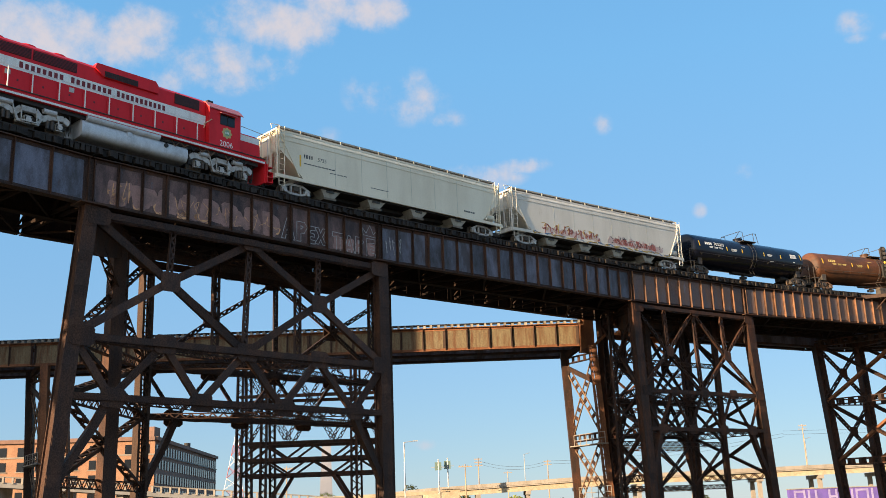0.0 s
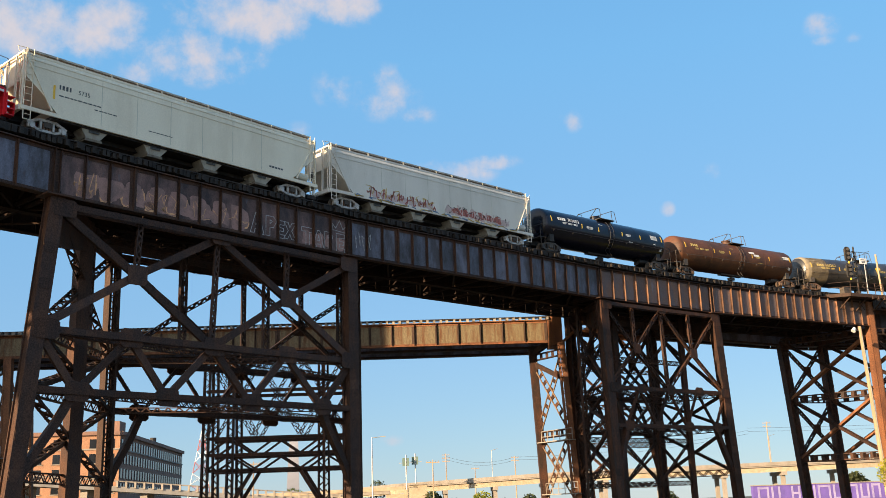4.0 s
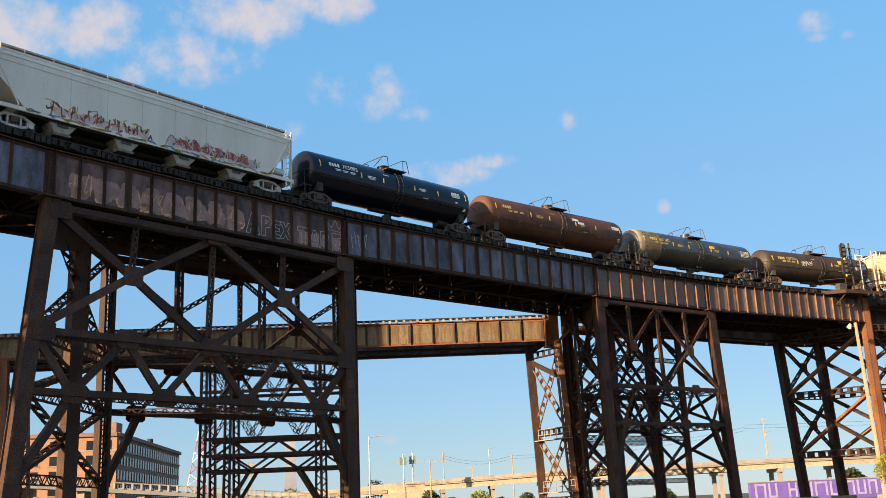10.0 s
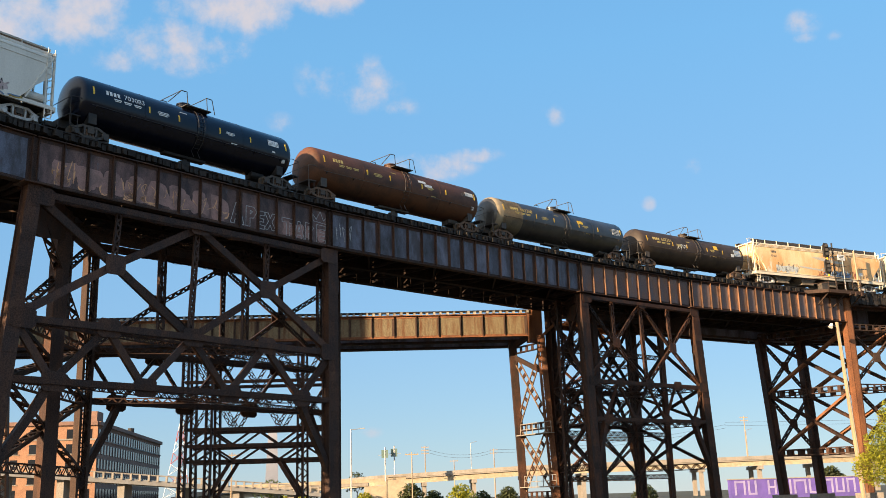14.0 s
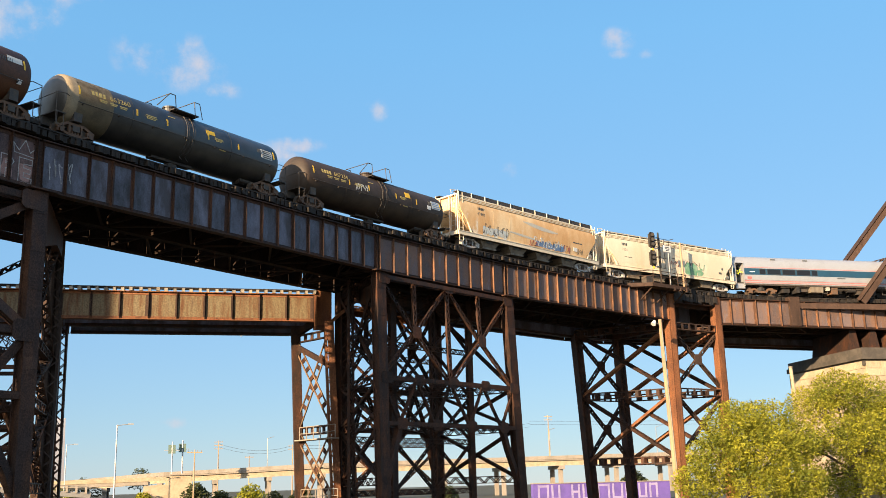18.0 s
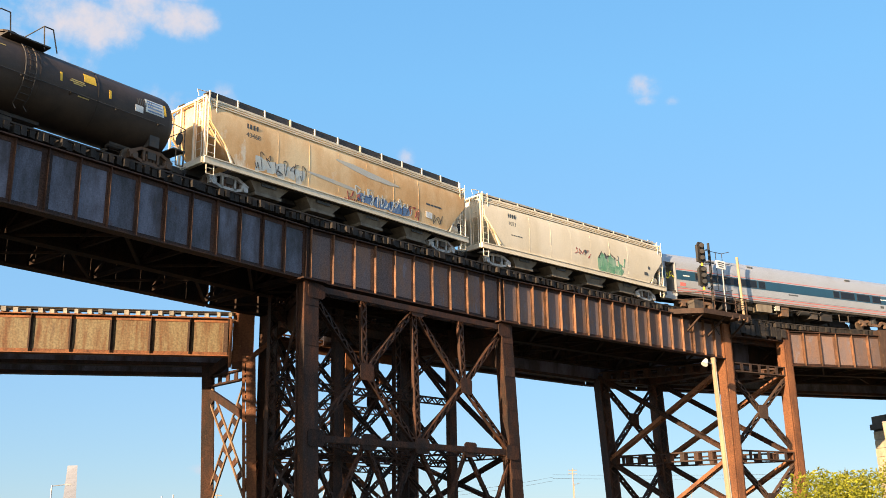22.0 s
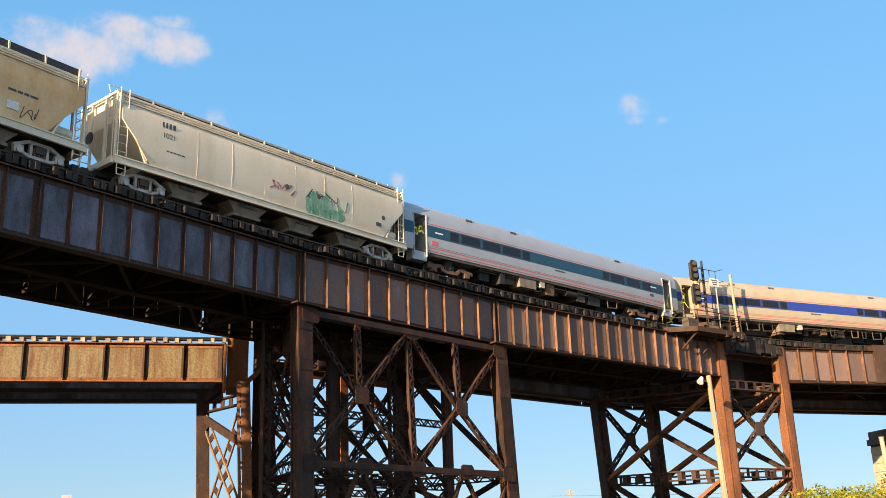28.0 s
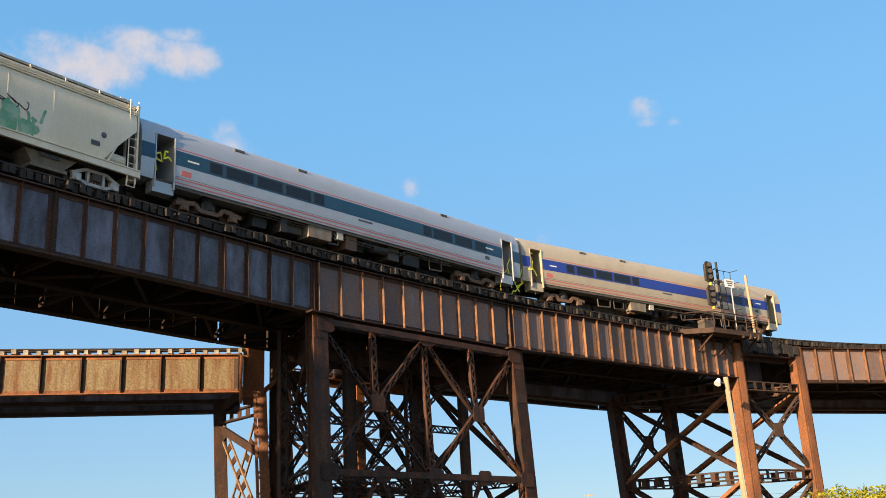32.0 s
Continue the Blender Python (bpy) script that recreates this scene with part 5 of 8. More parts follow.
def swoosh(car, y, rows, m):
    """A long painted-over streak: rows of x, low and high edge."""
    s = Shape()
    for (xa, la, ha), (xb, lb, hb) in zip(rows, rows[1:]):
        q = [(xa, la), (xb, lb), (xb, hb), (xa, ha)]
        s.hull([(x, y(z) - 0.007, z) for x, z in q] + [(x, y(z) - 0.001, z) for x, z in q], [(0, 1, 2, 3), (4, 7, 6, 5), (0, 4, 5, 1), (2, 6, 7, 3)])
    part("paint_streak", s, m, car, "faded blue-grey paint streak")


M_STREAK = mat("faded_blue_grey_paint", (0.47, 0.46, 0.42), (0.56, 0.49, 0.38), 1.2, 0.5, 0.7)
swoosh(H3, y3_, [(-3.0, 2.1, 2.2), (-2.0, 2.02, 2.2), (-1.0, 1.95, 2.15), (0.2, 1.92, 2.05)], M_STREAK)
swoosh(H3, y3_, [(-1.2, 3.28, 3.36), (0.0, 3.05, 3.38), (1.2, 2.9, 3.25), (2.6, 2.88, 3.12), (3.4, 2.95, 3.02)], M_STREAK)
bars(4, -xe4 + 2.25, 3.3, 0.15, 0.26, 0.08, y4_, M_MARKD, H4, 31)
lettering("1021", 0.36, M_MARKD, H4, (-xe4 + 2.25, y4_(2.9) - 0.002, 2.82))
bars(5, -xe4 + 2.5, 2.2, 0.2, 0.06, 0.05, y4_, M_MARKD, H4, 32)
scribble(H4, "graffiti", -0.7, 1.0, 2.0, 2.5, y4_, M_G_RED, 33, 5, 0.05)
blobs(H4, "graffiti_fill", 1.7, 4.3, 1.3, 2.0, y4_, M_G_GREEN, 34, 3)
blobs(H4, "graffiti_fill", 1.7, 3.5, 1.7, 2.6, y4_, M_G_GREEN, 37, 2, 0.006)
scribble(H4, "graffiti", 1.7, 4.6, 1.35, 2.6, y4_, M_G_GREEN, 35, 9, 0.12)
scribble(H4, "graffiti", 1.7, 3.8, 2.2, 2.75, y4_, M_G_DARK, 36, 5, 0.04)
for x in (-1.6, 0.5, 5.2):
    part("roundel", Shape().rod((x + 2, y4_(2.4) - 0.012, 2.4), (x + 2, y4_(2.4) - 0.003, 2.4), 0.13, 16), M_MARKD, H4)
part("data_placard", Shape().box(xe4 - 2.4, xe4 - 2.0, y4_(1.95) - 0.02, y4_(1.95), 1.85, 2.05), M_MARKD, H4)
part("cream_patch", Shape().beam((-xe3 + 0.4, -1.5, 3.3), (-xe3 + 1.7, -1.56, 1.5), 0.05, 0.10, (0, 1, 0)), M_SEAMC, H4)


def tank_car(a, b, label, paint, m_frame, marks, seed, number="", band=None, R=1.54, rail_m=None, cz=2.57):
    car = thing("tank_car", (0, 0, 0), label, "tank car", "train")
    TRAIN.append((car, a, b))
    L = b - a
    hl = L / 2 - 0.8
    rm = rail_m or M_BLACK
    n = 40
    rings = []
    prof = [(-hl, 0.02)] + [(-hl + 0.62 * (1 - math.cos(k * math.pi / 14)), math.sin(k * math.pi / 14)) for k in range(1, 7)] + [(-hl + 0.66, 1.0)]
    prof += [(-hl + 0.66 + (2 * hl - 1.32) * k / 6, 1.0) for k in range(1, 6)]
    prof += [(-x, r) for x, r in reversed(prof[:8])]
    for x, r in prof:
        rings.append([(x, -R * r * math.cos(2 * math.pi * i / n), cz + R * r * math.sin(2 * math.pi * i / n)) for i in range(n)])
    sh = Shape().loft(rings)
    sh.smooth = True
    part("tank", sh, paint, car)

    def skin(x, phi, w, h, m, name, lift=0.008):
        p = radians(phi)
        nrm = Vector((0, -math.cos(p), math.sin(p)))
        up = Vector((0, math.sin(p), math.cos(p)))
        s = Shape()
        k = 4 if h > 0.25 else 1
        for j in range(k):
            pj = p + (h / R) * ((j + 0.5) / k - 0.5)
            nj, uj = Vector((0, -math.cos(pj), math.sin(pj))), Vector((0, math.sin(pj), math.cos(pj)))
            s.block(Vector((x, 0, cz)) + nj * (R + lift / 2), Vector((w / 2, 0, 0)), uj * (h / k / 2 * 1.02), nj * lift / 2)
        return part(name, s, m, car)

    if band:
        for sg in ((-1,) if band[1] == 1 else (-1, 1)):
            rr = []
            for x, r in prof[5:9] + [(-hl + 0.95, 1.0)]:
                rr.append([(sg * -x, -(R * r + 0.006) * math.cos(2 * math.pi * i / n), cz + (R * r + 0.006) * math.sin(2 * math.pi * i / n)) for i in range(n)])
            s = Shape().loft(rr, True, False)
            s.smooth = True
            part("dust_band", s, band[0], car)
    # weld bands
    for x in (-hl * 0.45, 0.35, 0.8, hl * 0.45):
        rr = [[(x + e, -(R + o) * math.cos(2 * math.pi * i / n), cz + (R + o) * math.sin(2 * math.pi * i / n)) for i in range(n)] for e, o in ((-0.03, 0), (-0.03, 0.012), (0.03, 0.012), (0.03, 0))]
        part("weld_band", Shape().loft(rr, True, False), paint, car)
    # stub sills, bolsters, saddles
    for sg in (-1, 1):
        x = sg * (hl - 1.15)
        part("stub_sill", Shape().box(min(x - sg * 1.6, x + sg * 1.55), max(x - sg * 1.6, x + sg * 1.55), -0.33, 0.33, 0.72, 1.2), rm, car)
        part("saddle", Shape().prism([(x - 0.25, -1.25, 1.05), (x - 0.25, 1.25, 1.05), (x - 0.25, 1.25, 1.85), (x - 0.25, 0.6, 1.28), (x - 0.25, -0.6, 1.28), (x - 0.25, -1.25, 1.85)], (0.5, 0, 0)), rm, car)
        part("end_platform", Shape().box(min(sg * (hl - 0.3), sg * (hl + 0.35)), max(sg * (hl - 0.3), sg * (hl + 0.35)), -1.45, 1.45, 1.2, 1.26), rm, car)
        part("end_rail", Shape().path([(sg * (hl + 0.3), -1.42, 0.6), (sg * (hl + 0.3), -1.42, 2.3), (sg * (hl - 0.25), -1.42, 2.35), (sg * (hl - 0.7), -1.42, 2.2)], 0.022, 6), rm, car)
        part("end_rail", Shape().path([(sg * (hl + 0.34), -1.4, 2.25), (sg * (hl + 0.34), 1.4, 2.25), (sg * (hl + 0.34), 1.4, 1.2)], 0.022, 6), rm, car)
        part("stirrup_step", Shape().path([(sg * (hl + 0.25), -1.44, 1.2), (sg * (hl + 0.25), -1.44, 0.5), (sg * (hl - 0.15), -1.44, 0.5), (sg * (hl - 0.15), -1.44, 1.2)], 0.024, 6), rm, car)
        coupler(car, sg * (hl + 0.35), sg)
        truck(car, x, m_frame, "grimy two-axle truck")
    part("side_handrail", Shape().path([(-hl + 0.9, -R - 0.06, 2.05), (hl - 0.9, -R - 0.06, 2.05)], 0.02, 6), rm, car)
    for i in range(7):
        x = -hl + 1.2 + (2 * hl - 2.4) * i / 6
        part("rail_bracket", Shape().beam((x, -R + 0.12, 1.95), (x, -R - 0.07, 2.05), 0.06, 0.05), rm, car)
    # manway, platform, rails
    part("manway", Shape().rod((0, 0, cz + R - 0.1), (0, 0, cz + R + 0.3), 0.4, 20).rod((0, 0, cz + R + 0.28), (0, 0, cz + R + 0.36), 0.46, 20), paint, car)
    part("valve_bonnet", Shape().rod((0.75, 0, cz + R - 0.1), (0.75, 0, cz + R + 0.26), 0.22, 14), paint, car)
    part("platform", Shape().box(-0.55, 1.3, -1.15, 1.15, cz + R - 0.12, cz + R - 0.06), M_WALK, car)
    for x0, x1 in ((-0.9, -0.5), (0.95, 1.35)):
        zb = cz + R - 0.1
        for y in (-1.1, 1.1):
            part("platform_rail", Shape().path([(x0 - (0.9 if x0 < 0 else -0.1), y, zb - 0.15), (x0, y, zb + 0.85), (x1, y, zb + 0.85), (x1 + (0.1 if x0 < 0 else 0.25), y, zb - 0.1)], 0.028, 6), rm, car)
        part("platform_rail", Shape().path([(x0, -1.1, zb + 0.85), (x0, 1.1, zb + 0.85)], 0.026, 6), rm, car)
    lad = part("ladder", Shape().path([(0.1, -R * math.cos(p) - 0.09, cz + R * math.sin(p)) for p in (radians(d) for d in range(50, -61, -11))] + [(0.1, -R * 0.75, 0.75)], 0.02, 6), rm, car)
    part("ladder_rail", Shape().path([(0.55, -R * math.cos(p) - 0.09, cz + R * math.sin(p)) for p in (radians(d) for d in range(50, -61, -11))] + [(0.55, -R * 0.75, 0.75)], 0.02, 6), rm, lad)
    for d in range(48, -62, -11):
        p = radians(d)
        part("rung", Shape().rod((0.1, -R * math.cos(p) - 0.09, cz + R * math.sin(p)), (0.55, -R * math.cos(p) - 0.09, cz + R * math.sin(p)), 0.016, 6), rm, lad)
    part("drain_skid", Shape().box(-1.4, 1.6, -0.25, 0.25, cz - R - 0.12, cz - R + 0.1), rm, car)
    part("bottom_valve", Shape().rod((0.2, 0, 0.55), (0.2, 0, cz - R + 0.1), 0.16, 12).box(-0.1, 0.5, -0.2, 0.2, 0.5, 0.75), rm, car)
    part("brake_reservoir", Shape().rod((hl - 2.9, -0.35, 0.95), (hl - 1.9, -0.35, 0.95), 0.2, 12), rm, car)
    # marks
    rnd = random.Random(seed)
    for i, x in enumerate((-hl + 1.0, -hl * 0.42, -hl * 0.16, hl * 0.22, hl * 0.52, hl - 0.85)):
        skin(x, 8 if 0 < i < 5 else 16, 0.1, 0.55 if i in (0, 5) else 0.4, M_YELLOW, "reflector")
    for j in range(4):
        skin(-hl + 1.85 + 0.24 * j, 19, 0.16, 0.28, marks, "stencil_mark")
    if number:
        lettering(number, 0.46, marks, car, (-hl + 2.9, -R * math.cos(radians(14)) - 0.03, cz + R * math.sin(radians(14)))).rotation_euler.x = radians(90 - 19)
    for j in range(3):
        skin(-hl + 2.5 + 0.65 * j, 8, 0.5, 0.06, marks, "stencil_mark")
        skin(-hl + 2.5 + 0.65 * j, 4.5, 0.4, 0.05, marks, "stencil_mark")
    for x, ph, w in ((-hl * 0.30, 10, 0.7), (-hl * 0.30, 6.5, 0.8), (-hl * 0.30, 3, 0.6), (hl * 0.32, 10, 0.6), (hl * 0.32, 7, 0.7), (hl * 0.32, 4, 0.4), (-0.9, 27, 0.5), (hl * 0.36, -14, 0.5)):
        skin(x, ph, w, 0.05, marks, "stencil_mark")
    return car, skin, hl, cz, R


T1, k1, hl1, cz1, R1 = tank_car(-35.95, -18.55, "glossy black tank car with white stencils and yellow reflectors", M_TANK1, M_CASTDARK, M_MARKW, 41, "703083")
T2, k2, hl2, cz2, R2 = tank_car(-18.55, -0.25, "rust-brown tank car, grimy along its belly", M_TANK2, M_CASTRUST, M_MARKY, 42, "", rail_m=M_CASTDARK)
T3, k3, hl3, cz3, R3 = tank_car(-0.25, 17.65, "dusty black tank car with tan dust round its end", M_TANK3, M_CASTRUST, M_MARKY, 43, "663260", (M_TAN, 1), 1.50, M_CASTDARK, 2.38)
T4, k4, hl4, cz4, R4 = tank_car(17.95, 34.70, "olive-black dusty tank car with yellow stencils", M_TANK4, M_CASTRUST, M_MARKY, 44, "667334", None, 1.50, M_CASTDARK, 2.38)
k1(hl1 - 1.9, 16, 0.85, 0.42, M_MARKW, "data_panel")
k1(hl1 - 1.9, -6, 0.25, 0.1, M_MARKW, "stencil_mark")
k1(hl1 - 1.0, -22, 0.26, 0.26, M_MARKW, "placard")
k2(1.9, 22, 0.75, 0.2, M_MARKW, "name_panel")
k2(2.5, 13, 0.75, 0.2, M_MARKW, "name_panel")
k2(hl2 - 1.4, 20, 0.85, 0.35, M_HOP2, "data_panel")
k2(hl2 - 1.05, -20, 0.26, 0.26, M_MARKW, "placard")
k3(2.0, 20, 0.7, 0.3, M_YELLOW, "warning_panel")
k3(hl3 - 1.5, 12, 0.95, 0.6, M_HOP2, "data_panel")
for j in range(4):
    k3(hl3 - 1.5, 3.5 + 5.4 * j, 0.75, 0.07, M_MARKD, "stencil_mark", 0.014)
k4(3.0, 22, 0.55, 0.45, M_YELLOW, "warning_panel")
k4(hl4 - 1.4, 14, 0.95, 0.65, M_G_PALE, "data_panel")
for j in range(4):
    k4(hl4 - 1.4, 5.0 + 6 * j, 0.75, 0.07, M_G_BLUE, "stencil_mark", 0.014)
k4(hl4 - 2.2, 2, 0.4, 0.3, M_MARKW, "stencil_mark")
for k_, hl_ in ((k1, hl1), (k2, hl2), (k3, hl3), (k4, hl4)):
    for i in range(8):
        k_(hl_ - 2.25 + 0.1 * i, 16, 0.025, 0.3, M_MARKD, "stencil_mark", 0.012)
scribble(T4, "graffiti", -2.6, -1.2, 2.2, 2.75, lambda z: -math.sqrt(max(0.1, R4 ** 2 - (z - cz4) ** 2)), M_G_PALE, 45, 8, 0.04)


def six_wheel_truck(car, x):
    t = part("truck", Shape().box(-2.2, 2.2, -0.9, 0.9, 0.62, 0.95), M_CASTDARK, car, "silver three-axle truck")
    t.location = (x, 0, 0)
    for y in (-1.08, 1.08):
        sg = 1 if y > 0 else -1
        s = Shape()
        pts = [(-2.28, 0.95), (-1.95, 1.16), (-1.3, 1.12), (-0.75, 0.86), (-0.4, 1.2), (0.4, 1.2), (0.75, 0.86), (1.3, 1.12), (1.95, 1.16), (2.28, 0.95)]
        for p, q in zip(pts, pts[1:]):
            s.beam((p[0], y, p[1]), (q[0], y, q[1]), 0.2, 0.32)
        s.box(-0.62, 0.62, y - 0.12, y + 0.12, 0.42, 0.56)
        for a, b in (((-0.75, 0.86), (-0.5, 0.46)), ((0.75, 0.86), (0.5, 0.46))):
            s.beam((a[0], y, a[1]), (b[0], y, b[1]), 0.18, 0.14)
        part("side_frame", s, M_CAST, t)
        g = Shape()
        for z in (0.5, 1.05):
            g.beam((-0.42, y + sg * 0.2, z), (0.42, y + sg * 0.2, z), 0.05, 0.06)
        for wx in (-0.42, 0.42):
            g.beam((wx, y + sg * 0.2, 0.47), (wx, y + sg * 0.2, 1.3), 0.06, 0.05)
        part("step_frame", g, M_CAST, t)
        for wx in (-1.72, 0, 1.72):
            part("wheel", Shape().rod((wx, y * 0.66 - 0.07, 0.55), (wx, y * 0.66 + 0.07, 0.55), 0.55, 24), M_WHEEL, t)
            jb = part("journal_box", Shape().box(wx - 0.2, wx + 0.2, y - 0.13, y + 0.13, 0.4, 0.84).rod((wx, y * 1.1, 0.6), (wx, y * 1.2, 0.6), 0.15, 14), M_CAST, t)
            part("journal_slot", Shape().box(wx - 0.19, wx - 0.11, min(y + sg * 0.13, y + sg * 0.142), max(y + sg * 0.13, y + sg * 0.142), 0.44, 0.8).box(wx + 0.11, wx + 0.19, min(y + sg * 0.13, y + sg * 0.142), max(y + sg * 0.13, y + sg * 0.142), 0.44, 0.8), M_BLACK, jb)
        for wx in (-1.2, 1.2):
            part("brake_cylinder", Shape().rod((wx - 0.42, y * 1.1, 1.34), (wx + 0.3, y * 1.1, 1.34), 0.15, 12), M_SILVER, t)
            part("brake_lever", Shape().beam((wx + 0.3, y * 1.12, 1.34), (wx + 0.5, y * 1.12, 0.7), 0.06, 0.07), M_CAST, t)
            part("spring_nest", Shape().rod((wx - 0.12, y * 1.05, 0.4), (wx - 0.12, y * 1.05, 0.85), 0.1, 10).rod((wx + 0.14, y * 1.05, 0.4), (wx + 0.14, y * 1.05, 0.85), 0.1, 10), M_CASTDARK, t)
        part("sand_pipe", Shape().path([(-2.2, y * 1.1, 1.5), (-2.35, y * 1.1, 1.0), (-2.3, y * 1.02, 0.3)], 0.03, 6).path([(2.2, y * 1.1, 1.5), (2.35, y * 1.1, 1.0), (2.3, y * 1.02, 0.3)], 0.03, 6), M_BLACK, t)


def locomotive(a, b):
    car = thing("locomotive", (0, 0, 0), "red diesel locomotive with a white name band and silver trucks", "locomotive", "train")
    TRAIN.append((car, a, b))
    e = (b - a) / 2 - 0.6
    ef = e - 0.55
    part("frame", Shape().box(-e, ef, -1.5, 1.5, 1.66, 1.96), M_RED, car)
    part("sill_stripe", Shape().box(-e, ef, -1.512, -1.503, 1.68, 1.80), M_WHITE, car)
    part("walkway", Shape().box(-e, ef, -1.56, 1.56, 1.96, 2.0), M_WALK, car)
    # long hood with chamfered roof
    x0, x1 = -e + 0.9, 5.35
    poly = [(-1.12, 2.0), (1.12, 2.0), (1.12, 4.72), (0.85, 4.96), (-0.85, 4.96), (-1.12, 4.72)]
    part("long_hood", Shape().prism([(x0, y, z) for y, z in poly], (x1 - x0, 0, 0)), M_RED, car)
    part("name_band", Shape().box(x0, x1, -1.135, -1.123, 3.24, 3.86), M_WHITE, car, "white band with maroon lettering bars")
    # lettering of the name, as plain bars
    for start, end, n in ((-6.26, -3.69, 8), (-3.36, -0.83, 8), (-0.60, 2.64, 11)):
        s = Shape()
        pitch = (end - start) / n
        for i in range(n):
            x = start + pitch * i
            s.box(x, x + pitch * 0.62, -1.146, -1.137, 3.40, 3.76 if i == 0 else 3.71)
        part("name_lettering", s, M_MAROON, car)
    posts = (-9.9, -8.4, -6.96, -5.64, -4.15, -2.67, -1.22, 0.26, 1.68, 3.13, 4.55)
    for p, q in zip(posts[1:], posts[2:]):
        dr = part("hood_door", Shape().box(p + 0.05, q - 0.05, -1.15, -1.12, 2.06, 3.2), M_RED, car)
        part("door_latch", Shape().box((p + q) / 2 - 0.05, (p + q) / 2 + 0.05, -1.162, -1.15, 2.6, 2.72), M_MAROON, dr)
    for x in (-7.0, -3.45):
        part("notice_plate", Shape().box(x, x + 0.3, -1.165, -1.15, 2.85, 3.12), M_CAST, car)
    # radiators, dynamic brake blister, inertial filter
    for p, q in ((-8.2, -5.66), (-5.54, -3.06)):
        gr = part("radiator_grille", Shape().box(p, q, -1.15, -1.12, 4.06, 4.62), M_GRILLE, car)
        for k in range(7):
            part("louvre", Shape().box(p, q, -1.165, -1.15, 4.09 + 0.075 * k, 4.115 + 0.075 * k), M_MAROON, gr)
    bl = part("brake_blister", Shape().prism([(-2.05, -1.26, 4.72), (-1.5, -1.26, 4.3), (2.0, -1.26, 4.3), (2.0, -1.26, 4.72), (1.8, -1.26, 5.02), (-1.95, -1.26, 5.02)], (0, 2.52, 0)), M_RED, car)
    part("brake_grille", Shape().box(-1.45, 0.63, -1.285, -1.26, 4.32, 4.66), M_GRILLE, bl)
    for k in range(16):
        part("grille_slat", Shape().box(-1.42 + 0.13 * k, -1.39 + 0.13 * k, -1.3, -1.285, 4.33, 4.65), M_BLACK, bl)
    part("filter_grille", Shape().box(3.15, 4.87, -1.16, -1.12, 4.08, 4.72), M_GRILLE, car)
    for x in (-7.3, -5.5, -3.8):
        part("roof_fan", Shape().rod((x, 0, 4.95), (x, 0, 5.16), 0.62, 20), M_RED, car)
    part("exhaust_stack", Shape().box(0.4, 1.2, -0.35, 0.35, 4.95, 5.2), M_GRILLE, car)
    # cab and short hood
    cabm = part("cab", Shape().prism([(5.4, y, z) for y, z in ((-1.5, 2.0), (1.5, 2.0), (1.5, 4.36), (1.0, 4.82), (-1.0, 4.82), (-1.5, 4.36))], (2.3, 0, 0)), M_RED, car)
    # roof lighter than the red cab: peach sunlight put into its colour
    part("cab_roof", Shape().prism([(5.32, y, z) for y, z in ((-1.56, 4.33), (-1.04, 4.84), (1.04, 4.84), (1.56, 4.33), (1.56, 4.39), (1.04, 4.9), (-1.04, 4.9), (-1.56, 4.39))], (2.55, 0, 0)), M_PINK, cabm)
    for x in (6.2, 6.74):
        part("window_frame", Shape().box(x - 0.03, x + 0.5, -1.515, -1.5, 3.46, 4.14), M_BLACK, cabm)
        part("window_pane", Shape().box(x, x + 0.46, -1.522, -1.512, 3.5, 4.1), M_GLASS, cabm)
    part("sunshade", Shape().prism([(6.1, -1.5, 4.2), (6.1, -1.72, 4.12), (6.1, -1.72, 4.15), (6.1, -1.5, 4.23)], (1.2, 0, 0)), M_PINK, cabm)
    em = Shape().prism([(6.68 + (0.34 + 0.04 * math.cos(8 * k * math.pi / 20)) * math.cos(k * math.pi / 20), -1.504, 2.98 + (0.34 + 0.04 * math.cos(8 * k * math.pi / 20)) * math.sin(k * math.pi / 20)) for k in range(40)], (0, -0.012, 0))
    part("emblem", em, M_EMBLEM, cabm, "scalloped round gold emblem")
    part("emblem_centre", Shape().rod((6.68, -1.515, 2.98), (6.68, -1.524, 2.98), 0.2, 20), M_G_GREEN, cabm)
    part("emblem_letters", Shape().box(6.55, 6.61, -1.53, -1.523, 2.92, 3.05).box(6.65, 6.71, -1.53, -1.523, 2.92, 3.05).box(6.75, 6.81, -1.53, -1.523, 2.92, 3.05), M_MARKW, cabm)
    lettering("2006", 0.5, M_WHITE, cabm, (6.14, -1.512, 2.08), "white road number")
    part("short_hood", Shape().prism([(7.7, -1.12, 2.0), (ef - 0.1, -1.12, 2.0), (ef - 0.15, -1.12, 3.3), (ef - 0.35, -1.12, 3.45), (7.7, -1.12, 3.45)], (0, 2.24, 0)), M_RED, car)
    part("hood_stripe", Shape().box(7.7, ef - 0.2, -1.135, -1.123, 2.98, 3.38), M_WHITE, car)
    part("air_horn", Shape().box(5.1, 5.5, -0.5, 0.5, 4.92, 5.08), M_BLACK, car)
    part("cab_antenna", Shape().box(5.6, 6.0, -0.95, -0.6, 4.9, 5.08), M_BLACK, cabm)
    # handrails
    for x in posts:
        part("stanchion", Shape().rod((x, -1.5, 1.98), (x, -1.5, 3.2), 0.035, 6), M_WHITE, car)
    part("handrail", Shape().path([(-e + 0.4, -1.5, 3.2), (4.7, -1.5, 3.2)], 0.024, 6), M_WHITE, car)
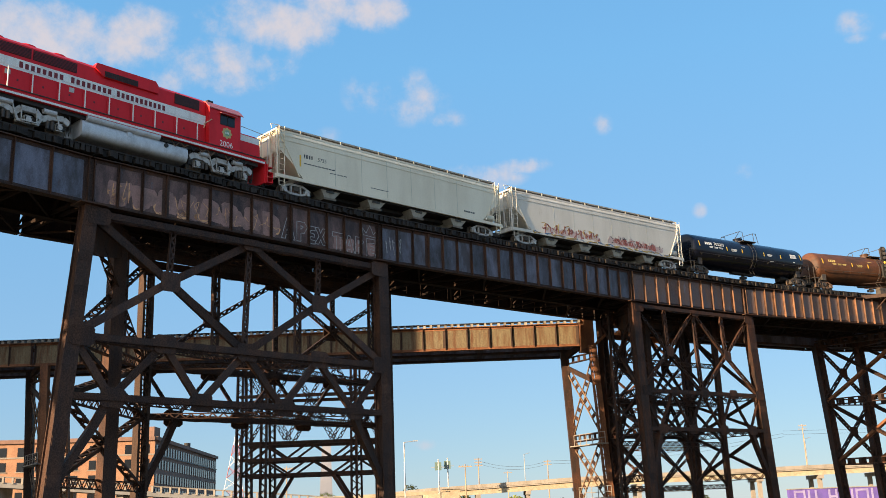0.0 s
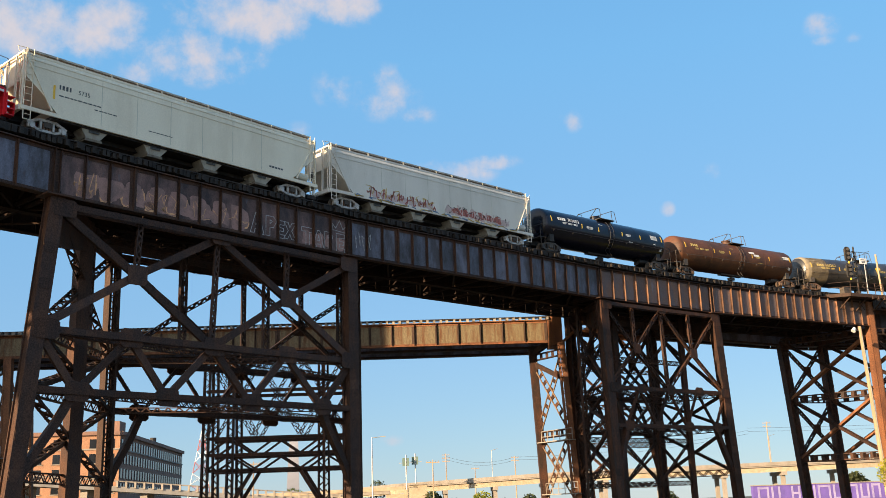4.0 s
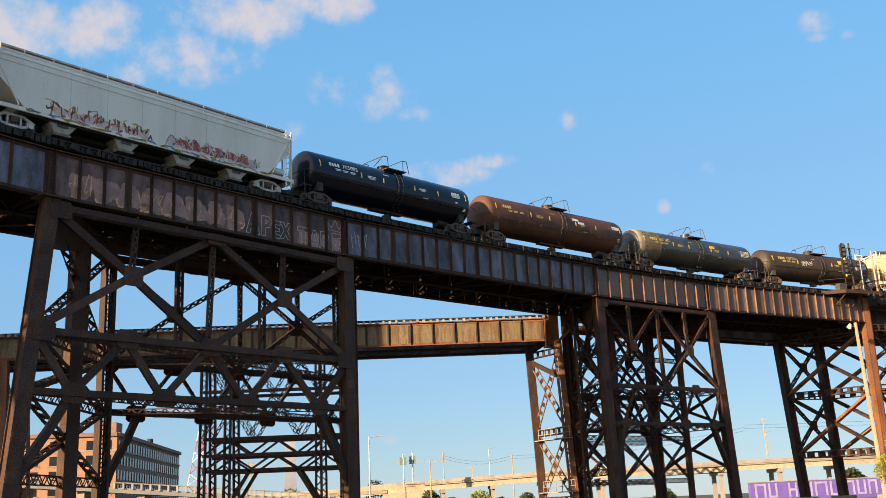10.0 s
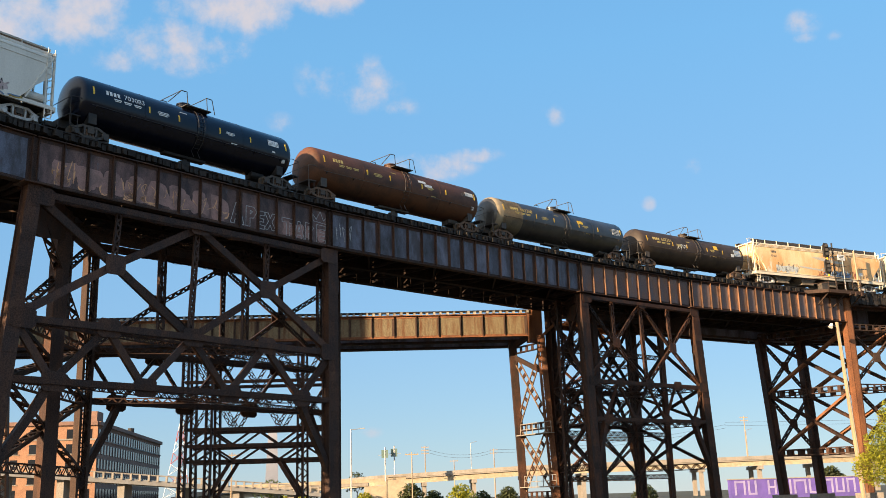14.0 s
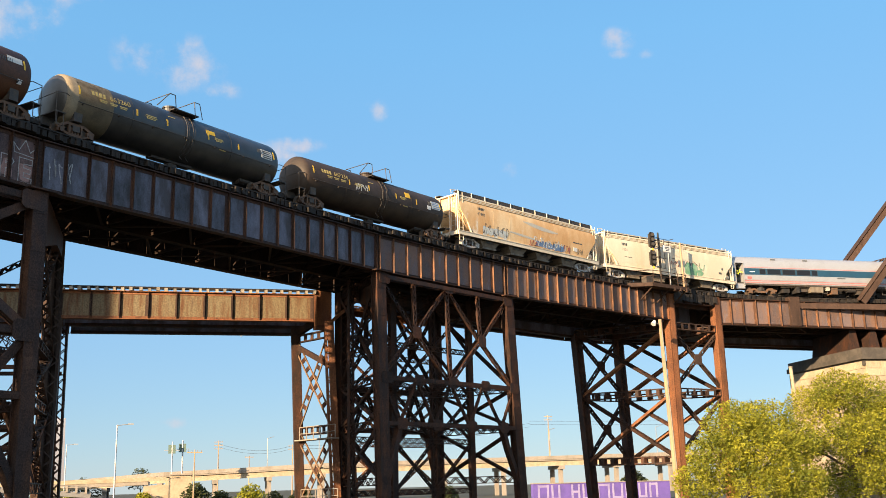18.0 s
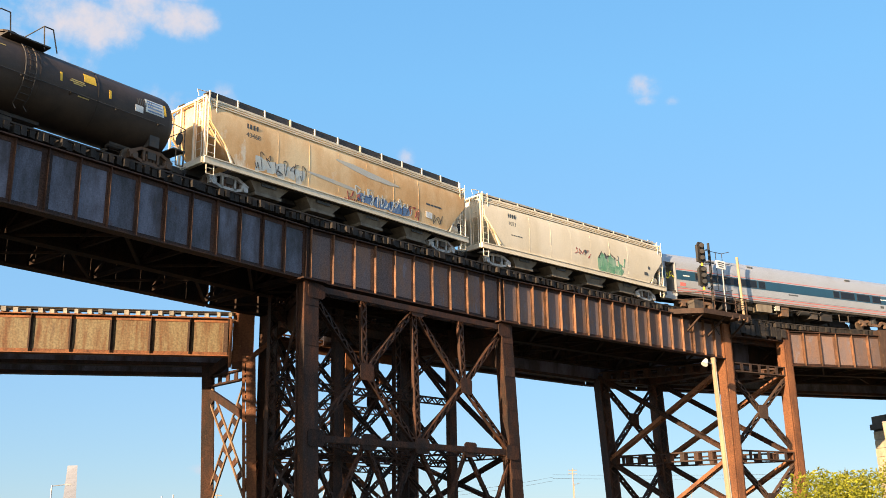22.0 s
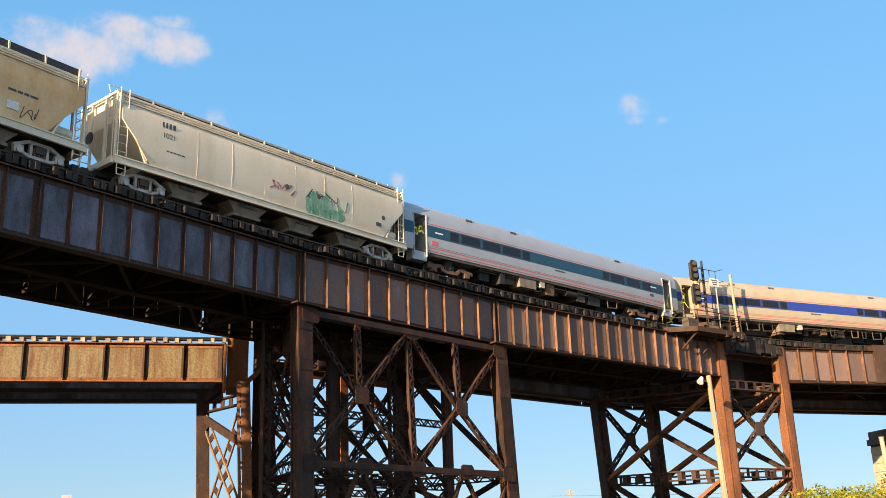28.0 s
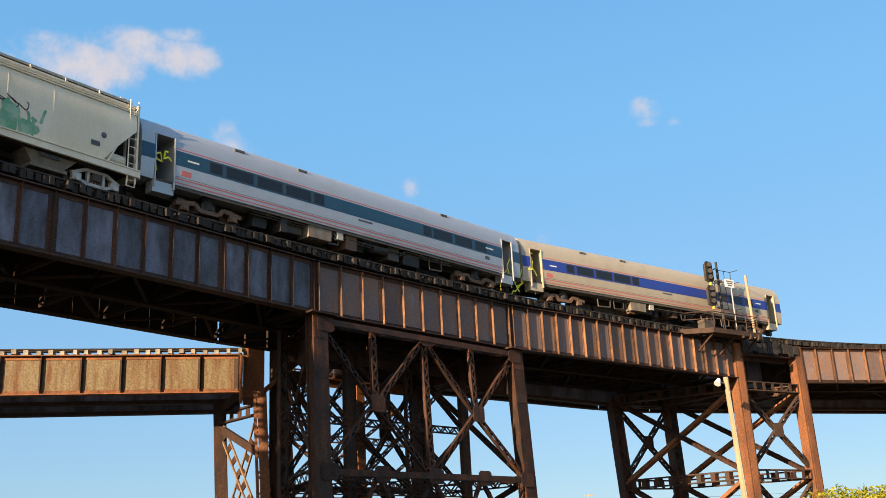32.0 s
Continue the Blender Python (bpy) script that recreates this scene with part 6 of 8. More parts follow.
    part("handrail", Shape().path([(5.0, -1.5, 2.9), (5.05, -1.52, 3.2), (5.55, -1.52, 3.6)], 0.03, 6), M_SEAMC, car)
    part("handrail", Shape().path([(7.75, -1.48, 3.75), (ef + 0.1, -1.48, 3.6), (ef + 0.2, -1.48, 3.4), (ef + 0.2, -1.48, 1.7)], 0.022, 6), M_SILVER, car)
    part("handrail", Shape().path([(ef + 0.2, -1.48, 3.3), (ef + 0.2, 1.48, 3.3), (ef + 0.2, 1.48, 1.7)], 0.022, 6), M_SILVER, car)
    # tank, reservoirs, trucks, pilots, steps
    s = Shape()
    rr = [[(x, y, z) for y, z in rounded([(-1.42, 0.46), (1.42, 0.46), (1.42, 1.44), (-1.42, 1.44)], 6, 0.4)] for x in (-2.7, 4.0)]
    s.loft(rr)
    s.smooth = True
    part("fuel_tank", s, M_SILVER, car, "large silver fuel tank")
    part("air_reservoir", Shape().rod((-2.45, -1.32, 1.56), (2.1, -1.32, 1.56), 0.19, 14), M_SILVER, car)
    part("filler_cap", Shape().rod((2.5, -1.43, 1.15), (2.5, -1.5, 1.15), 0.13, 14), M_BLACK, car)
    part("tank_bracket", Shape().box(0.0, 0.3, -1.44, -1.38, 1.1, 1.35), M_SILVER, car)
    for x in (-5.6, 6.55):
        six_wheel_truck(car, x)
    for sg, g in ((-1, e), (1, ef)):
        part("pilot", Shape().box(min(sg * (g + 0.02), sg * (g + 0.14)), max(sg * (g + 0.02), sg * (g + 0.14)), -1.45, 1.45, 0.45, 1.9), M_RED, car)
        for k in range(4):
            part("step", Shape().box(min(sg * (g + 0.14), sg * (g + 0.62)), max(sg * (g + 0.14), sg * (g + 0.62)), -1.56, -1.1, 0.5 + 0.34 * k, 0.54 + 0.34 * k), M_RED, car)
        part("step_side", Shape().box(min(sg * (g + 0.14), sg * (g + 0.2)), max(sg * (g + 0.14), sg * (g + 0.2)), -1.56, -1.1, 0.48, 1.7), M_RED, car)
        part("step_side", Shape().box(min(sg * (g + 0.58), sg * (g + 0.62)), max(sg * (g + 0.58), sg * (g + 0.62)), -1.56, -1.1, 0.48, 1.2), M_RED, car)
        coupler(car, sg * (g + 0.45), sg)
    part("underframe_piping", Shape().path([(2.2, -1.3, 1.5), (2.6, -1.35, 1.42), (3.4, -1.3, 1.55), (4.2, -1.25, 1.4), (5.0, -1.2, 1.55)], 0.06, 8).box(3.3, 4.0, -1.3, -0.6, 1.46, 1.64), M_BLACK, car)
    part("underframe", Shape().box(-e + 0.4, ef - 0.4, -1.3, 1.3, 1.44, 1.66), M_BLACK, car, "black underframe and hoses")
    for k in range(10):
        x = 2.3 + 0.62 * k
        part("sand_hose", Shape().path([(x, -1.34, 1.62), (x + 0.2, -1.42, 1.38 - 0.1 * (k % 2)), (x + 0.5, -1.38, 1.58)], 0.035, 6), M_CASTRUST if k % 3 else M_BLACK, car)
    return car


locomotive(-100.15, -78.65)


def coach(a, b, label, stripe, seed, skin_m):
    car = thing("passenger_coach", (0, 0, 0), label, "passenger coach", "train")
    TRAIN.append((car, a, b))
    hl = (b - a) / 2 - 0.35
    prof = [(1.50, 1.26), (1.545, 1.55), (1.565, 2.0), (1.57, 2.4), (1.56, 2.9), (1.53, 3.3), (1.45, 3.6), (1.27, 3.95), (0.95, 4.18), (0.4, 4.28)]

    def half(z):
        return float(np.interp(z, [p[1] for p in prof], [p[0] for p in prof]))

    ring2 = [(-y, z) for y, z in prof] + [(y, z) for y, z in reversed(prof)]

    def hull(x0, x1, pts, name, m, parent=car, sm=True):
        s = Shape().loft([[(x, y, z) for y, z in pts] for x in (x0, x1)])
        s.smooth = sm
        return part(name, s, m, parent)

    d0, d1 = hl - 1.7, hl - 0.65
    hull(-d0, d0, ring2, "body", skin_m)
    for sg in (-1, 1):
        hull(min(sg * d1, sg * hl), max(sg * d1, sg * hl), ring2, "end_body", skin_m)
        roof = [p for p in ring2 if p[1] > 3.55]
        hull(min(sg * d0, sg * d1), max(sg * d0, sg * d1), [(-half(3.42), 3.42)] + roof + [(half(3.42), 3.42)], "vestibule_roof", skin_m)
        part("vestibule_floor", Shape().box(min(sg * d0, sg * d1), max(sg * d0, sg * d1), -1.46, 1.46, 1.24, 1.36), M_DOORDARK, car)
        part("vestibule_wall", Shape().box(min(sg * d0, sg * d1), max(sg * d0, sg * d1), 0.3, 0.36, 1.36, 3.6), M_DOORDARK, car)
        x = sg * (d0 + 0.02)
        part("door_frame", Shape().box(min(x, x + sg * 0.05), max(x, x + sg * 0.05), -1.575, -1.47, 0.95, 3.42), skin_m, car)
        x = sg * (d1 - 0.02)
        part("door_frame", Shape().box(min(x, x - sg * 0.05), max(x, x - sg * 0.05), -1.575, -1.47, 0.95, 3.42), skin_m, car)
        part("step_well", Shape().box(min(sg * d0, sg * d1), max(sg * d0, sg * d1), -1.45, -0.9, 0.72, 1.26), skin_m, car)
        part("diaphragm", Shape().box(min(sg * hl, sg * (hl + 0.25)), max(sg * hl, sg * (hl + 0.25)), -0.6, 0.6, 1.2, 3.7), M_DOORDARK, car)
        coupler(car, sg * (hl - 0.1), sg)

    def skin(x0, x1, z0, z1, m, name, lift=0.006, parent=car):
        zs = [z0 + (z1 - z0) * k / 3 for k in range(4)]
        s = Shape()
        out = [(x, -half(z) - lift, z) for x in (x0, x1) for z in zs]
        inn = [(x, -half(z) + 0.01, z) for x in (x0, x1) for z in zs]
        f = [(k, k + 4, k + 5, k + 1) for k in range(3)] + [(8 + k, 9 + k, 13 + k, 12 + k) for k in range(3)]
        f += [(0, 8, 12, 4), (3, 7, 15, 11)] + [(k, k + 1, k + 9, k + 8) for k in range(3)] + [(4 + k, 12 + k, 13 + k, 5 + k) for k in range(3)]
        s.hull(out + inn, f)
        return part(name, s, m, parent)

    skin(-d0, d0, 2.17, 2.86, stripe, "window_stripe")
    for sg in (-1, 1):
        skin(min(sg * d1, sg * hl), max(sg * d1, sg * hl), 2.17, 2.86, stripe, "window_stripe")
    skin(-d0, d0, 2.93, 2.98, M_PINK, "red_line")
    skin(-d0, d0, 1.52, 1.58, M_PINK, "red_line")
    skin(-d0, d0, 1.34, 1.39, M_PINK, "red_line")
    skin(-d0, d0, 1.63, 1.645, M_MARKD, "seam")
    for x, w in ((-9.2, 0.6), (-7.87, 1.45), (-6.12, 1.41), (-4.38, 1.5), (-3.07, 0.58), (4.8, 0.56), (6.05, 1.44), (7.82, 1.37), (9.35, 0.9)):
        wn = skin(x - w / 2 - 0.05, x + w / 2 + 0.05, 2.25, 2.80, M_BLACK, "window_frame", 0.010)
        skin(x - w / 2, x + w / 2, 2.29, 2.76, M_GLASS, "window_pane", 0.013, wn)
    for x in (-8.0, -4.2, 6.2):
        part("roof_vent", Shape().box(x, x + 0.55, -1.36, -1.2, 3.82, 3.94), M_MARKD, car)
    skin(-hl + 2.0, -hl + 2.5, 1.72, 1.98, M_PINK, "door_notice", 0.008)
    skin(-0.4, 0.6, 1.98, 2.08, M_MARKD, "car_number", 0.008)
    skin(hl - 3.3, hl - 2.9, 1.85, 2.05, M_MARKD, "car_number", 0.008)
    skin(-hl + 2.3, -hl + 2.9, 2.46, 2.54, M_MARKW, "name_panel", 0.011)
    skin(hl - 3.2, hl - 2.5, 2.52, 2.6, M_MARKW, "name_panel", 0.011)
    # underfloor gear
    rnd = random.Random(seed)
    part("side_skirt", Shape().box(-hl + 1.6, hl - 1.6, -1.47, -1.43, 1.1, 1.27), M_CASTDARK, car)
    x = -6.7
    while x < 6.5:
        w = rnd.uniform(0.35, 1.3)
        zl, y0 = rnd.uniform(0.3, 0.62), rnd.uniform(-1.38, -0.9)
        m = rnd.choice((M_BLACK, M_CASTDARK, M_BLACK, M_BLACK, M_CASTRUST))
        kind = rnd.random()
        if kind < 0.45:
            part("equipment_box", Shape().prism([(x, y0, zl), (x + w, y0, zl), (x + w, y0 - 0.06, 1.2), (x, y0 - 0.06, 1.2)], (0, 1.5, 0)), m, car)
        elif kind < 0.7:
            part("air_tank", Shape().rod((x, y0 + 0.2, 0.82), (x + w, y0 + 0.2, 0.82), 0.22, 12), m, car)
        else:
            part("hanger_frame", Shape().beam((x, -1.3, 1.2), (x + 0.1, -1.25, 0.45), 0.06, 0.06).beam((x + 0.1, -1.25, 0.45), (x + w, -1.25, 0.5), 0.06, 0.08).beam((x + w, -1.25, 0.5), (x + w, -1.3, 1.2), 0.06, 0.06), m, car)
        x += w + rnd.uniform(0.1, 0.7)
    x = -7.2
    while x < 7.0:
        w = rnd.uniform(0.8, 2.2)
        part("underfloor_case", Shape().box(x, x + w, 0.0, 1.2, rnd.uniform(0.2, 0.42), 1.24), rnd.choice((M_BLACK, M_CASTDARK)), car)
        x += w + rnd.uniform(0.02, 0.25)
    part("equipment_box", Shape().prism([(-3.6, -1.42, 0.5), (-2.15, -1.42, 0.5), (-2.1, -1.42, 1.2), (-3.65, -1.42, 1.2)], (0, 0.9, 0)), M_BAYD, car, "dusty tan equipment box")
    part("electric_box", Shape().box(-1.75, -1.35, -1.44, -1.2, 0.72, 1.15), M_BAY, car)
    for zz, yy in ((1.06, -1.32), (0.98, -1.2)):
        part("underfloor_pipe", Shape().path([(-7.0, yy, zz), (-2.0, yy, zz), (-1.8, yy, zz - 0.16), (3.0, yy, zz - 0.16), (3.2, yy, zz), (7.0, yy, zz)], 0.035, 6), M_CASTDARK, car)
    part("centre_sill", Shape().box(-hl, hl, -0.4, 0.4, 0.9, 1.28), M_BLACK, car)
    for sx in (-1, 1):
        t = part("truck", Shape().box(-0.35, 0.35, -1.1, 1.1, 0.5, 0.9), M_CASTDARK, car, "rusty passenger truck with coil springs")
        t.location = (sx * (hl - 3.75), 0, 0)
        for y in (-0.95, 0.95):
            s = Shape()
            for p, q in zip([(-1.75, 0.58), (-0.75, 0.74), (-0.5, 0.46), (0.5, 0.46), (0.75, 0.74)], [(-0.75, 0.74), (-0.5, 0.46), (0.5, 0.46), (0.75, 0.74), (1.75, 0.58)]):
                s.beam((p[0], y * 1.2, p[1]), (q[0], y * 1.2, q[1]), 0.16, 0.2)
            for wx in (-1.3, 1.3):
                s.box(wx - 0.2, wx + 0.2, y * 1.2 - 0.12, y * 1.2 + 0.12, 0.3, 0.62)
                s.rod((wx, y * 1.28, 0.45), (wx, y * 1.36, 0.45), 0.14, 12)
            part("side_frame", s, M_CASTRUST, t)
            part("air_spring", Shape().rod((0, y, 0.6), (0, y, 1.26), 0.28, 16), M_BLACK, t)
            for wx in (-1.3, 1.3):
                part("wheel", Shape().rod((wx, y * 0.78 - 0.07, 0.45), (wx, y * 0.78 + 0.07, 0.45), 0.45, 24), M_WHEEL, t)
                part("brake_unit", Shape().box(wx - 0.3, wx + 0.1, y - 0.1, y + 0.1, 0.62, 0.9), M_CASTRUST, t)
    return car, hl


K1, khl = coach(73.05, 99.75, "stainless passenger coach with dark teal window stripe and open door", M_TEAL, 61, M_STAIN)
K2, khl2 = coach(99.75, 127.1, "stainless passenger coach with deep blue window stripe and open doors", M_BLUE, 62, M_STAINW)


def tape(car, x, seed, n):
    rnd = random.Random(seed)
    for i in range(n):
        z = rnd.uniform(1.0, 3.2)
        pts = [Vector((x + rnd.uniform(-0.5, 0.5), -1.5 + rnd.uniform(-0.05, 0.3), z))]
        for k in range(4):
            pts.append(pts[-1] + Vector((rnd.uniform(-0.4, 0.4), rnd.uniform(-0.05, 0.1), rnd.uniform(-0.75, 0.35))))
        s = Shape()
        for p, q in zip(pts, pts[1:]):
            s.beam(p, q, 0.012, 0.075, (0, 0, 1))
        part("caution_tape", s, M_TAPE, car, "tangled yellow tape")


tape(K2, -khl2 + 0.3, 5, 9)
tape(K1, -khl + 1.1, 6, 3)
tape(K1, khl - 0.6, 7, 3)

# ---- beyond the viaduct ----
M_BRICKD = mat("brown_brick", (0.20, 0.115, 0.085), (0.26, 0.15, 0.11), 0.6, 0.5, 0.9, 0, 0.3, 1, 6)
M_BRICKO = mat("sunlit_orange_brick", (0.36, 0.19, 0.11), (0.29, 0.15, 0.09), 0.6, 0.5, 0.9, 0, 0.3, 1, 6)
M_ASPHALT = mat("grey_road_concrete", (0.30, 0.28, 0.26), (0.24, 0.22, 0.2), 0.3, 0.5, 0.9)
M_PURPLE = mat("purple_wall_paint", (0.13, 0.085, 0.33), (0.10, 0.07, 0.26), 0.5, 0.5, 0.8)
M_LILAC = mat("lilac_letter_paint", (0.30, 0.26, 0.44), (0.23, 0.19, 0.37), 0.8, 0.5, 0.8)
M_MONU = mat("matt_stainless_cladding", (0.115, 0.125, 0.165), (0.10, 0.11, 0.145), 0.02, 0.5, 0.5, 0.2, 0.0)
M_MASTR = mat("red_mast_paint", (0.42, 0.07, 0.05), None, 1, 0.4, 0.6)
M_POLE = mat("weathered_pole_wood", (0.38, 0.27, 0.17), (0.28, 0.2, 0.13), 1.2, 0.5, 0.85, 0, 0.3, 6, 30)
M_GALV = mat("galvanised_steel", (0.36, 0.36, 0.36), (0.3, 0.3, 0.3), 3, 0.4, 0.5, 0.5, 0.05)
M_STONE = mat("buff_limestone", (0.40, 0.32, 0.22), (0.30, 0.235, 0.16), 0.8, 0.5, 0.9, 0, 0.4, 1, 12, (0.16, 0.12, 0.09), 0.66, 1.2, rand=0.1)
M_DARKSTONE = mat("soot_dark_stone", (0.06, 0.052, 0.045), (0.1, 0.085, 0.07), 0.8, 0.5, 0.9, 0, 0.4)


def brick_building():
    b = thing("brick_building", (-95, 270, GROUND), "six-storey brown brick warehouse with rows of windows", "building", "far buildings")
    c0, c1, c2 = Vector((-70.6, 230, 0)), Vector((-75.5, 316, 0)), Vector((-135, 222, 0))
    top = 19.0
    c3 = c2 + (c1 - c0)
    up = Vector((0, 0, 1))
    part("wall", Shape().prism([p + up * GROUND for p in (c0, c1, c3, c2)], up * (top - GROUND)), M_BRICKD, b)
    for p, q in ((c0, c1), (c0, c2)):
        nrm = Vector(((q - p).y, -(q - p).x, 0)).normalized()
        if nrm.dot(Vector((0, -1, 0)) if q is c2 else Vector((1, 0, 0))) < 0:
            nrm = -nrm
        part("cornice", Shape().beam(p + up * (top - 0.5) + nrm * 0.3, q + up * (top - 0.5) + nrm * 0.3, 0.7, 0.9), M_BRICKD, b)
        part("string_course", Shape().beam(p + up * (top - 4.2) + nrm * 0.12, q + up * (top - 4.2) + nrm * 0.12, 0.3, 0.3), M_CONC, b)
        if q is c2:
            # sun-facing wall gets a lighter brick, sunlight painted into it
            part("facade", Shape().block((p + q) / 2 + up * ((top + GROUND) / 2) + nrm * 0.05, (q - p) / 2, nrm * 0.05, up * ((top - GROUND) / 2 - 1.0)), M_BRICKO, b)
        n = 27 if q is c1 else 16
        d = (q - p) / n
        for i in range(n):
            for k in range(6):
                c = p + d * (i + 0.5) + up * (GROUND + 1.7 + 3.4 * k) + nrm * 0.1
                t = d.normalized()
                w = part("window", Shape().block(c, t * min(0.8, d.length * 0.24), nrm * 0.06, up * 1.1), M_GLASS, b)
                if q is c2:
                    part("sill", Shape().block(c - up * 1.15 + nrm * 0.05, t * min(1.1, d.length * 0.34), nrm * 0.1, up * 0.1), M_CONC, w)
    part("roof_tank", Shape().rod((-77, 285, top), (-77, 285, top + 2.2), 0.9, 12), M_BLACK, b)
    part("parapet_block", Shape().box(-75, -71.2, 231, 236, top, top + 2.4), M_BRICKD, b)


brick_building()


def road_ramp():
    r = thing("road_ramp", (-60, 200, GROUND), "dark elevated road ramp with a baluster railing", "road bridge", "far bridges")
    a, b = Vector((-95, 190, 7.8)), Vector((-18, 214, 0.6))
    part("deck", Shape().beam(a, b, 8, 1.0), M_ASPHALT, r)
    d = b - a
    side = Vector((d.y, -d.x, 0)).normalized() * 4
    part("railing", Shape().beam(a + side + Vector((0, 0, 1.5)), b + side + Vector((0, 0, 1.5)), 0.25, 0.25), M_CONC, r)
    for i in range(46):
        p = a + d * (i + 0.5) / 46 + side
        part("baluster", Shape().box(p.x - 0.2, p.x + 0.2, p.y - 0.2, p.y + 0.2, p.z + 0.3, p.z + 1.5), M_CONC, r)
    for i in range(7):
        p = a + d * (i + 0.5) / 7
        part("pier", Shape().box(p.x - 0.7, p.x + 0.7, p.y - 3, p.y + 3, GROUND, p.z - 0.4), M_CONC, r)


road_ramp()


def highway():
    h = thing("highway_viaduct", (110, 325, GROUND), "long pale concrete highway viaduct on piers", "road bridge", "far bridges")
    pts = [Vector((-75, 345, 2.4)), Vector((-40, 335, 4.0)), Vector((-8, 326, 6.0)), Vector((40, 321, 7.7)), Vector((155, 320, 9.2)), Vector((420, 330, 13))]
    for a, b in zip(pts, pts[1:]):
        d = b - a
        n = max(2, round(d.length / 18))
        for i in range(n):
            p, q = a + d * i / n, a + d * (i + 1) / n
            g = part("span", Shape().beam(p + Vector((0, 0, -0.6)), q + Vector((0, 0, -0.6)), 12, 0.5), M_CONC, h)
            part("barrier", Shape().beam(p + Vector((0, -6, 0.1)), q + Vector((0, -6, 0.1)), 0.35, 1.1), M_CONC, g)
            part("fascia_girder", Shape().beam(p + Vector((0, -5.2, -1.7)), q + Vector((0, -5.2, -1.7)), 0.5, 1.5), M_STONE, g)
            part("pier_cap", Shape().box(p.x - 0.8, p.x + 0.8, p.y - 6, p.y + 6, p.z - 3.6, p.z - 2.45), M_CONC, g)
            for e in (-4, 4):
                part("pier", Shape().box(p.x - 0.6, p.x + 0.6, p.y + e - 0.6, p.y + e + 0.6, GROUND, p.z - 3.6), M_CONC, g)
            if i % 2 == 0 and p.x > 20:
                part("lamp_post", Shape().rod(p + Vector((0, 5, 0)), p + Vector((0, 5, 9.5)), 0.12, 6).rod(p + Vector((0, 5, 9.5)), p + Vector((2, 5, 10)), 0.08, 6), M_GALV, g)
    b = thing("abutment", (-2, 250, GROUND), "pale sunlit concrete abutment block", "abutment", "far bridges")
    part("wall", Shape().prism([(-9, 248, GROUND), (2.6, 248, GROUND), (1.4, 248, 4.6), (-3.0, 248, 4.6), (-4.4, 248, 2.6), (-9, 248, 2.4)], (0, 8, 0)), M_STONE, b)
    part("coping", Shape().box(-3.2, 1.6, 247.6, 256.4, 4.6, 5.0), M_CONC, b)
    part("approach_deck", Shape().beam((-48, 252, 2.3), (-8, 252, 3.0), 8, 0.8), M_CONC, b)
    part("approach_rail", Shape().beam((-48, 248, 3.1), (-4, 248, 3.9), 0.3, 0.9), M_STONE, b)


highway()


def pole(x, y, top, label, arms=0, lamp=False, r=0.16, m=None, cat="pole"):
    p = thing("utility_pole" if arms else "light_pole", (x, y, GROUND), label, cat, "far poles")
    part("shaft", Shape().rod((x, y, GROUND), (x, y, top), r, 8, r * 0.6), m or M_POLE, p)
    for i in range(arms):
        z = top - 0.6 - 1.1 * i
        ca = part("crossarm", Shape().box(x - 1.4, x + 1.4, y - 0.08, y + 0.08, z, z + 0.18), m or M_POLE, p)
        for e in (-1.2, -0.5, 0.5, 1.2):
            part("insulator", Shape().rod((x + e, y, z + 0.18), (x + e, y, z + 0.45), 0.07, 6), M_CONC, ca)
    if lamp:
        part("arm", Shape().rod((x, y, top - 0.1), (x + 1.8, y, top + 0.1), 0.06, 6), M_GALV, p)
        part("lamp_head", Shape().box(x + 1.4, x + 2.2, y - 0.15, y + 0.15, top, top + 0.16), M_GALV, p)


pole(-8.05, 150, 10.1, "tall grey street light pole beside the road", 0, True, 0.14, M_GALV, "light pole")
pole(2.3, 200, 8.5, "wooden utility pole with a crossarm", 1)
pole(9.4, 350, 17.2, "tall wooden power pole with three crossarms", 3, r=0.24)
pole(33.8, 350, 15.6, "tall wooden power pole with two crossarms", 2, r=0.24)
pole(19.0, 340, 11.8, "wooden power pole with a crossarm", 1, r=0.2)
pole(-33, 190, 8.9, "wooden utility pole with a transformer bank", 2)
pole(118, 330, 23.3, "tall wooden power pole with two crossarms", 2, r=0.24)
pole(-24, 230, 11.1, "grey street light pole beside the road", 0, True, 0.13, M_GALV, "light pole")

for i, (x0, z0, x1, z1) in enumerate(((33.8, 18, 118, 24.6), (33.8, 17, 118, 23.4), (118, 25.4, 330, 30), (118, 24.2, 330, 28.4), (9.4, 19, 33.8, 18), (9.4, 18, 33.8, 17))):
    pts = [Vector((x0 + (x1 - x0) * k / 10, 350, z0 + (z1 - z0) * k / 10 - 2.8 - 2.0 * (1 - (k / 5 - 1) ** 2))) for k in range(11)]
    solid("power_line", Shape().path(pts, 0.05, 4), M_BLACK, "thin dark overhead power line between poles", "cable", "power lines")


def road_sign(x, y, z):
    s = thing("road_sign", (x, y, GROUND), "back of a green highway sign on a post", "sign", "road signs")
    part("post", Shape().rod((x, y, GROUND), (x, y, z + 2.5), 0.2, 8), M_GALV, s)
    part("panel", Shape().box(x - 1.1, x + 0.9, y - 0.1, y, z - 0.8, z + 1.6), mat("sign_back", (0.12, 0.17, 0.14), (0.1, 0.14, 0.12), 1, 0.4, 0.5), s)
    part("arm", Shape().box(x - 2.2, x + 2, y, y + 0.12, z, z + 0.15), M_GALV, s)


road_sign(-4.2, 300, 12.2)
road_sign(-1.4, 302, 12.6)


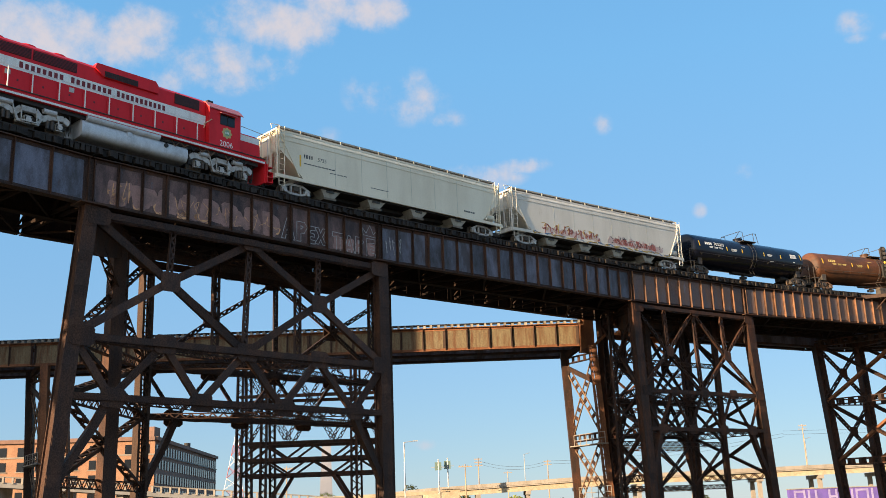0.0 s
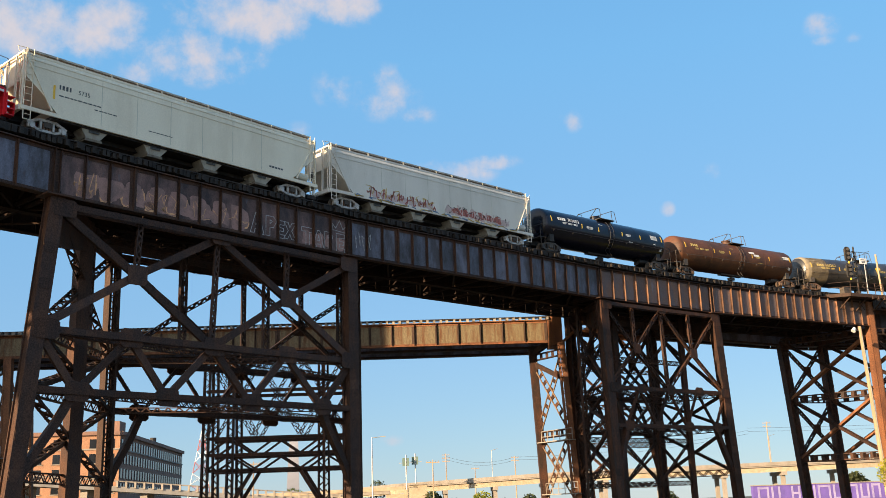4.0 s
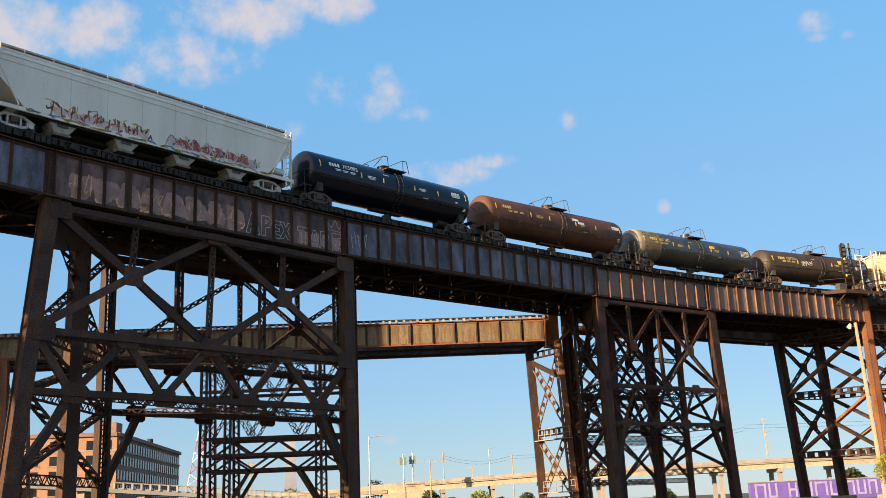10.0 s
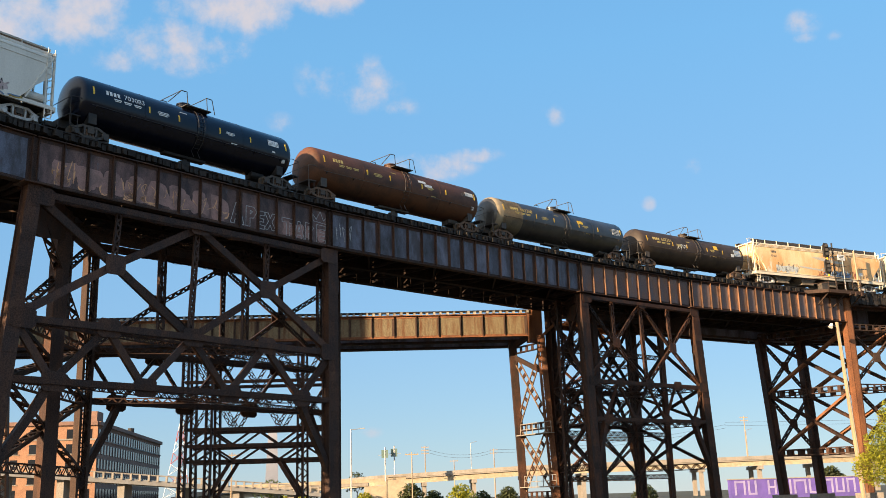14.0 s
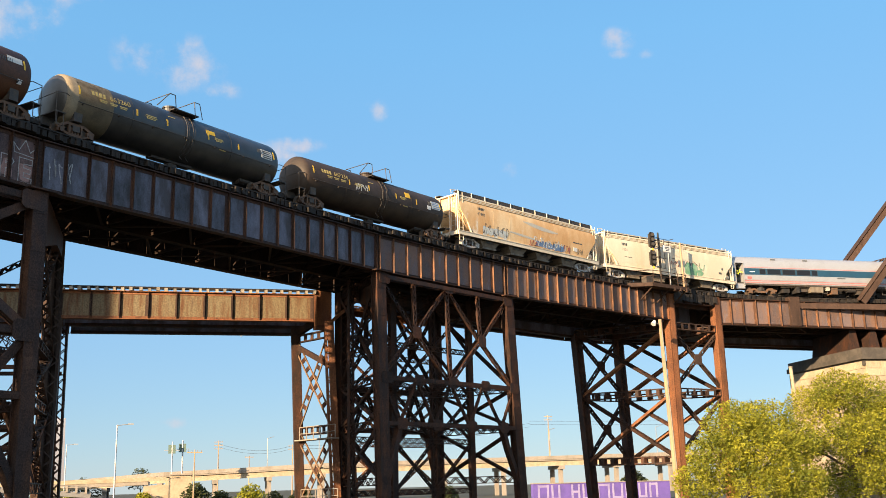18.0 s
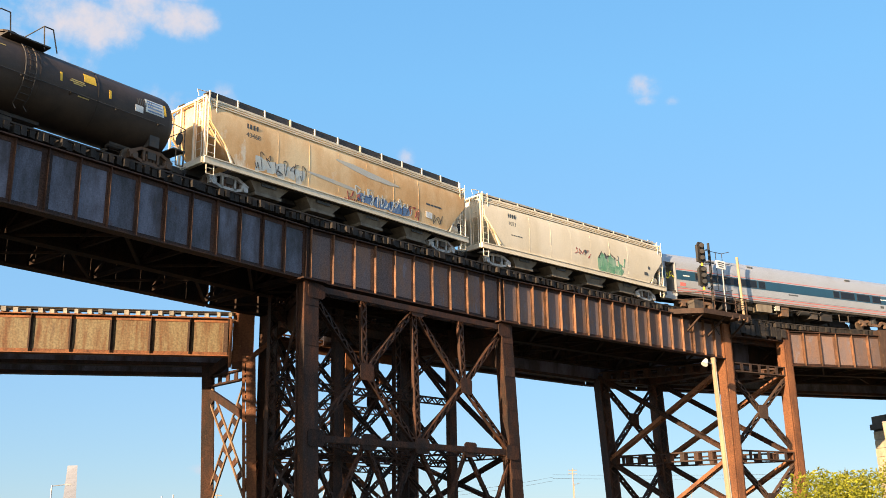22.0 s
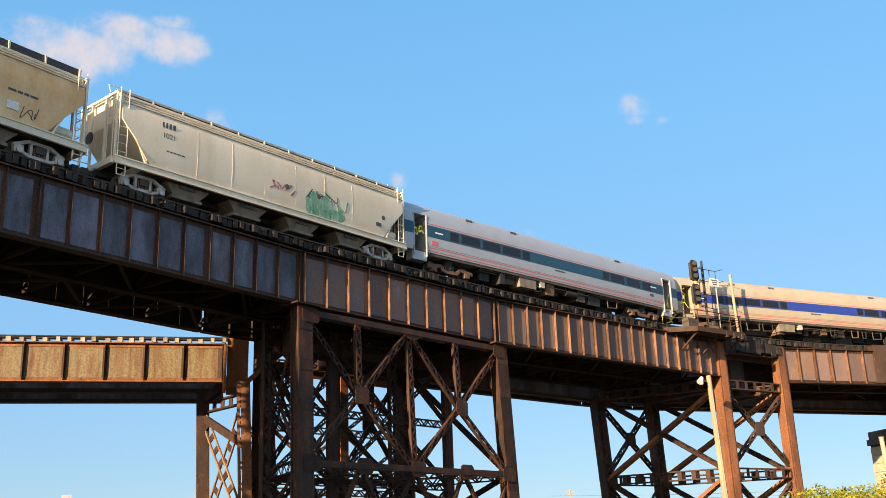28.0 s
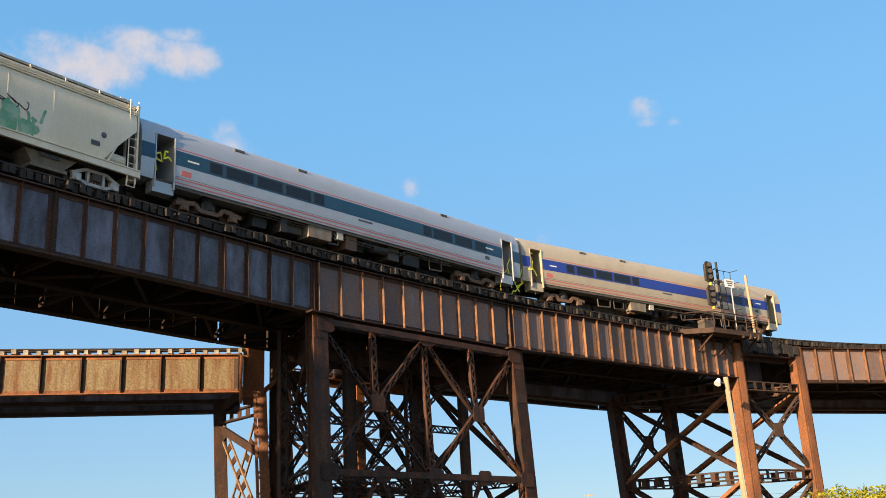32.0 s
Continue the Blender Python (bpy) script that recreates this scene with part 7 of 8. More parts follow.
def monument():
    """A curved three-sided stainless leg rising from the ground far off."""
    m = Shape()
    rings = []
    for k in range(13):
        z = GROUND + 66 * k / 12
        f = (z - GROUND) / 190
        cx = -110.8 + 2 * f
        w = 6.6 - 7.5 * f
        rings.append([(cx - w, 905, z), (cx + w, 903, z), (cx + 0.3 * w, 905 + w * 1.7, z)])
    m.loft(rings)
    solid("monument_leg", m, M_MONU, "tall tapering stainless steel monument leg far off", "monument")


monument()


def mast():
    m = thing("radio_mast", (-108, 500, GROUND), "red and white lattice radio mast", "mast")
    top = Vector((-107, 500, 44))
    feet = [Vector((-115, 495, GROUND)), Vector((-101, 495, GROUND)), Vector((-108, 507, GROUND))]
    n = 8
    for k in range(n):
        t0, t1 = k / n, (k + 1) / n
        mm = M_MASTR if k % 2 == 0 else M_WHITE
        for i in range(3):
            a, b = feet[i], feet[(i + 1) % 3]
            A0_, A1_ = a.lerp(top, t0 * 0.93), a.lerp(top, t1 * 0.93)
            B0_, B1_ = b.lerp(top, t0 * 0.93), b.lerp(top, t1 * 0.93)
            part("mast_leg", Shape().rod(A0_, A1_, 0.2, 6), mm, m)
            part("mast_brace", Shape().rod(A0_, B1_, 0.1, 4), mm, m)
            part("mast_brace", Shape().rod(B0_, A1_, 0.1, 4), mm, m)


mast()


def painted_wall():
    w = thing("painted_wall", (78, 171, GROUND), "long purple wall with pale block letters", "wall", "walls")
    part("wall", Shape().box(58.7, 84, 170.3, 171.5, GROUND, 0.7), M_PURPLE, w)
    part("coping", Shape().box(58.6, 84.1, 170.2, 171.6, 0.7, 0.85), M_CONC, w)
    rnd = random.Random(9)
    x = 59.5
    while x < 81.5:
        k = rnd.choice((1.6, 2.0, 2.3))
        s = Shape()
        s.box(x, x + 0.36, 170.24, 170.29, -2.0, 0.5)
        s.box(x + k - 0.36, x + k, 170.24, 170.29, -2.0, 0.5)
        z = rnd.choice((-2.0, -0.9, 0.1))
        s.box(x + 0.36, x + k - 0.36, 170.245, 170.29, z, z + 0.36)
        part("block_letter", s, M_LILAC, w)
        x += k + (0.45 if rnd.random() < 0.8 else 2.0)


painted_wall()


def unseen_shade_block():
    """A tall plain block out of view, added so that its shadow lies across the girders behind."""
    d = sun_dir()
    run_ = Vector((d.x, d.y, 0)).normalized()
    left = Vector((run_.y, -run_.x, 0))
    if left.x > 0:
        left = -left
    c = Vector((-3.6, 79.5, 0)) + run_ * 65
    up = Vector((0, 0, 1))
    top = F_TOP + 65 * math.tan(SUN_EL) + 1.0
    # added shadow caster, set out along the sun's direction
    b = thing("shade_block", (c.x, c.y, GROUND), "tall plain brown brick block out of view, added to shade the girders", "building", "far buildings")
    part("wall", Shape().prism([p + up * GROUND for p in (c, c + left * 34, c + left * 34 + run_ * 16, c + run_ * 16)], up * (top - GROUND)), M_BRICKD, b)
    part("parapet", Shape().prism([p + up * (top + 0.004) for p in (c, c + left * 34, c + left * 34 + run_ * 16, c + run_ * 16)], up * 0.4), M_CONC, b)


unseen_shade_block()


def leaf_cloud(lobes, count, size, seed, flat=0.75, drop=0.0):
    """Small leaf blades scattered through and round overlapping lobes."""
    rnd = random.Random(seed)
    s = Shape()
    w = [l[3] ** 2 for l in lobes]
    for i in range(count):
        cx, cy, cz, r = rnd.choices(lobes, w)[0]
        d = Vector((rnd.gauss(0, 1), rnd.gauss(0, 1), rnd.gauss(0, 1))).normalized()
        rr = r * (rnd.random() ** 0.33) * (1 + 0.16 * noise.noise(Vector((cx, cy, cz)) + d * 2.4))
        p = Vector((cx, cy, cz)) + Vector((d.x * rr, d.y * rr, d.z * rr * flat))
        if noise.noise(p * 0.9) < -0.34:
            continue
        u = Vector((rnd.gauss(0, 1), rnd.gauss(0, 1), rnd.gauss(0, 0.7))).normalized()
        v = u.orthogonal().normalized()
        v = (v * math.cos(rnd.random() * 6.28) + u.cross(v) * math.sin(rnd.random() * 6.28)).normalized()
        L = size * rnd.uniform(0.6, 1.35)
        a, b = u * L, v * L * 0.38
        s.hull([p - a, p + b, p + a, p - b], [(0, 1, 2, 3)])
    return s


def leaf_mat(name, base, alt):
    m = mat(name, base, alt, 0.5, 0.5, 0.6, 0, 0.0)
    nt = m.node_tree
    b = nt.nodes["Principled BSDF"]
    geo = nt.nodes.new("ShaderNodeNewGeometry")
    hs = nt.nodes.new("ShaderNodeHueSaturation")
    rg = nt.nodes.new("ShaderNodeMapRange")
    rg.inputs["To Min"].default_value, rg.inputs["To Max"].default_value = 0.55, 1.5
    nt.links.new(geo.outputs["Random Per Island"], rg.inputs["Value"])
    nt.links.new(rg.outputs[0], hs.inputs["Value"])
    nt.links.new(b.inputs["Base Color"].links[0].from_socket, hs.inputs["Color"])
    nt.links.new(hs.outputs[0], b.inputs["Base Color"])
    tr = nt.nodes.new("ShaderNodeBsdfTranslucent")
    mx = nt.nodes.new("ShaderNodeMixShader")
    mx.inputs[0].default_value = 0.45
    nt.links.new(hs.outputs[0], tr.inputs["Color"])
    nt.links.new(b.outputs[0], mx.inputs[1])
    nt.links.new(tr.outputs[0], mx.inputs[2])
    nt.links.new(mx.outputs[0], nt.nodes["Material Output"].inputs["Surface"])
    return m


M_LEAF = leaf_mat("yellow_green_leaves", (0.36, 0.34, 0.03), (0.13, 0.16, 0.02))
M_LEAFD = leaf_mat("dull_green_leaves", (0.065, 0.075, 0.025), (0.045, 0.058, 0.02))
M_BARK = mat("grey_brown_bark", (0.10, 0.075, 0.055), (0.07, 0.05, 0.04), 3, 0.5, 0.9, 0, 0.5, 4)


def tree(base, lobes, count, size, seed, m, label, trunk=0.22):
    t = thing("tree", base, label, "tree", "trees")
    b = Vector(base)
    rnd = random.Random(seed)
    mid = Vector((sum(l[0] for l in lobes) / len(lobes), sum(l[1] for l in lobes) / len(lobes), sum(l[2] for l in lobes) / len(lobes)))
    fork = b.lerp(mid, 0.55)
    part("trunk", Shape().rod(b, fork, trunk, 10, trunk * 0.7), M_BARK, t)
    for l in lobes:
        c = Vector(l[:3])
        k = fork.lerp(c, 0.5) + Vector((rnd.uniform(-0.3, 0.3), rnd.uniform(-0.3, 0.3), 0.2)) * l[3] * 0.3
        limb = part("limb", Shape().rod(fork, k, trunk * 0.55, 8, trunk * 0.35).rod(k, c, trunk * 0.35, 8, trunk * 0.12), M_BARK, t)
        for j in range(3):
            e = c + Vector((rnd.gauss(0, 1), rnd.gauss(0, 1), rnd.gauss(0.4, 0.7))).normalized() * l[3] * 0.85
            part("twig", Shape().rod(k.lerp(c, 0.6), e, trunk * 0.15, 5, 0.01), M_BARK, limb)
    tagged(part("crown", leaf_cloud(lobes, count, size, seed), m, t), "small leaves with gaps between them", kind="stuff")
    return t


# ---- trees and shrubs by the viaduct ----
tree((46.0, 78.3, GROUND), [(43.7, 77.9, 2.6, 2.6), (46.0, 78.7, 5.0, 2.9), (48.8, 79.0, 5.3, 2.7), (47.5, 77.0, 2.9, 3.0), (50.7, 78.4, 3.7, 2.6), (42.3, 78.4, 0.6, 2.2), (46.5, 76.9, 0.1, 2.6), (50.0, 76.9, 0.5, 2.6)], 42000, 0.135, 21, M_LEAF, "bushy yellow-green tree lit by low sun", 0.25)
tree((63.0, 87.3, GROUND), [(59.0, 87.1, 7.4, 2.5), (61.6, 87.2, 8.8, 2.6), (64.8, 87.7, 8.1, 3.0), (60.3, 86.0, 4.5, 2.8), (64.0, 86.2, 4.3, 3.2), (67.9, 87.5, 5.9, 3.2), (57.3, 86.4, 3.6, 2.2), (61.5, 86.4, 0.7, 3), (66.5, 86.4, 1.0, 3.2), (57.0, 85.9, 0.0, 2.4)], 48000, 0.135, 22, M_LEAF, "taller yellow-green tree beside the stone pier", 0.3)
for i, (x, y, z, r) in enumerate(((-26, 240, -0.5, 3.6), (2.6, 236, 0.7, 2.8), (8, 242, -1.0, 2.6), (14.5, 236, -0.1, 3.2), (20, 240, -1.4, 2.4), (26, 238, -0.6, 2.6), (-42, 330, 2.8, 5), (-30, 330, 2.3, 4.5), (-14, 332, 5.3, 4), (-9, 246, -0.8, 2.4), (60, 240, -1.2, 3), (84, 186, 1.1, 2.4))):
    tree((x, y, GROUND), [(x - r * 0.4, y, z - r * 0.3, r * 0.75), (x + r * 0.45, y, z - r * 0.2, r * 0.7), (x, y - r * 0.2, z + r * 0.25, r * 0.7)], 1100, 0.42, 50 + i, M_LEAFD if i % 3 else M_LEAF, "small roadside tree with thin autumn leaves", 0.2)

# ---- stone pier, truss end beyond ----
def stone_pier():
    p = thing("stone_pier", on(75, -1, GROUND), "tall buff limestone bridge pier with a dark corbelled cap", "pier")
    rnd = random.Random(4)
    s0, s1, off0, off1 = 78.7, 86.7, 4.0, -9.5
    t = along(75)
    part("core", Shape().prism([on(s0 + 0.35, off0 - 0.3, GROUND), on(s1 - 0.3, off0 - 0.3, GROUND), on(s1 - 0.3, off1, GROUND), on(s0 + 0.35, off1, GROUND)], (0, 0, 12.3 - GROUND)), M_STONE, p)
    z, row = GROUND, 0
    while z < 11.6:
        h = 0.74
        s = s0
        while s < s1 - 0.2:
            w = min(rnd.uniform(1.1, 1.8), s1 - s)
            c = on(s + w / 2, off0 + rnd.uniform(-0.03, 0.05), z + h / 2)
            part("stone", Shape().block(c, along(75) * (w / 2 - 0.02), towards(75) * 0.3, Vector((0, 0, h / 2 - 0.015))), M_STONE, p)
            s += w
        o = off0
        while o > off1 + 0.2:
            w = min(rnd.uniform(1.1, 1.8), o - off1)
            c = on(s0 + rnd.uniform(-0.04, 0.03), o - w / 2, z + h / 2)
            part("stone", Shape().block(c, along(75) * 0.3, towards(75) * (w / 2 - 0.02), Vector((0, 0, h / 2 - 0.015))), M_STONE, p)
            o -= w
        z += h
    for k, (e, z0, z1) in enumerate(((0.25, 11.7, 12.3), (0.6, 12.3, 12.8), (0.35, 12.8, 13.5))):
        part("cap_course", Shape().prism([on(s0 - e, off0 + e, z0), on(s1 + e, off0 + e, z0), on(s1 + e, off1, z0), on(s0 - e, off1, z0)], (0, 0, z1 - z0)), M_DARKSTONE, p)
    for s in (79.6, 82.0, 84.4):
        part("bearing", Shape().prism([on(s - 0.7, 1.4, 13.5), on(s + 0.7, 1.4, 13.5), on(s + 0.35, 1.4, GIRDER_LOW - 0.02), on(s - 0.35, 1.4, GIRDER_LOW - 0.02)], towards(75) * -6.5), M_STEEL, p)


stone_pier()


def truss_end():
    tr = thing("truss_bridge_end", on(76, 0, TIE_TOP), "brown riveted end posts of a through truss", "truss bridge")
    for off in (2.1, -8.2):
        a, b = on(80.5, off, GIRDER_TOP), on(100, off, 40)
        part("end_post", Shape().laced(a, b, 0.9, towards(88), t=0.12), M_RUSTD, tr)
        part("cover_plate", Shape().beam(a + Vector((-0.3, 0, 0.3)), b + Vector((-0.3, 0, 0.3)), 0.95, 0.05), M_RUSTD, tr)
        part("brace", Shape().laced(on(85.5, off, 24.0), on(102, off, 28.5), 0.5, (0, 0, 1), t=0.1), M_RUSTD, tr)
        part("top_chord", Shape().laced(b, on(132, off, 40), 0.9, towards(100), t=0.12), M_RUSTD, tr)
        part("bottom_chord", Shape().laced(on(72, off, 18.0), on(132, off, 18.0), 0.9, towards(100), t=0.12), M_RUSTD, tr)
        for s in (105.5, 122, 139):
            part("hanger", Shape().laced(on(s, off, 18.2), on(s, off, 40), 0.5, along(100), t=0.1), M_RUSTD, tr)
    part("portal_strut", Shape().laced(on(96.5, 2.1, 38.8), on(96.5, -8.2, 38.8), 1.2, (0, 0, 1), t=0.1), M_RUSTD, tr)
    part("shoe", Shape().box(*[v for k in range(2) for v in (on(72, 2.1, 0)[k] - 0.6, on(72, 2.1, 0)[k] + 0.6)], 15.9, 18.9), M_RUSTD, tr)


truss_end()


# ---- poles before the bent ----
def timber_pole():
    b = on(52.9, 3.2, GROUND)
    tpt = on(52.1, 3.2, 15.35)
    p = thing("timber_pole", b, "pale weathered timber pole with a floodlight on top", "pole")
    part("shaft", Shape().rod(b, tpt, 0.24, 12, 0.17), M_POLE, p)
    part("bracket", Shape().rod(tpt - Vector((0, 0, 0.5)), tpt - along(50) * 0.7 - Vector((0, 0, 0.35)), 0.035, 6), M_GALV, p)
    lamp = Shape()
    c = tpt - along(50) * 0.85 - Vector((0, 0, 0.3))
    lamp.rod(c - along(50) * 0.15 - Vector((0, 0, 0.25)), c + along(50) * 0.1 + Vector((0, 0, 0.1)), 0.24, 14, 0.12)
    part("floodlight", lamp, M_WHITE, p, "white floodlight housing")
    part("conduit", Shape().rod(b + towards(50) * 0.24, tpt + towards(50) * 0.17 - Vector((0, 0, 1)), 0.03, 6), M_GALV, p)
    b2 = on(70.9, 3.4, GROUND)
    p2 = thing("concrete_post", b2, "slender pale utility post beside the pier", "pole")
    part("shaft", Shape().rod(b2, on(69.9, 3.4, 11.5), 0.22, 10, 0.17), M_STONE, p2)
    part("cap", Shape().rod(on(69.9, 3.4, 11.48), on(69.9, 3.4, 11.6), 0.2, 10), M_CONC, p2)
    w = [b2.lerp(on(69.9, 3.4, 11.5), 0.82), on(74, 4.5, 6.6), on(82, 6, 4.8)]
    solid("guy_wire", Shape().path(w, 0.02, 5), M_BLACK, "thin dark wire running from the post", "cable")


timber_pole()


# ---- signal on its bracket platform ----
def signal():
    sg = thing("railway_signal", on(52.7, 2.6, TIE_TOP - 0.4), "two-headed railway signal on a rusty bracket platform", "railway signal")
    z = 18.55
    t, f = along(52), towards(52)
    part("platform", Shape().prism([on(49.6, 1.9, z), on(56.3, 1.9, z), on(56.3, 3.5, z + 0.0), on(51.3, 3.5, z)], (0, 0, 0.1)), M_RUSTD, sg)
    part("platform_edge", Shape().beam(on(51.1, 3.5, z), on(56.4, 3.5, z), 0.06, 0.35), M_RUSTD, sg)
    part("platform_edge", Shape().beam(on(49.4, 1.9, z), on(51.2, 3.5, z), 0.06, 0.35), M_RUSTD, sg)
    for s in (50.6, 53.0, 55.4):
        part("bracket", Shape().beam(on(s + 0.7, 3.4, z - 0.1), on(s + 0.7, 1.6, z - 1.3), 0.1, 0.12), M_RUSTD, sg)
    part("mast", Shape().rod(on(53.1, 2.9, z), on(53.1, 2.9, z + 5.3), 0.085, 10), M_BLACK, sg)
    for zz in (23.0, 21.25):
        c = on(52.2, 2.9, zz)
        hd = part("signal_head", Shape().prism([c + t * x + Vector((0, 0, y)) - f * 0.08 for x, y in ((-0.38, -0.55), (-0.22, -0.78), (0.22, -0.78), (0.38, -0.55), (0.38, 0.55), (0.22, 0.78), (-0.22, 0.78), (-0.38, 0.55))], f * 0.1), M_BLACK, sg, "black signal backing plate")
        for k in (-0.45, 0, 0.45):
            lens = c + Vector((0, 0, k)) + f * 0.02
            part("hood", Shape().rod(lens, lens - t * 0.25 + f * 0.3, 0.17, 12, 0.17), M_BLACK, hd)
        part("housing", Shape().block(c - f * 0.2, t * 0.2, f * 0.12, Vector((0, 0, 0.62))), M_BLACK, hd)
        part("head_bracket", Shape().rod(c - Vector((0, 0, 0.85)), on(53.1, 2.9, zz - 0.7), 0.05, 6), M_GALV, hd)
        part("lamp_base", Shape().rod(c - Vector((0, 0, 1.0)), c - Vector((0, 0, 0.78)), 0.09, 8), M_YELLOW, hd)
    part("sign", Shape().block(on(54.2, 3.0, 22.35), t * 0.5, f * 0.02, Vector((0, 0, 0.3))), M_WHITE, sg, "small white notice board")
    for k in range(3):
        part("sign_text", Shape().block(on(54.2, 3.03, 22.5 - 0.15 * k), t * (0.35 - 0.06 * k), f * 0.006, Vector((0, 0, 0.035))), M_MARKD, sg)
    part("sign_post", Shape().rod(on(54.4, 2.95, z), on(54.4, 2.95, 22.2), 0.05, 8), M_GALV, sg)
    part("tall_post", Shape().rod(on(56.7, 2.7, z), on(56.5, 2.7, 23.3), 0.1, 10), M_POLE, sg, "pale tan post")
    # ladder cage
    for s in (52.7, 53.3, 53.9, 54.6):
        part("cage_bar", Shape().rod(on(s + 0.7, 2.3, 20.6), on(s + 0.7, 2.3, 23.5), 0.025, 6), M_BLACK, sg)
    for zz in (20.6, 21.6, 22.6, 23.5):
        part("cage_hoop", Shape().path([on(53.2, 2.9, zz), on(53.4, 2.3, zz), on(55.3, 2.3, zz), on(55.4, 2.9, zz)], 0.025, 6), M_BLACK, sg)
    for zz in (19.4, 19.9):
        part("guard_rail", Shape().path([on(49.7, 2.0, zz), on(51.3, 3.45, zz), on(56.2, 3.45, zz), on(56.3, 2.2, zz)], 0.03, 6), M_RUSTD, sg)
    for s in (50.6, 51.8, 53.0, 54.2, 55.4):
        part("rail_post", Shape().rod(on(s + 0.7, 3.45, z), on(s + 0.7, 3.45, 19.95), 0.035, 6), M_RUSTD, sg)
    part("relay_case", Shape().block(on(51.6, 2.5, z + 0.5), t * 0.5, f * 0.3, Vector((0, 0, 0.4))), M_CASTDARK, sg)
    for s in (53.6, 54.4, 55.3):
        part("edge_block", Shape().block(on(s + 0.7, 3.5, z - 0.15), t * 0.09, f * 0.1, Vector((0, 0, 0.17))), M_RUSTD, sg)
    # hanging cable
    solid("hanging_cable", Shape().path([on(54, 1.95, 18.6), on(54.2, 2.0, 17.9), on(54.6, 2.0, 17.4)], 0.04, 6), M_BLACK, "frayed dark cable hanging below the platform", "cable")


signal()

# ragged tarpaper and tie ends between the bent's columns
rg = thing("tie_end_boards", on(59, 1.9, 18.0), "ragged dark boards hanging at the deck edge", "boards")
_r = random.Random(8)
for i in range(11):
    s = C0 + 0.5 + 0.56 * i
    part("board", Shape().block(on(s, 1.85, 18.2 - _r.uniform(0, 0.1)), along(57) * 0.25, towards(57) * 0.03, Vector((0, 0, _r.uniform(0.3, 0.55)))), M_TIE, rg)


# ---- paint on the girders ----
M_G_MAUVE = mat("faded_mauve_paint", (0.33, 0.185, 0.155), (0.20, 0.125, 0.11), 1.5, 0.5, 0.7, 0, 0.1, 1, 20, (0.2, 0.12, 0.085), 0.62)
M_G_PEACH = mat("faded_peach_paint", (0.72, 0.38, 0.18), (0.46, 0.25, 0.14), 3, 0.5, 0.7)


def on_web(ob, gd, s0, s1):
    """Lays flat paint, x along and z up, on a girder's web."""
    p, q = on(s0 + 0.06, 1.42), on(s1 - 0.06, 1.42)
    d, f, o = (q - p).normalized(), towards((s0 + s1) / 2), ORIGIN[gd]
    for v in ob.data.vertices:
        x, y, z = v.co
        k = p + d * x + f * (0.017 - y)
        v.co = (k.x - o.x, k.y - o.y, z - o.z)
    ob.parent = gd


def ribbon(s, pts, w, y=-0.006):
    for a, b in zip(pts, pts[1:]):
        dx, dz = b[0] - a[0], b[1] - a[1]
        n = math.hypot(dx, dz)
        ux, uz, ex, ez = -dz / n * w / 2, dx / n * w / 2, dx / n * w * 0.4, dz / n * w * 0.4
        q = [(a[0] - ux - ex, a[1] - uz - ez), (b[0] - ux + ex, b[1] - uz + ez), (b[0] + ux + ex, b[1] + uz + ez), (a[0] + ux - ex, a[1] + uz - ez)]
        s.hull([(x, y, z) for x, z in q] + [(x, -0.001, z) for x, z in q], [(0, 1, 2, 3), (4, 7, 6, 5), (0, 4, 5, 1), (1, 5, 6, 2), (2, 6, 7, 3), (3, 7, 4, 0)])


def stroke(gd, s0, s1, pts, material, w):
    s = Shape()
    ribbon(s, pts, w, -0.012)
    on_web(part("graffiti", s, material, None), gd, s0, s1)


def tag(gd, s0, s1, kind, material, x0, x1, z0, z1, seed, n, w=0.05):
    """Spray paint on a girder's web: loose lines, filled shapes or nested rings."""
    if kind == "lines":
        ob = scribble(None, "graffiti", x0, x1, z0, z1, lambda z: 0.0, material, seed, n, w)
    elif kind == "fill":
        ob = blobs(None, "graffiti_fill", x0, x1, z0, z1, lambda z: 0.0, material, seed, n)
    else:
        rnd, s = random.Random(seed), Shape()
        cx, cz = (x0 + x1) / 2, (z0 + z1) / 2
        for k in range(n):
            r = (k + 1) / n
            a0 = rnd.uniform(0, 6)
            ribbon(s, [(cx + r * (x1 - x0) / 2 * math.cos(a0 + i * 0.4), cz + r * (z1 - z0) / 2 * math.sin(a0 + i * 0.4)) for i in range(13)], w, -0.009)
        ob = part("graffiti", s, material, None)
    on_web(ob, gd, s0, s1)


gA, gAB = GIRDERS[A0], GIRDERS[A1]
tag(gA, A0, A1, "fill", M_G_MAUVE, 0.95, 12.6, 15.98, 17.62, 71, 8)
for k in range(5):
    x = 1.1 + 1.36 * k
    tag(gA, A0, A1, "fill", M_G_PEACH, x, x + 0.95, 15.98, 16.75 - 0.03 * k, 82 + k, 1)
    tag(gA, A0, A1, "rings", M_G_MAUVE, x + 0.1, x + 0.9, 16.05, 16.7, 92 + k, 3, 0.05)
tag(gA, A0, A1, "lines", M_G_PEACH, 1.0, 2.4, 16.2, 17.6, 73, 5, 0.05)
tag(gA, A0, A1, "lines", M_G_PEACH, 4.6, 7.4, 16.3, 17.3, 79, 6, 0.035)
tag(gA, A0, A1, "fill", M_G_PEACH, 11.4, 12.5, 16.1, 16.8, 74, 1)
tag(gA, A0, A1, "lines", M_G_PEACH, 7.6, 12.5, 16.2, 17.3, 75, 9, 0.03)
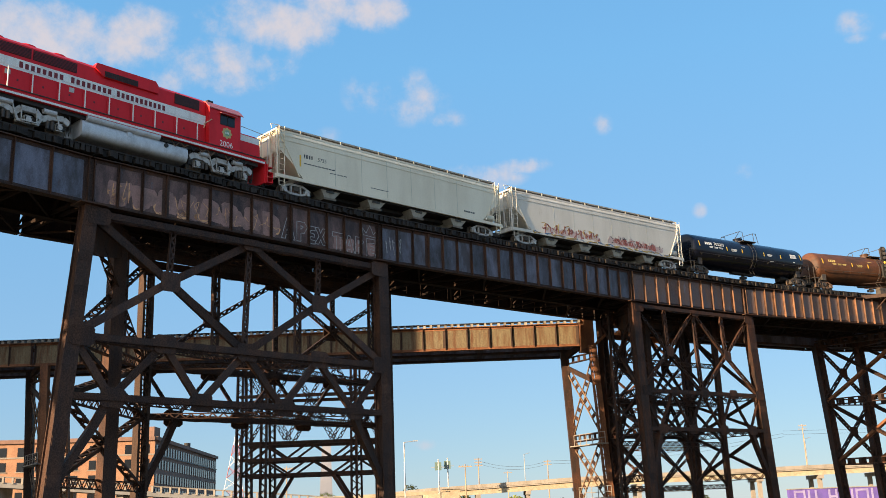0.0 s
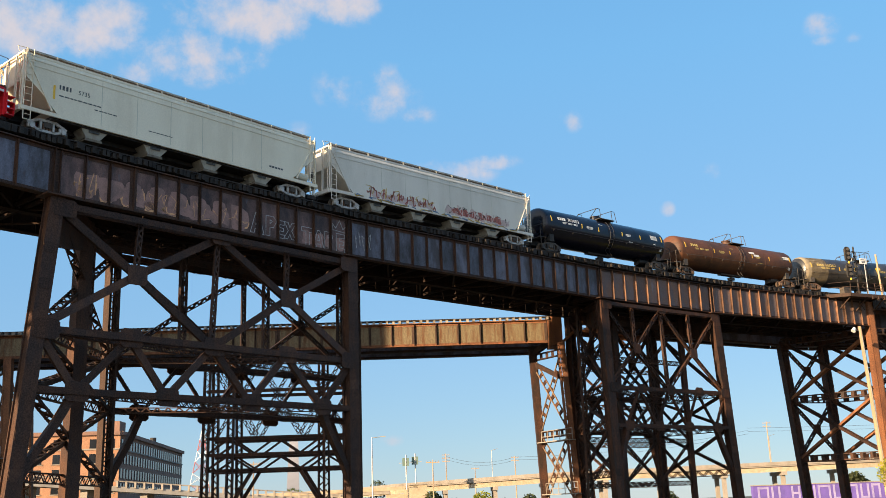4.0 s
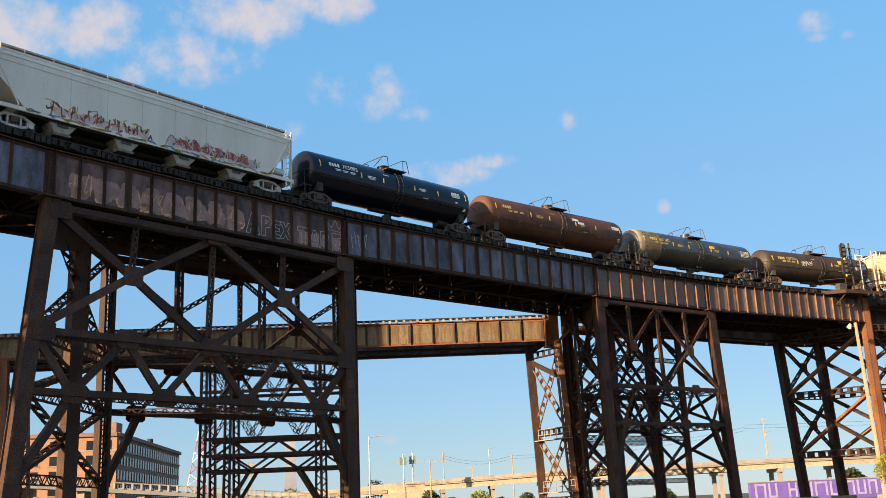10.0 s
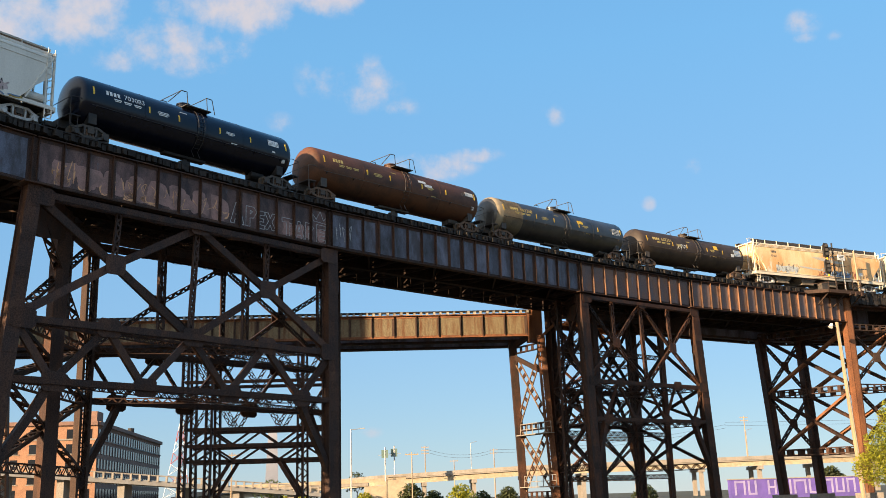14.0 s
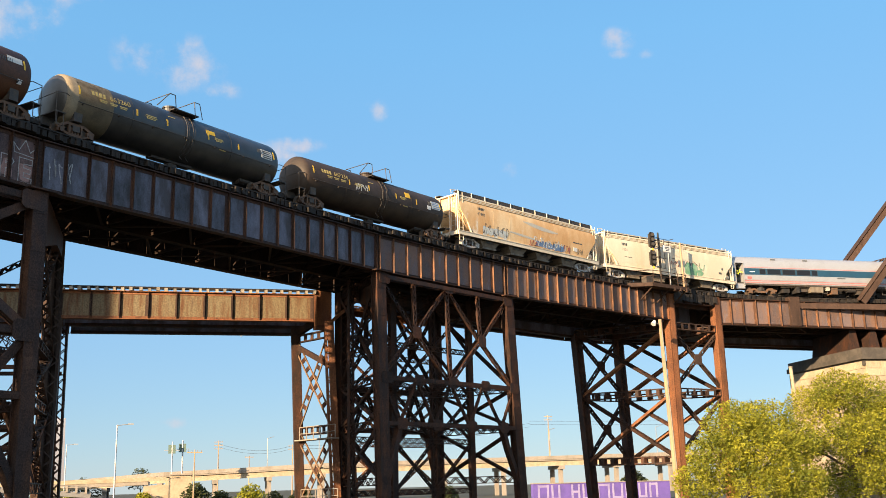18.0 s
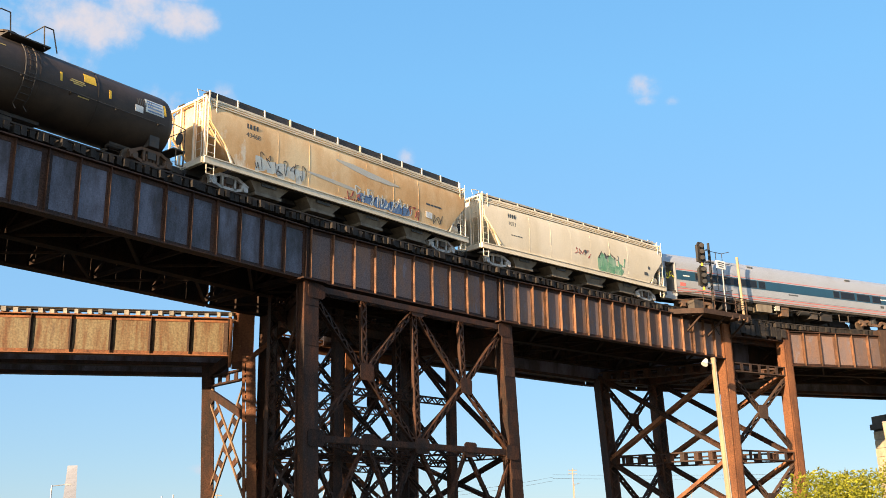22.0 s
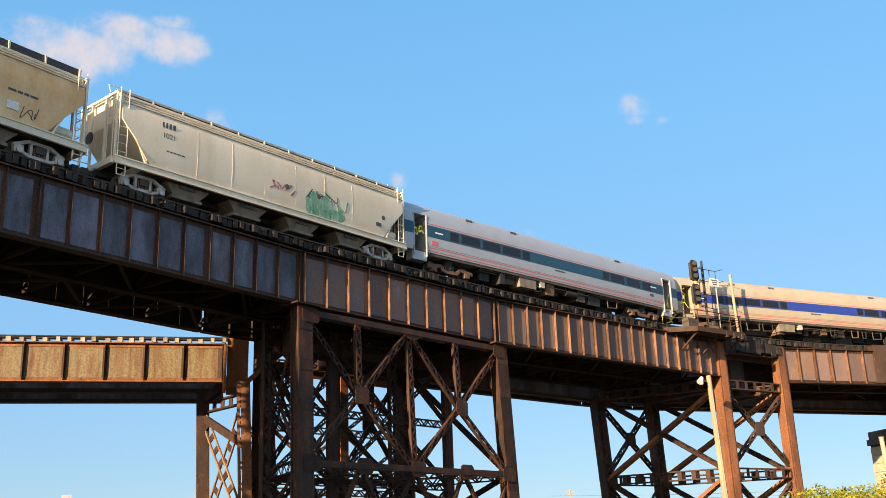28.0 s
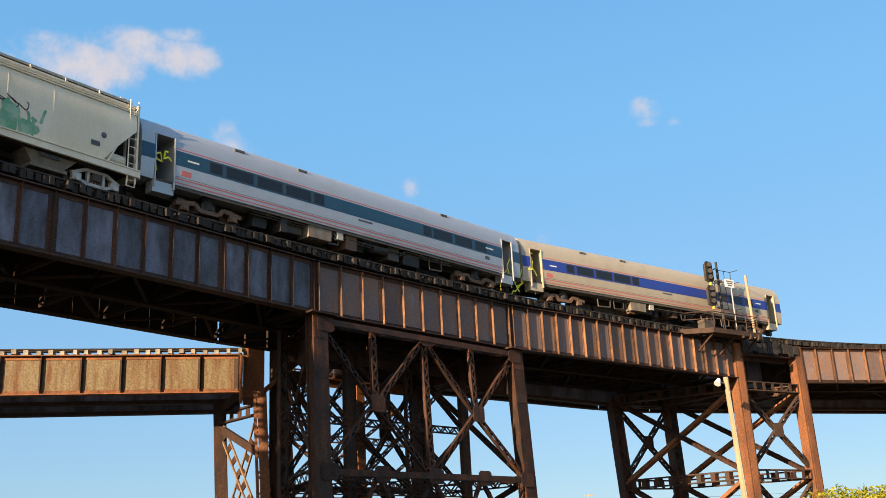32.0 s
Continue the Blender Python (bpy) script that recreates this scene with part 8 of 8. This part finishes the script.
# outlined block letters and a crown: x along the girder, z above the bottom flange
LETTERS = {
    "A": [[(0, 0), (0.38, 1), (0.62, 1), (1, 0), (0.72, 0), (0.66, 0.2), (0.34, 0.2), (0.28, 0), (0, 0)], [(0.4, 0.4), (0.5, 0.72), (0.6, 0.4), (0.4, 0.4)]],
    "P": [[(0.1, 0), (0.1, 1), (0.7, 1), (0.95, 0.78), (0.7, 0.45), (0.42, 0.42), (0.42, 0), (0.1, 0)], [(0.42, 0.8), (0.62, 0.76), (0.42, 0.62), (0.42, 0.8)]],
    "E": [[(0.1, 0), (0.1, 1), (0.9, 1), (0.9, 0.78), (0.4, 0.76), (0.4, 0.6), (0.8, 0.58), (0.8, 0.4), (0.4, 0.4), (0.4, 0.22), (0.9, 0.2), (0.9, 0), (0.1, 0)]],
    "X": [[(0, 0), (0.36, 0.5), (0.02, 1), (0.34, 1), (0.5, 0.7), (0.68, 1), (1, 1), (0.66, 0.5), (1, 0), (0.66, 0), (0.5, 0.3), (0.32, 0), (0, 0)]],
    "T": [[(0, 1), (1, 1), (1, 0.76), (0.66, 0.76), (0.66, 0), (0.36, 0), (0.36, 0.76), (0, 0.76), (0, 1)]],
}
for ch, x, w, z, h in (("A", 12.7, 1.05, 16.1, 1.35), ("P", 13.8, 1.0, 16.1, 1.3), ("E", 14.7, 0.75, 16.1, 1.15), ("X", 15.35, 0.95, 16.15, 1.1), ("T", 16.8, 1.0, 16.0, 1.2), ("A", 17.8, 0.9, 16.0, 1.15), ("P", 18.7, 0.85, 16.0, 1.2), ("E", 19.7, 0.95, 16.0, 1.25)):
    if x > 16:
        tag(gA, A0, A1, "fill", M_G_MAUVE, x + 0.1, x + w - 0.1, z, z + h * 0.85, int(x * 10), 1)
    for line in LETTERS[ch]:
        stroke(gA, A0, A1, [(x + a * w, z + b * h) for a, b in line], M_GRAF_WHITE, 0.042)
stroke(gA, A0, A1, [(19.5, 17.45), (19.4, 17.95), (19.75, 17.6), (20.1, 18.2), (20.4, 17.6), (20.75, 17.95), (20.65, 17.4), (19.5, 17.45)], M_GRAF_WHITE, 0.04)
tag(gAB, A1, B0, "lines", M_GRAF_WHITE, 0.5, 2.0, 16.3, 17.7, 79, 5, 0.05)

moon = Shape()
_c = Vector((77.3, 2000, 298))
_n = 12
moon.loft([[(_c.x + 2.7 * math.sin(math.pi * k / 8) * math.cos(2 * math.pi * i / _n), _c.y + 2.7 * math.sin(math.pi * k / 8) * math.sin(2 * math.pi * i / _n), _c.z + 2.7 * math.cos(math.pi * k / 8)) for i in range(_n)] for k in range(9)])
solid("moon", moon, M_WHITE, "small pale daytime moon low in the sky", "moon", kind="structure")

# ---- the train's run ----
RUN = (-62.878494, 0.980690, 0.383892, -2.604409, -0.967163)


def run(t):
    u = (t - 16) / 16
    return sum(c * u ** (k + 1) for k, c in enumerate(RUN))


def motions():
    for car, a, b in TRAIN:
        rows = []
        half = (b - a) * 0.34
        for i in range(33):
            m = run(i) + (a + b) / 2
            p, q = on(m - half, 0, RAIL_TOP), on(m + half, 0, RAIL_TOP)
            c = (p + q) / 2
            rows.append((float(i), pose(c.x, c.y, c.z, 0, 0, math.degrees(math.atan2(q.y - p.y, q.x - p.x)))))
        walk(car, rows)


motions()
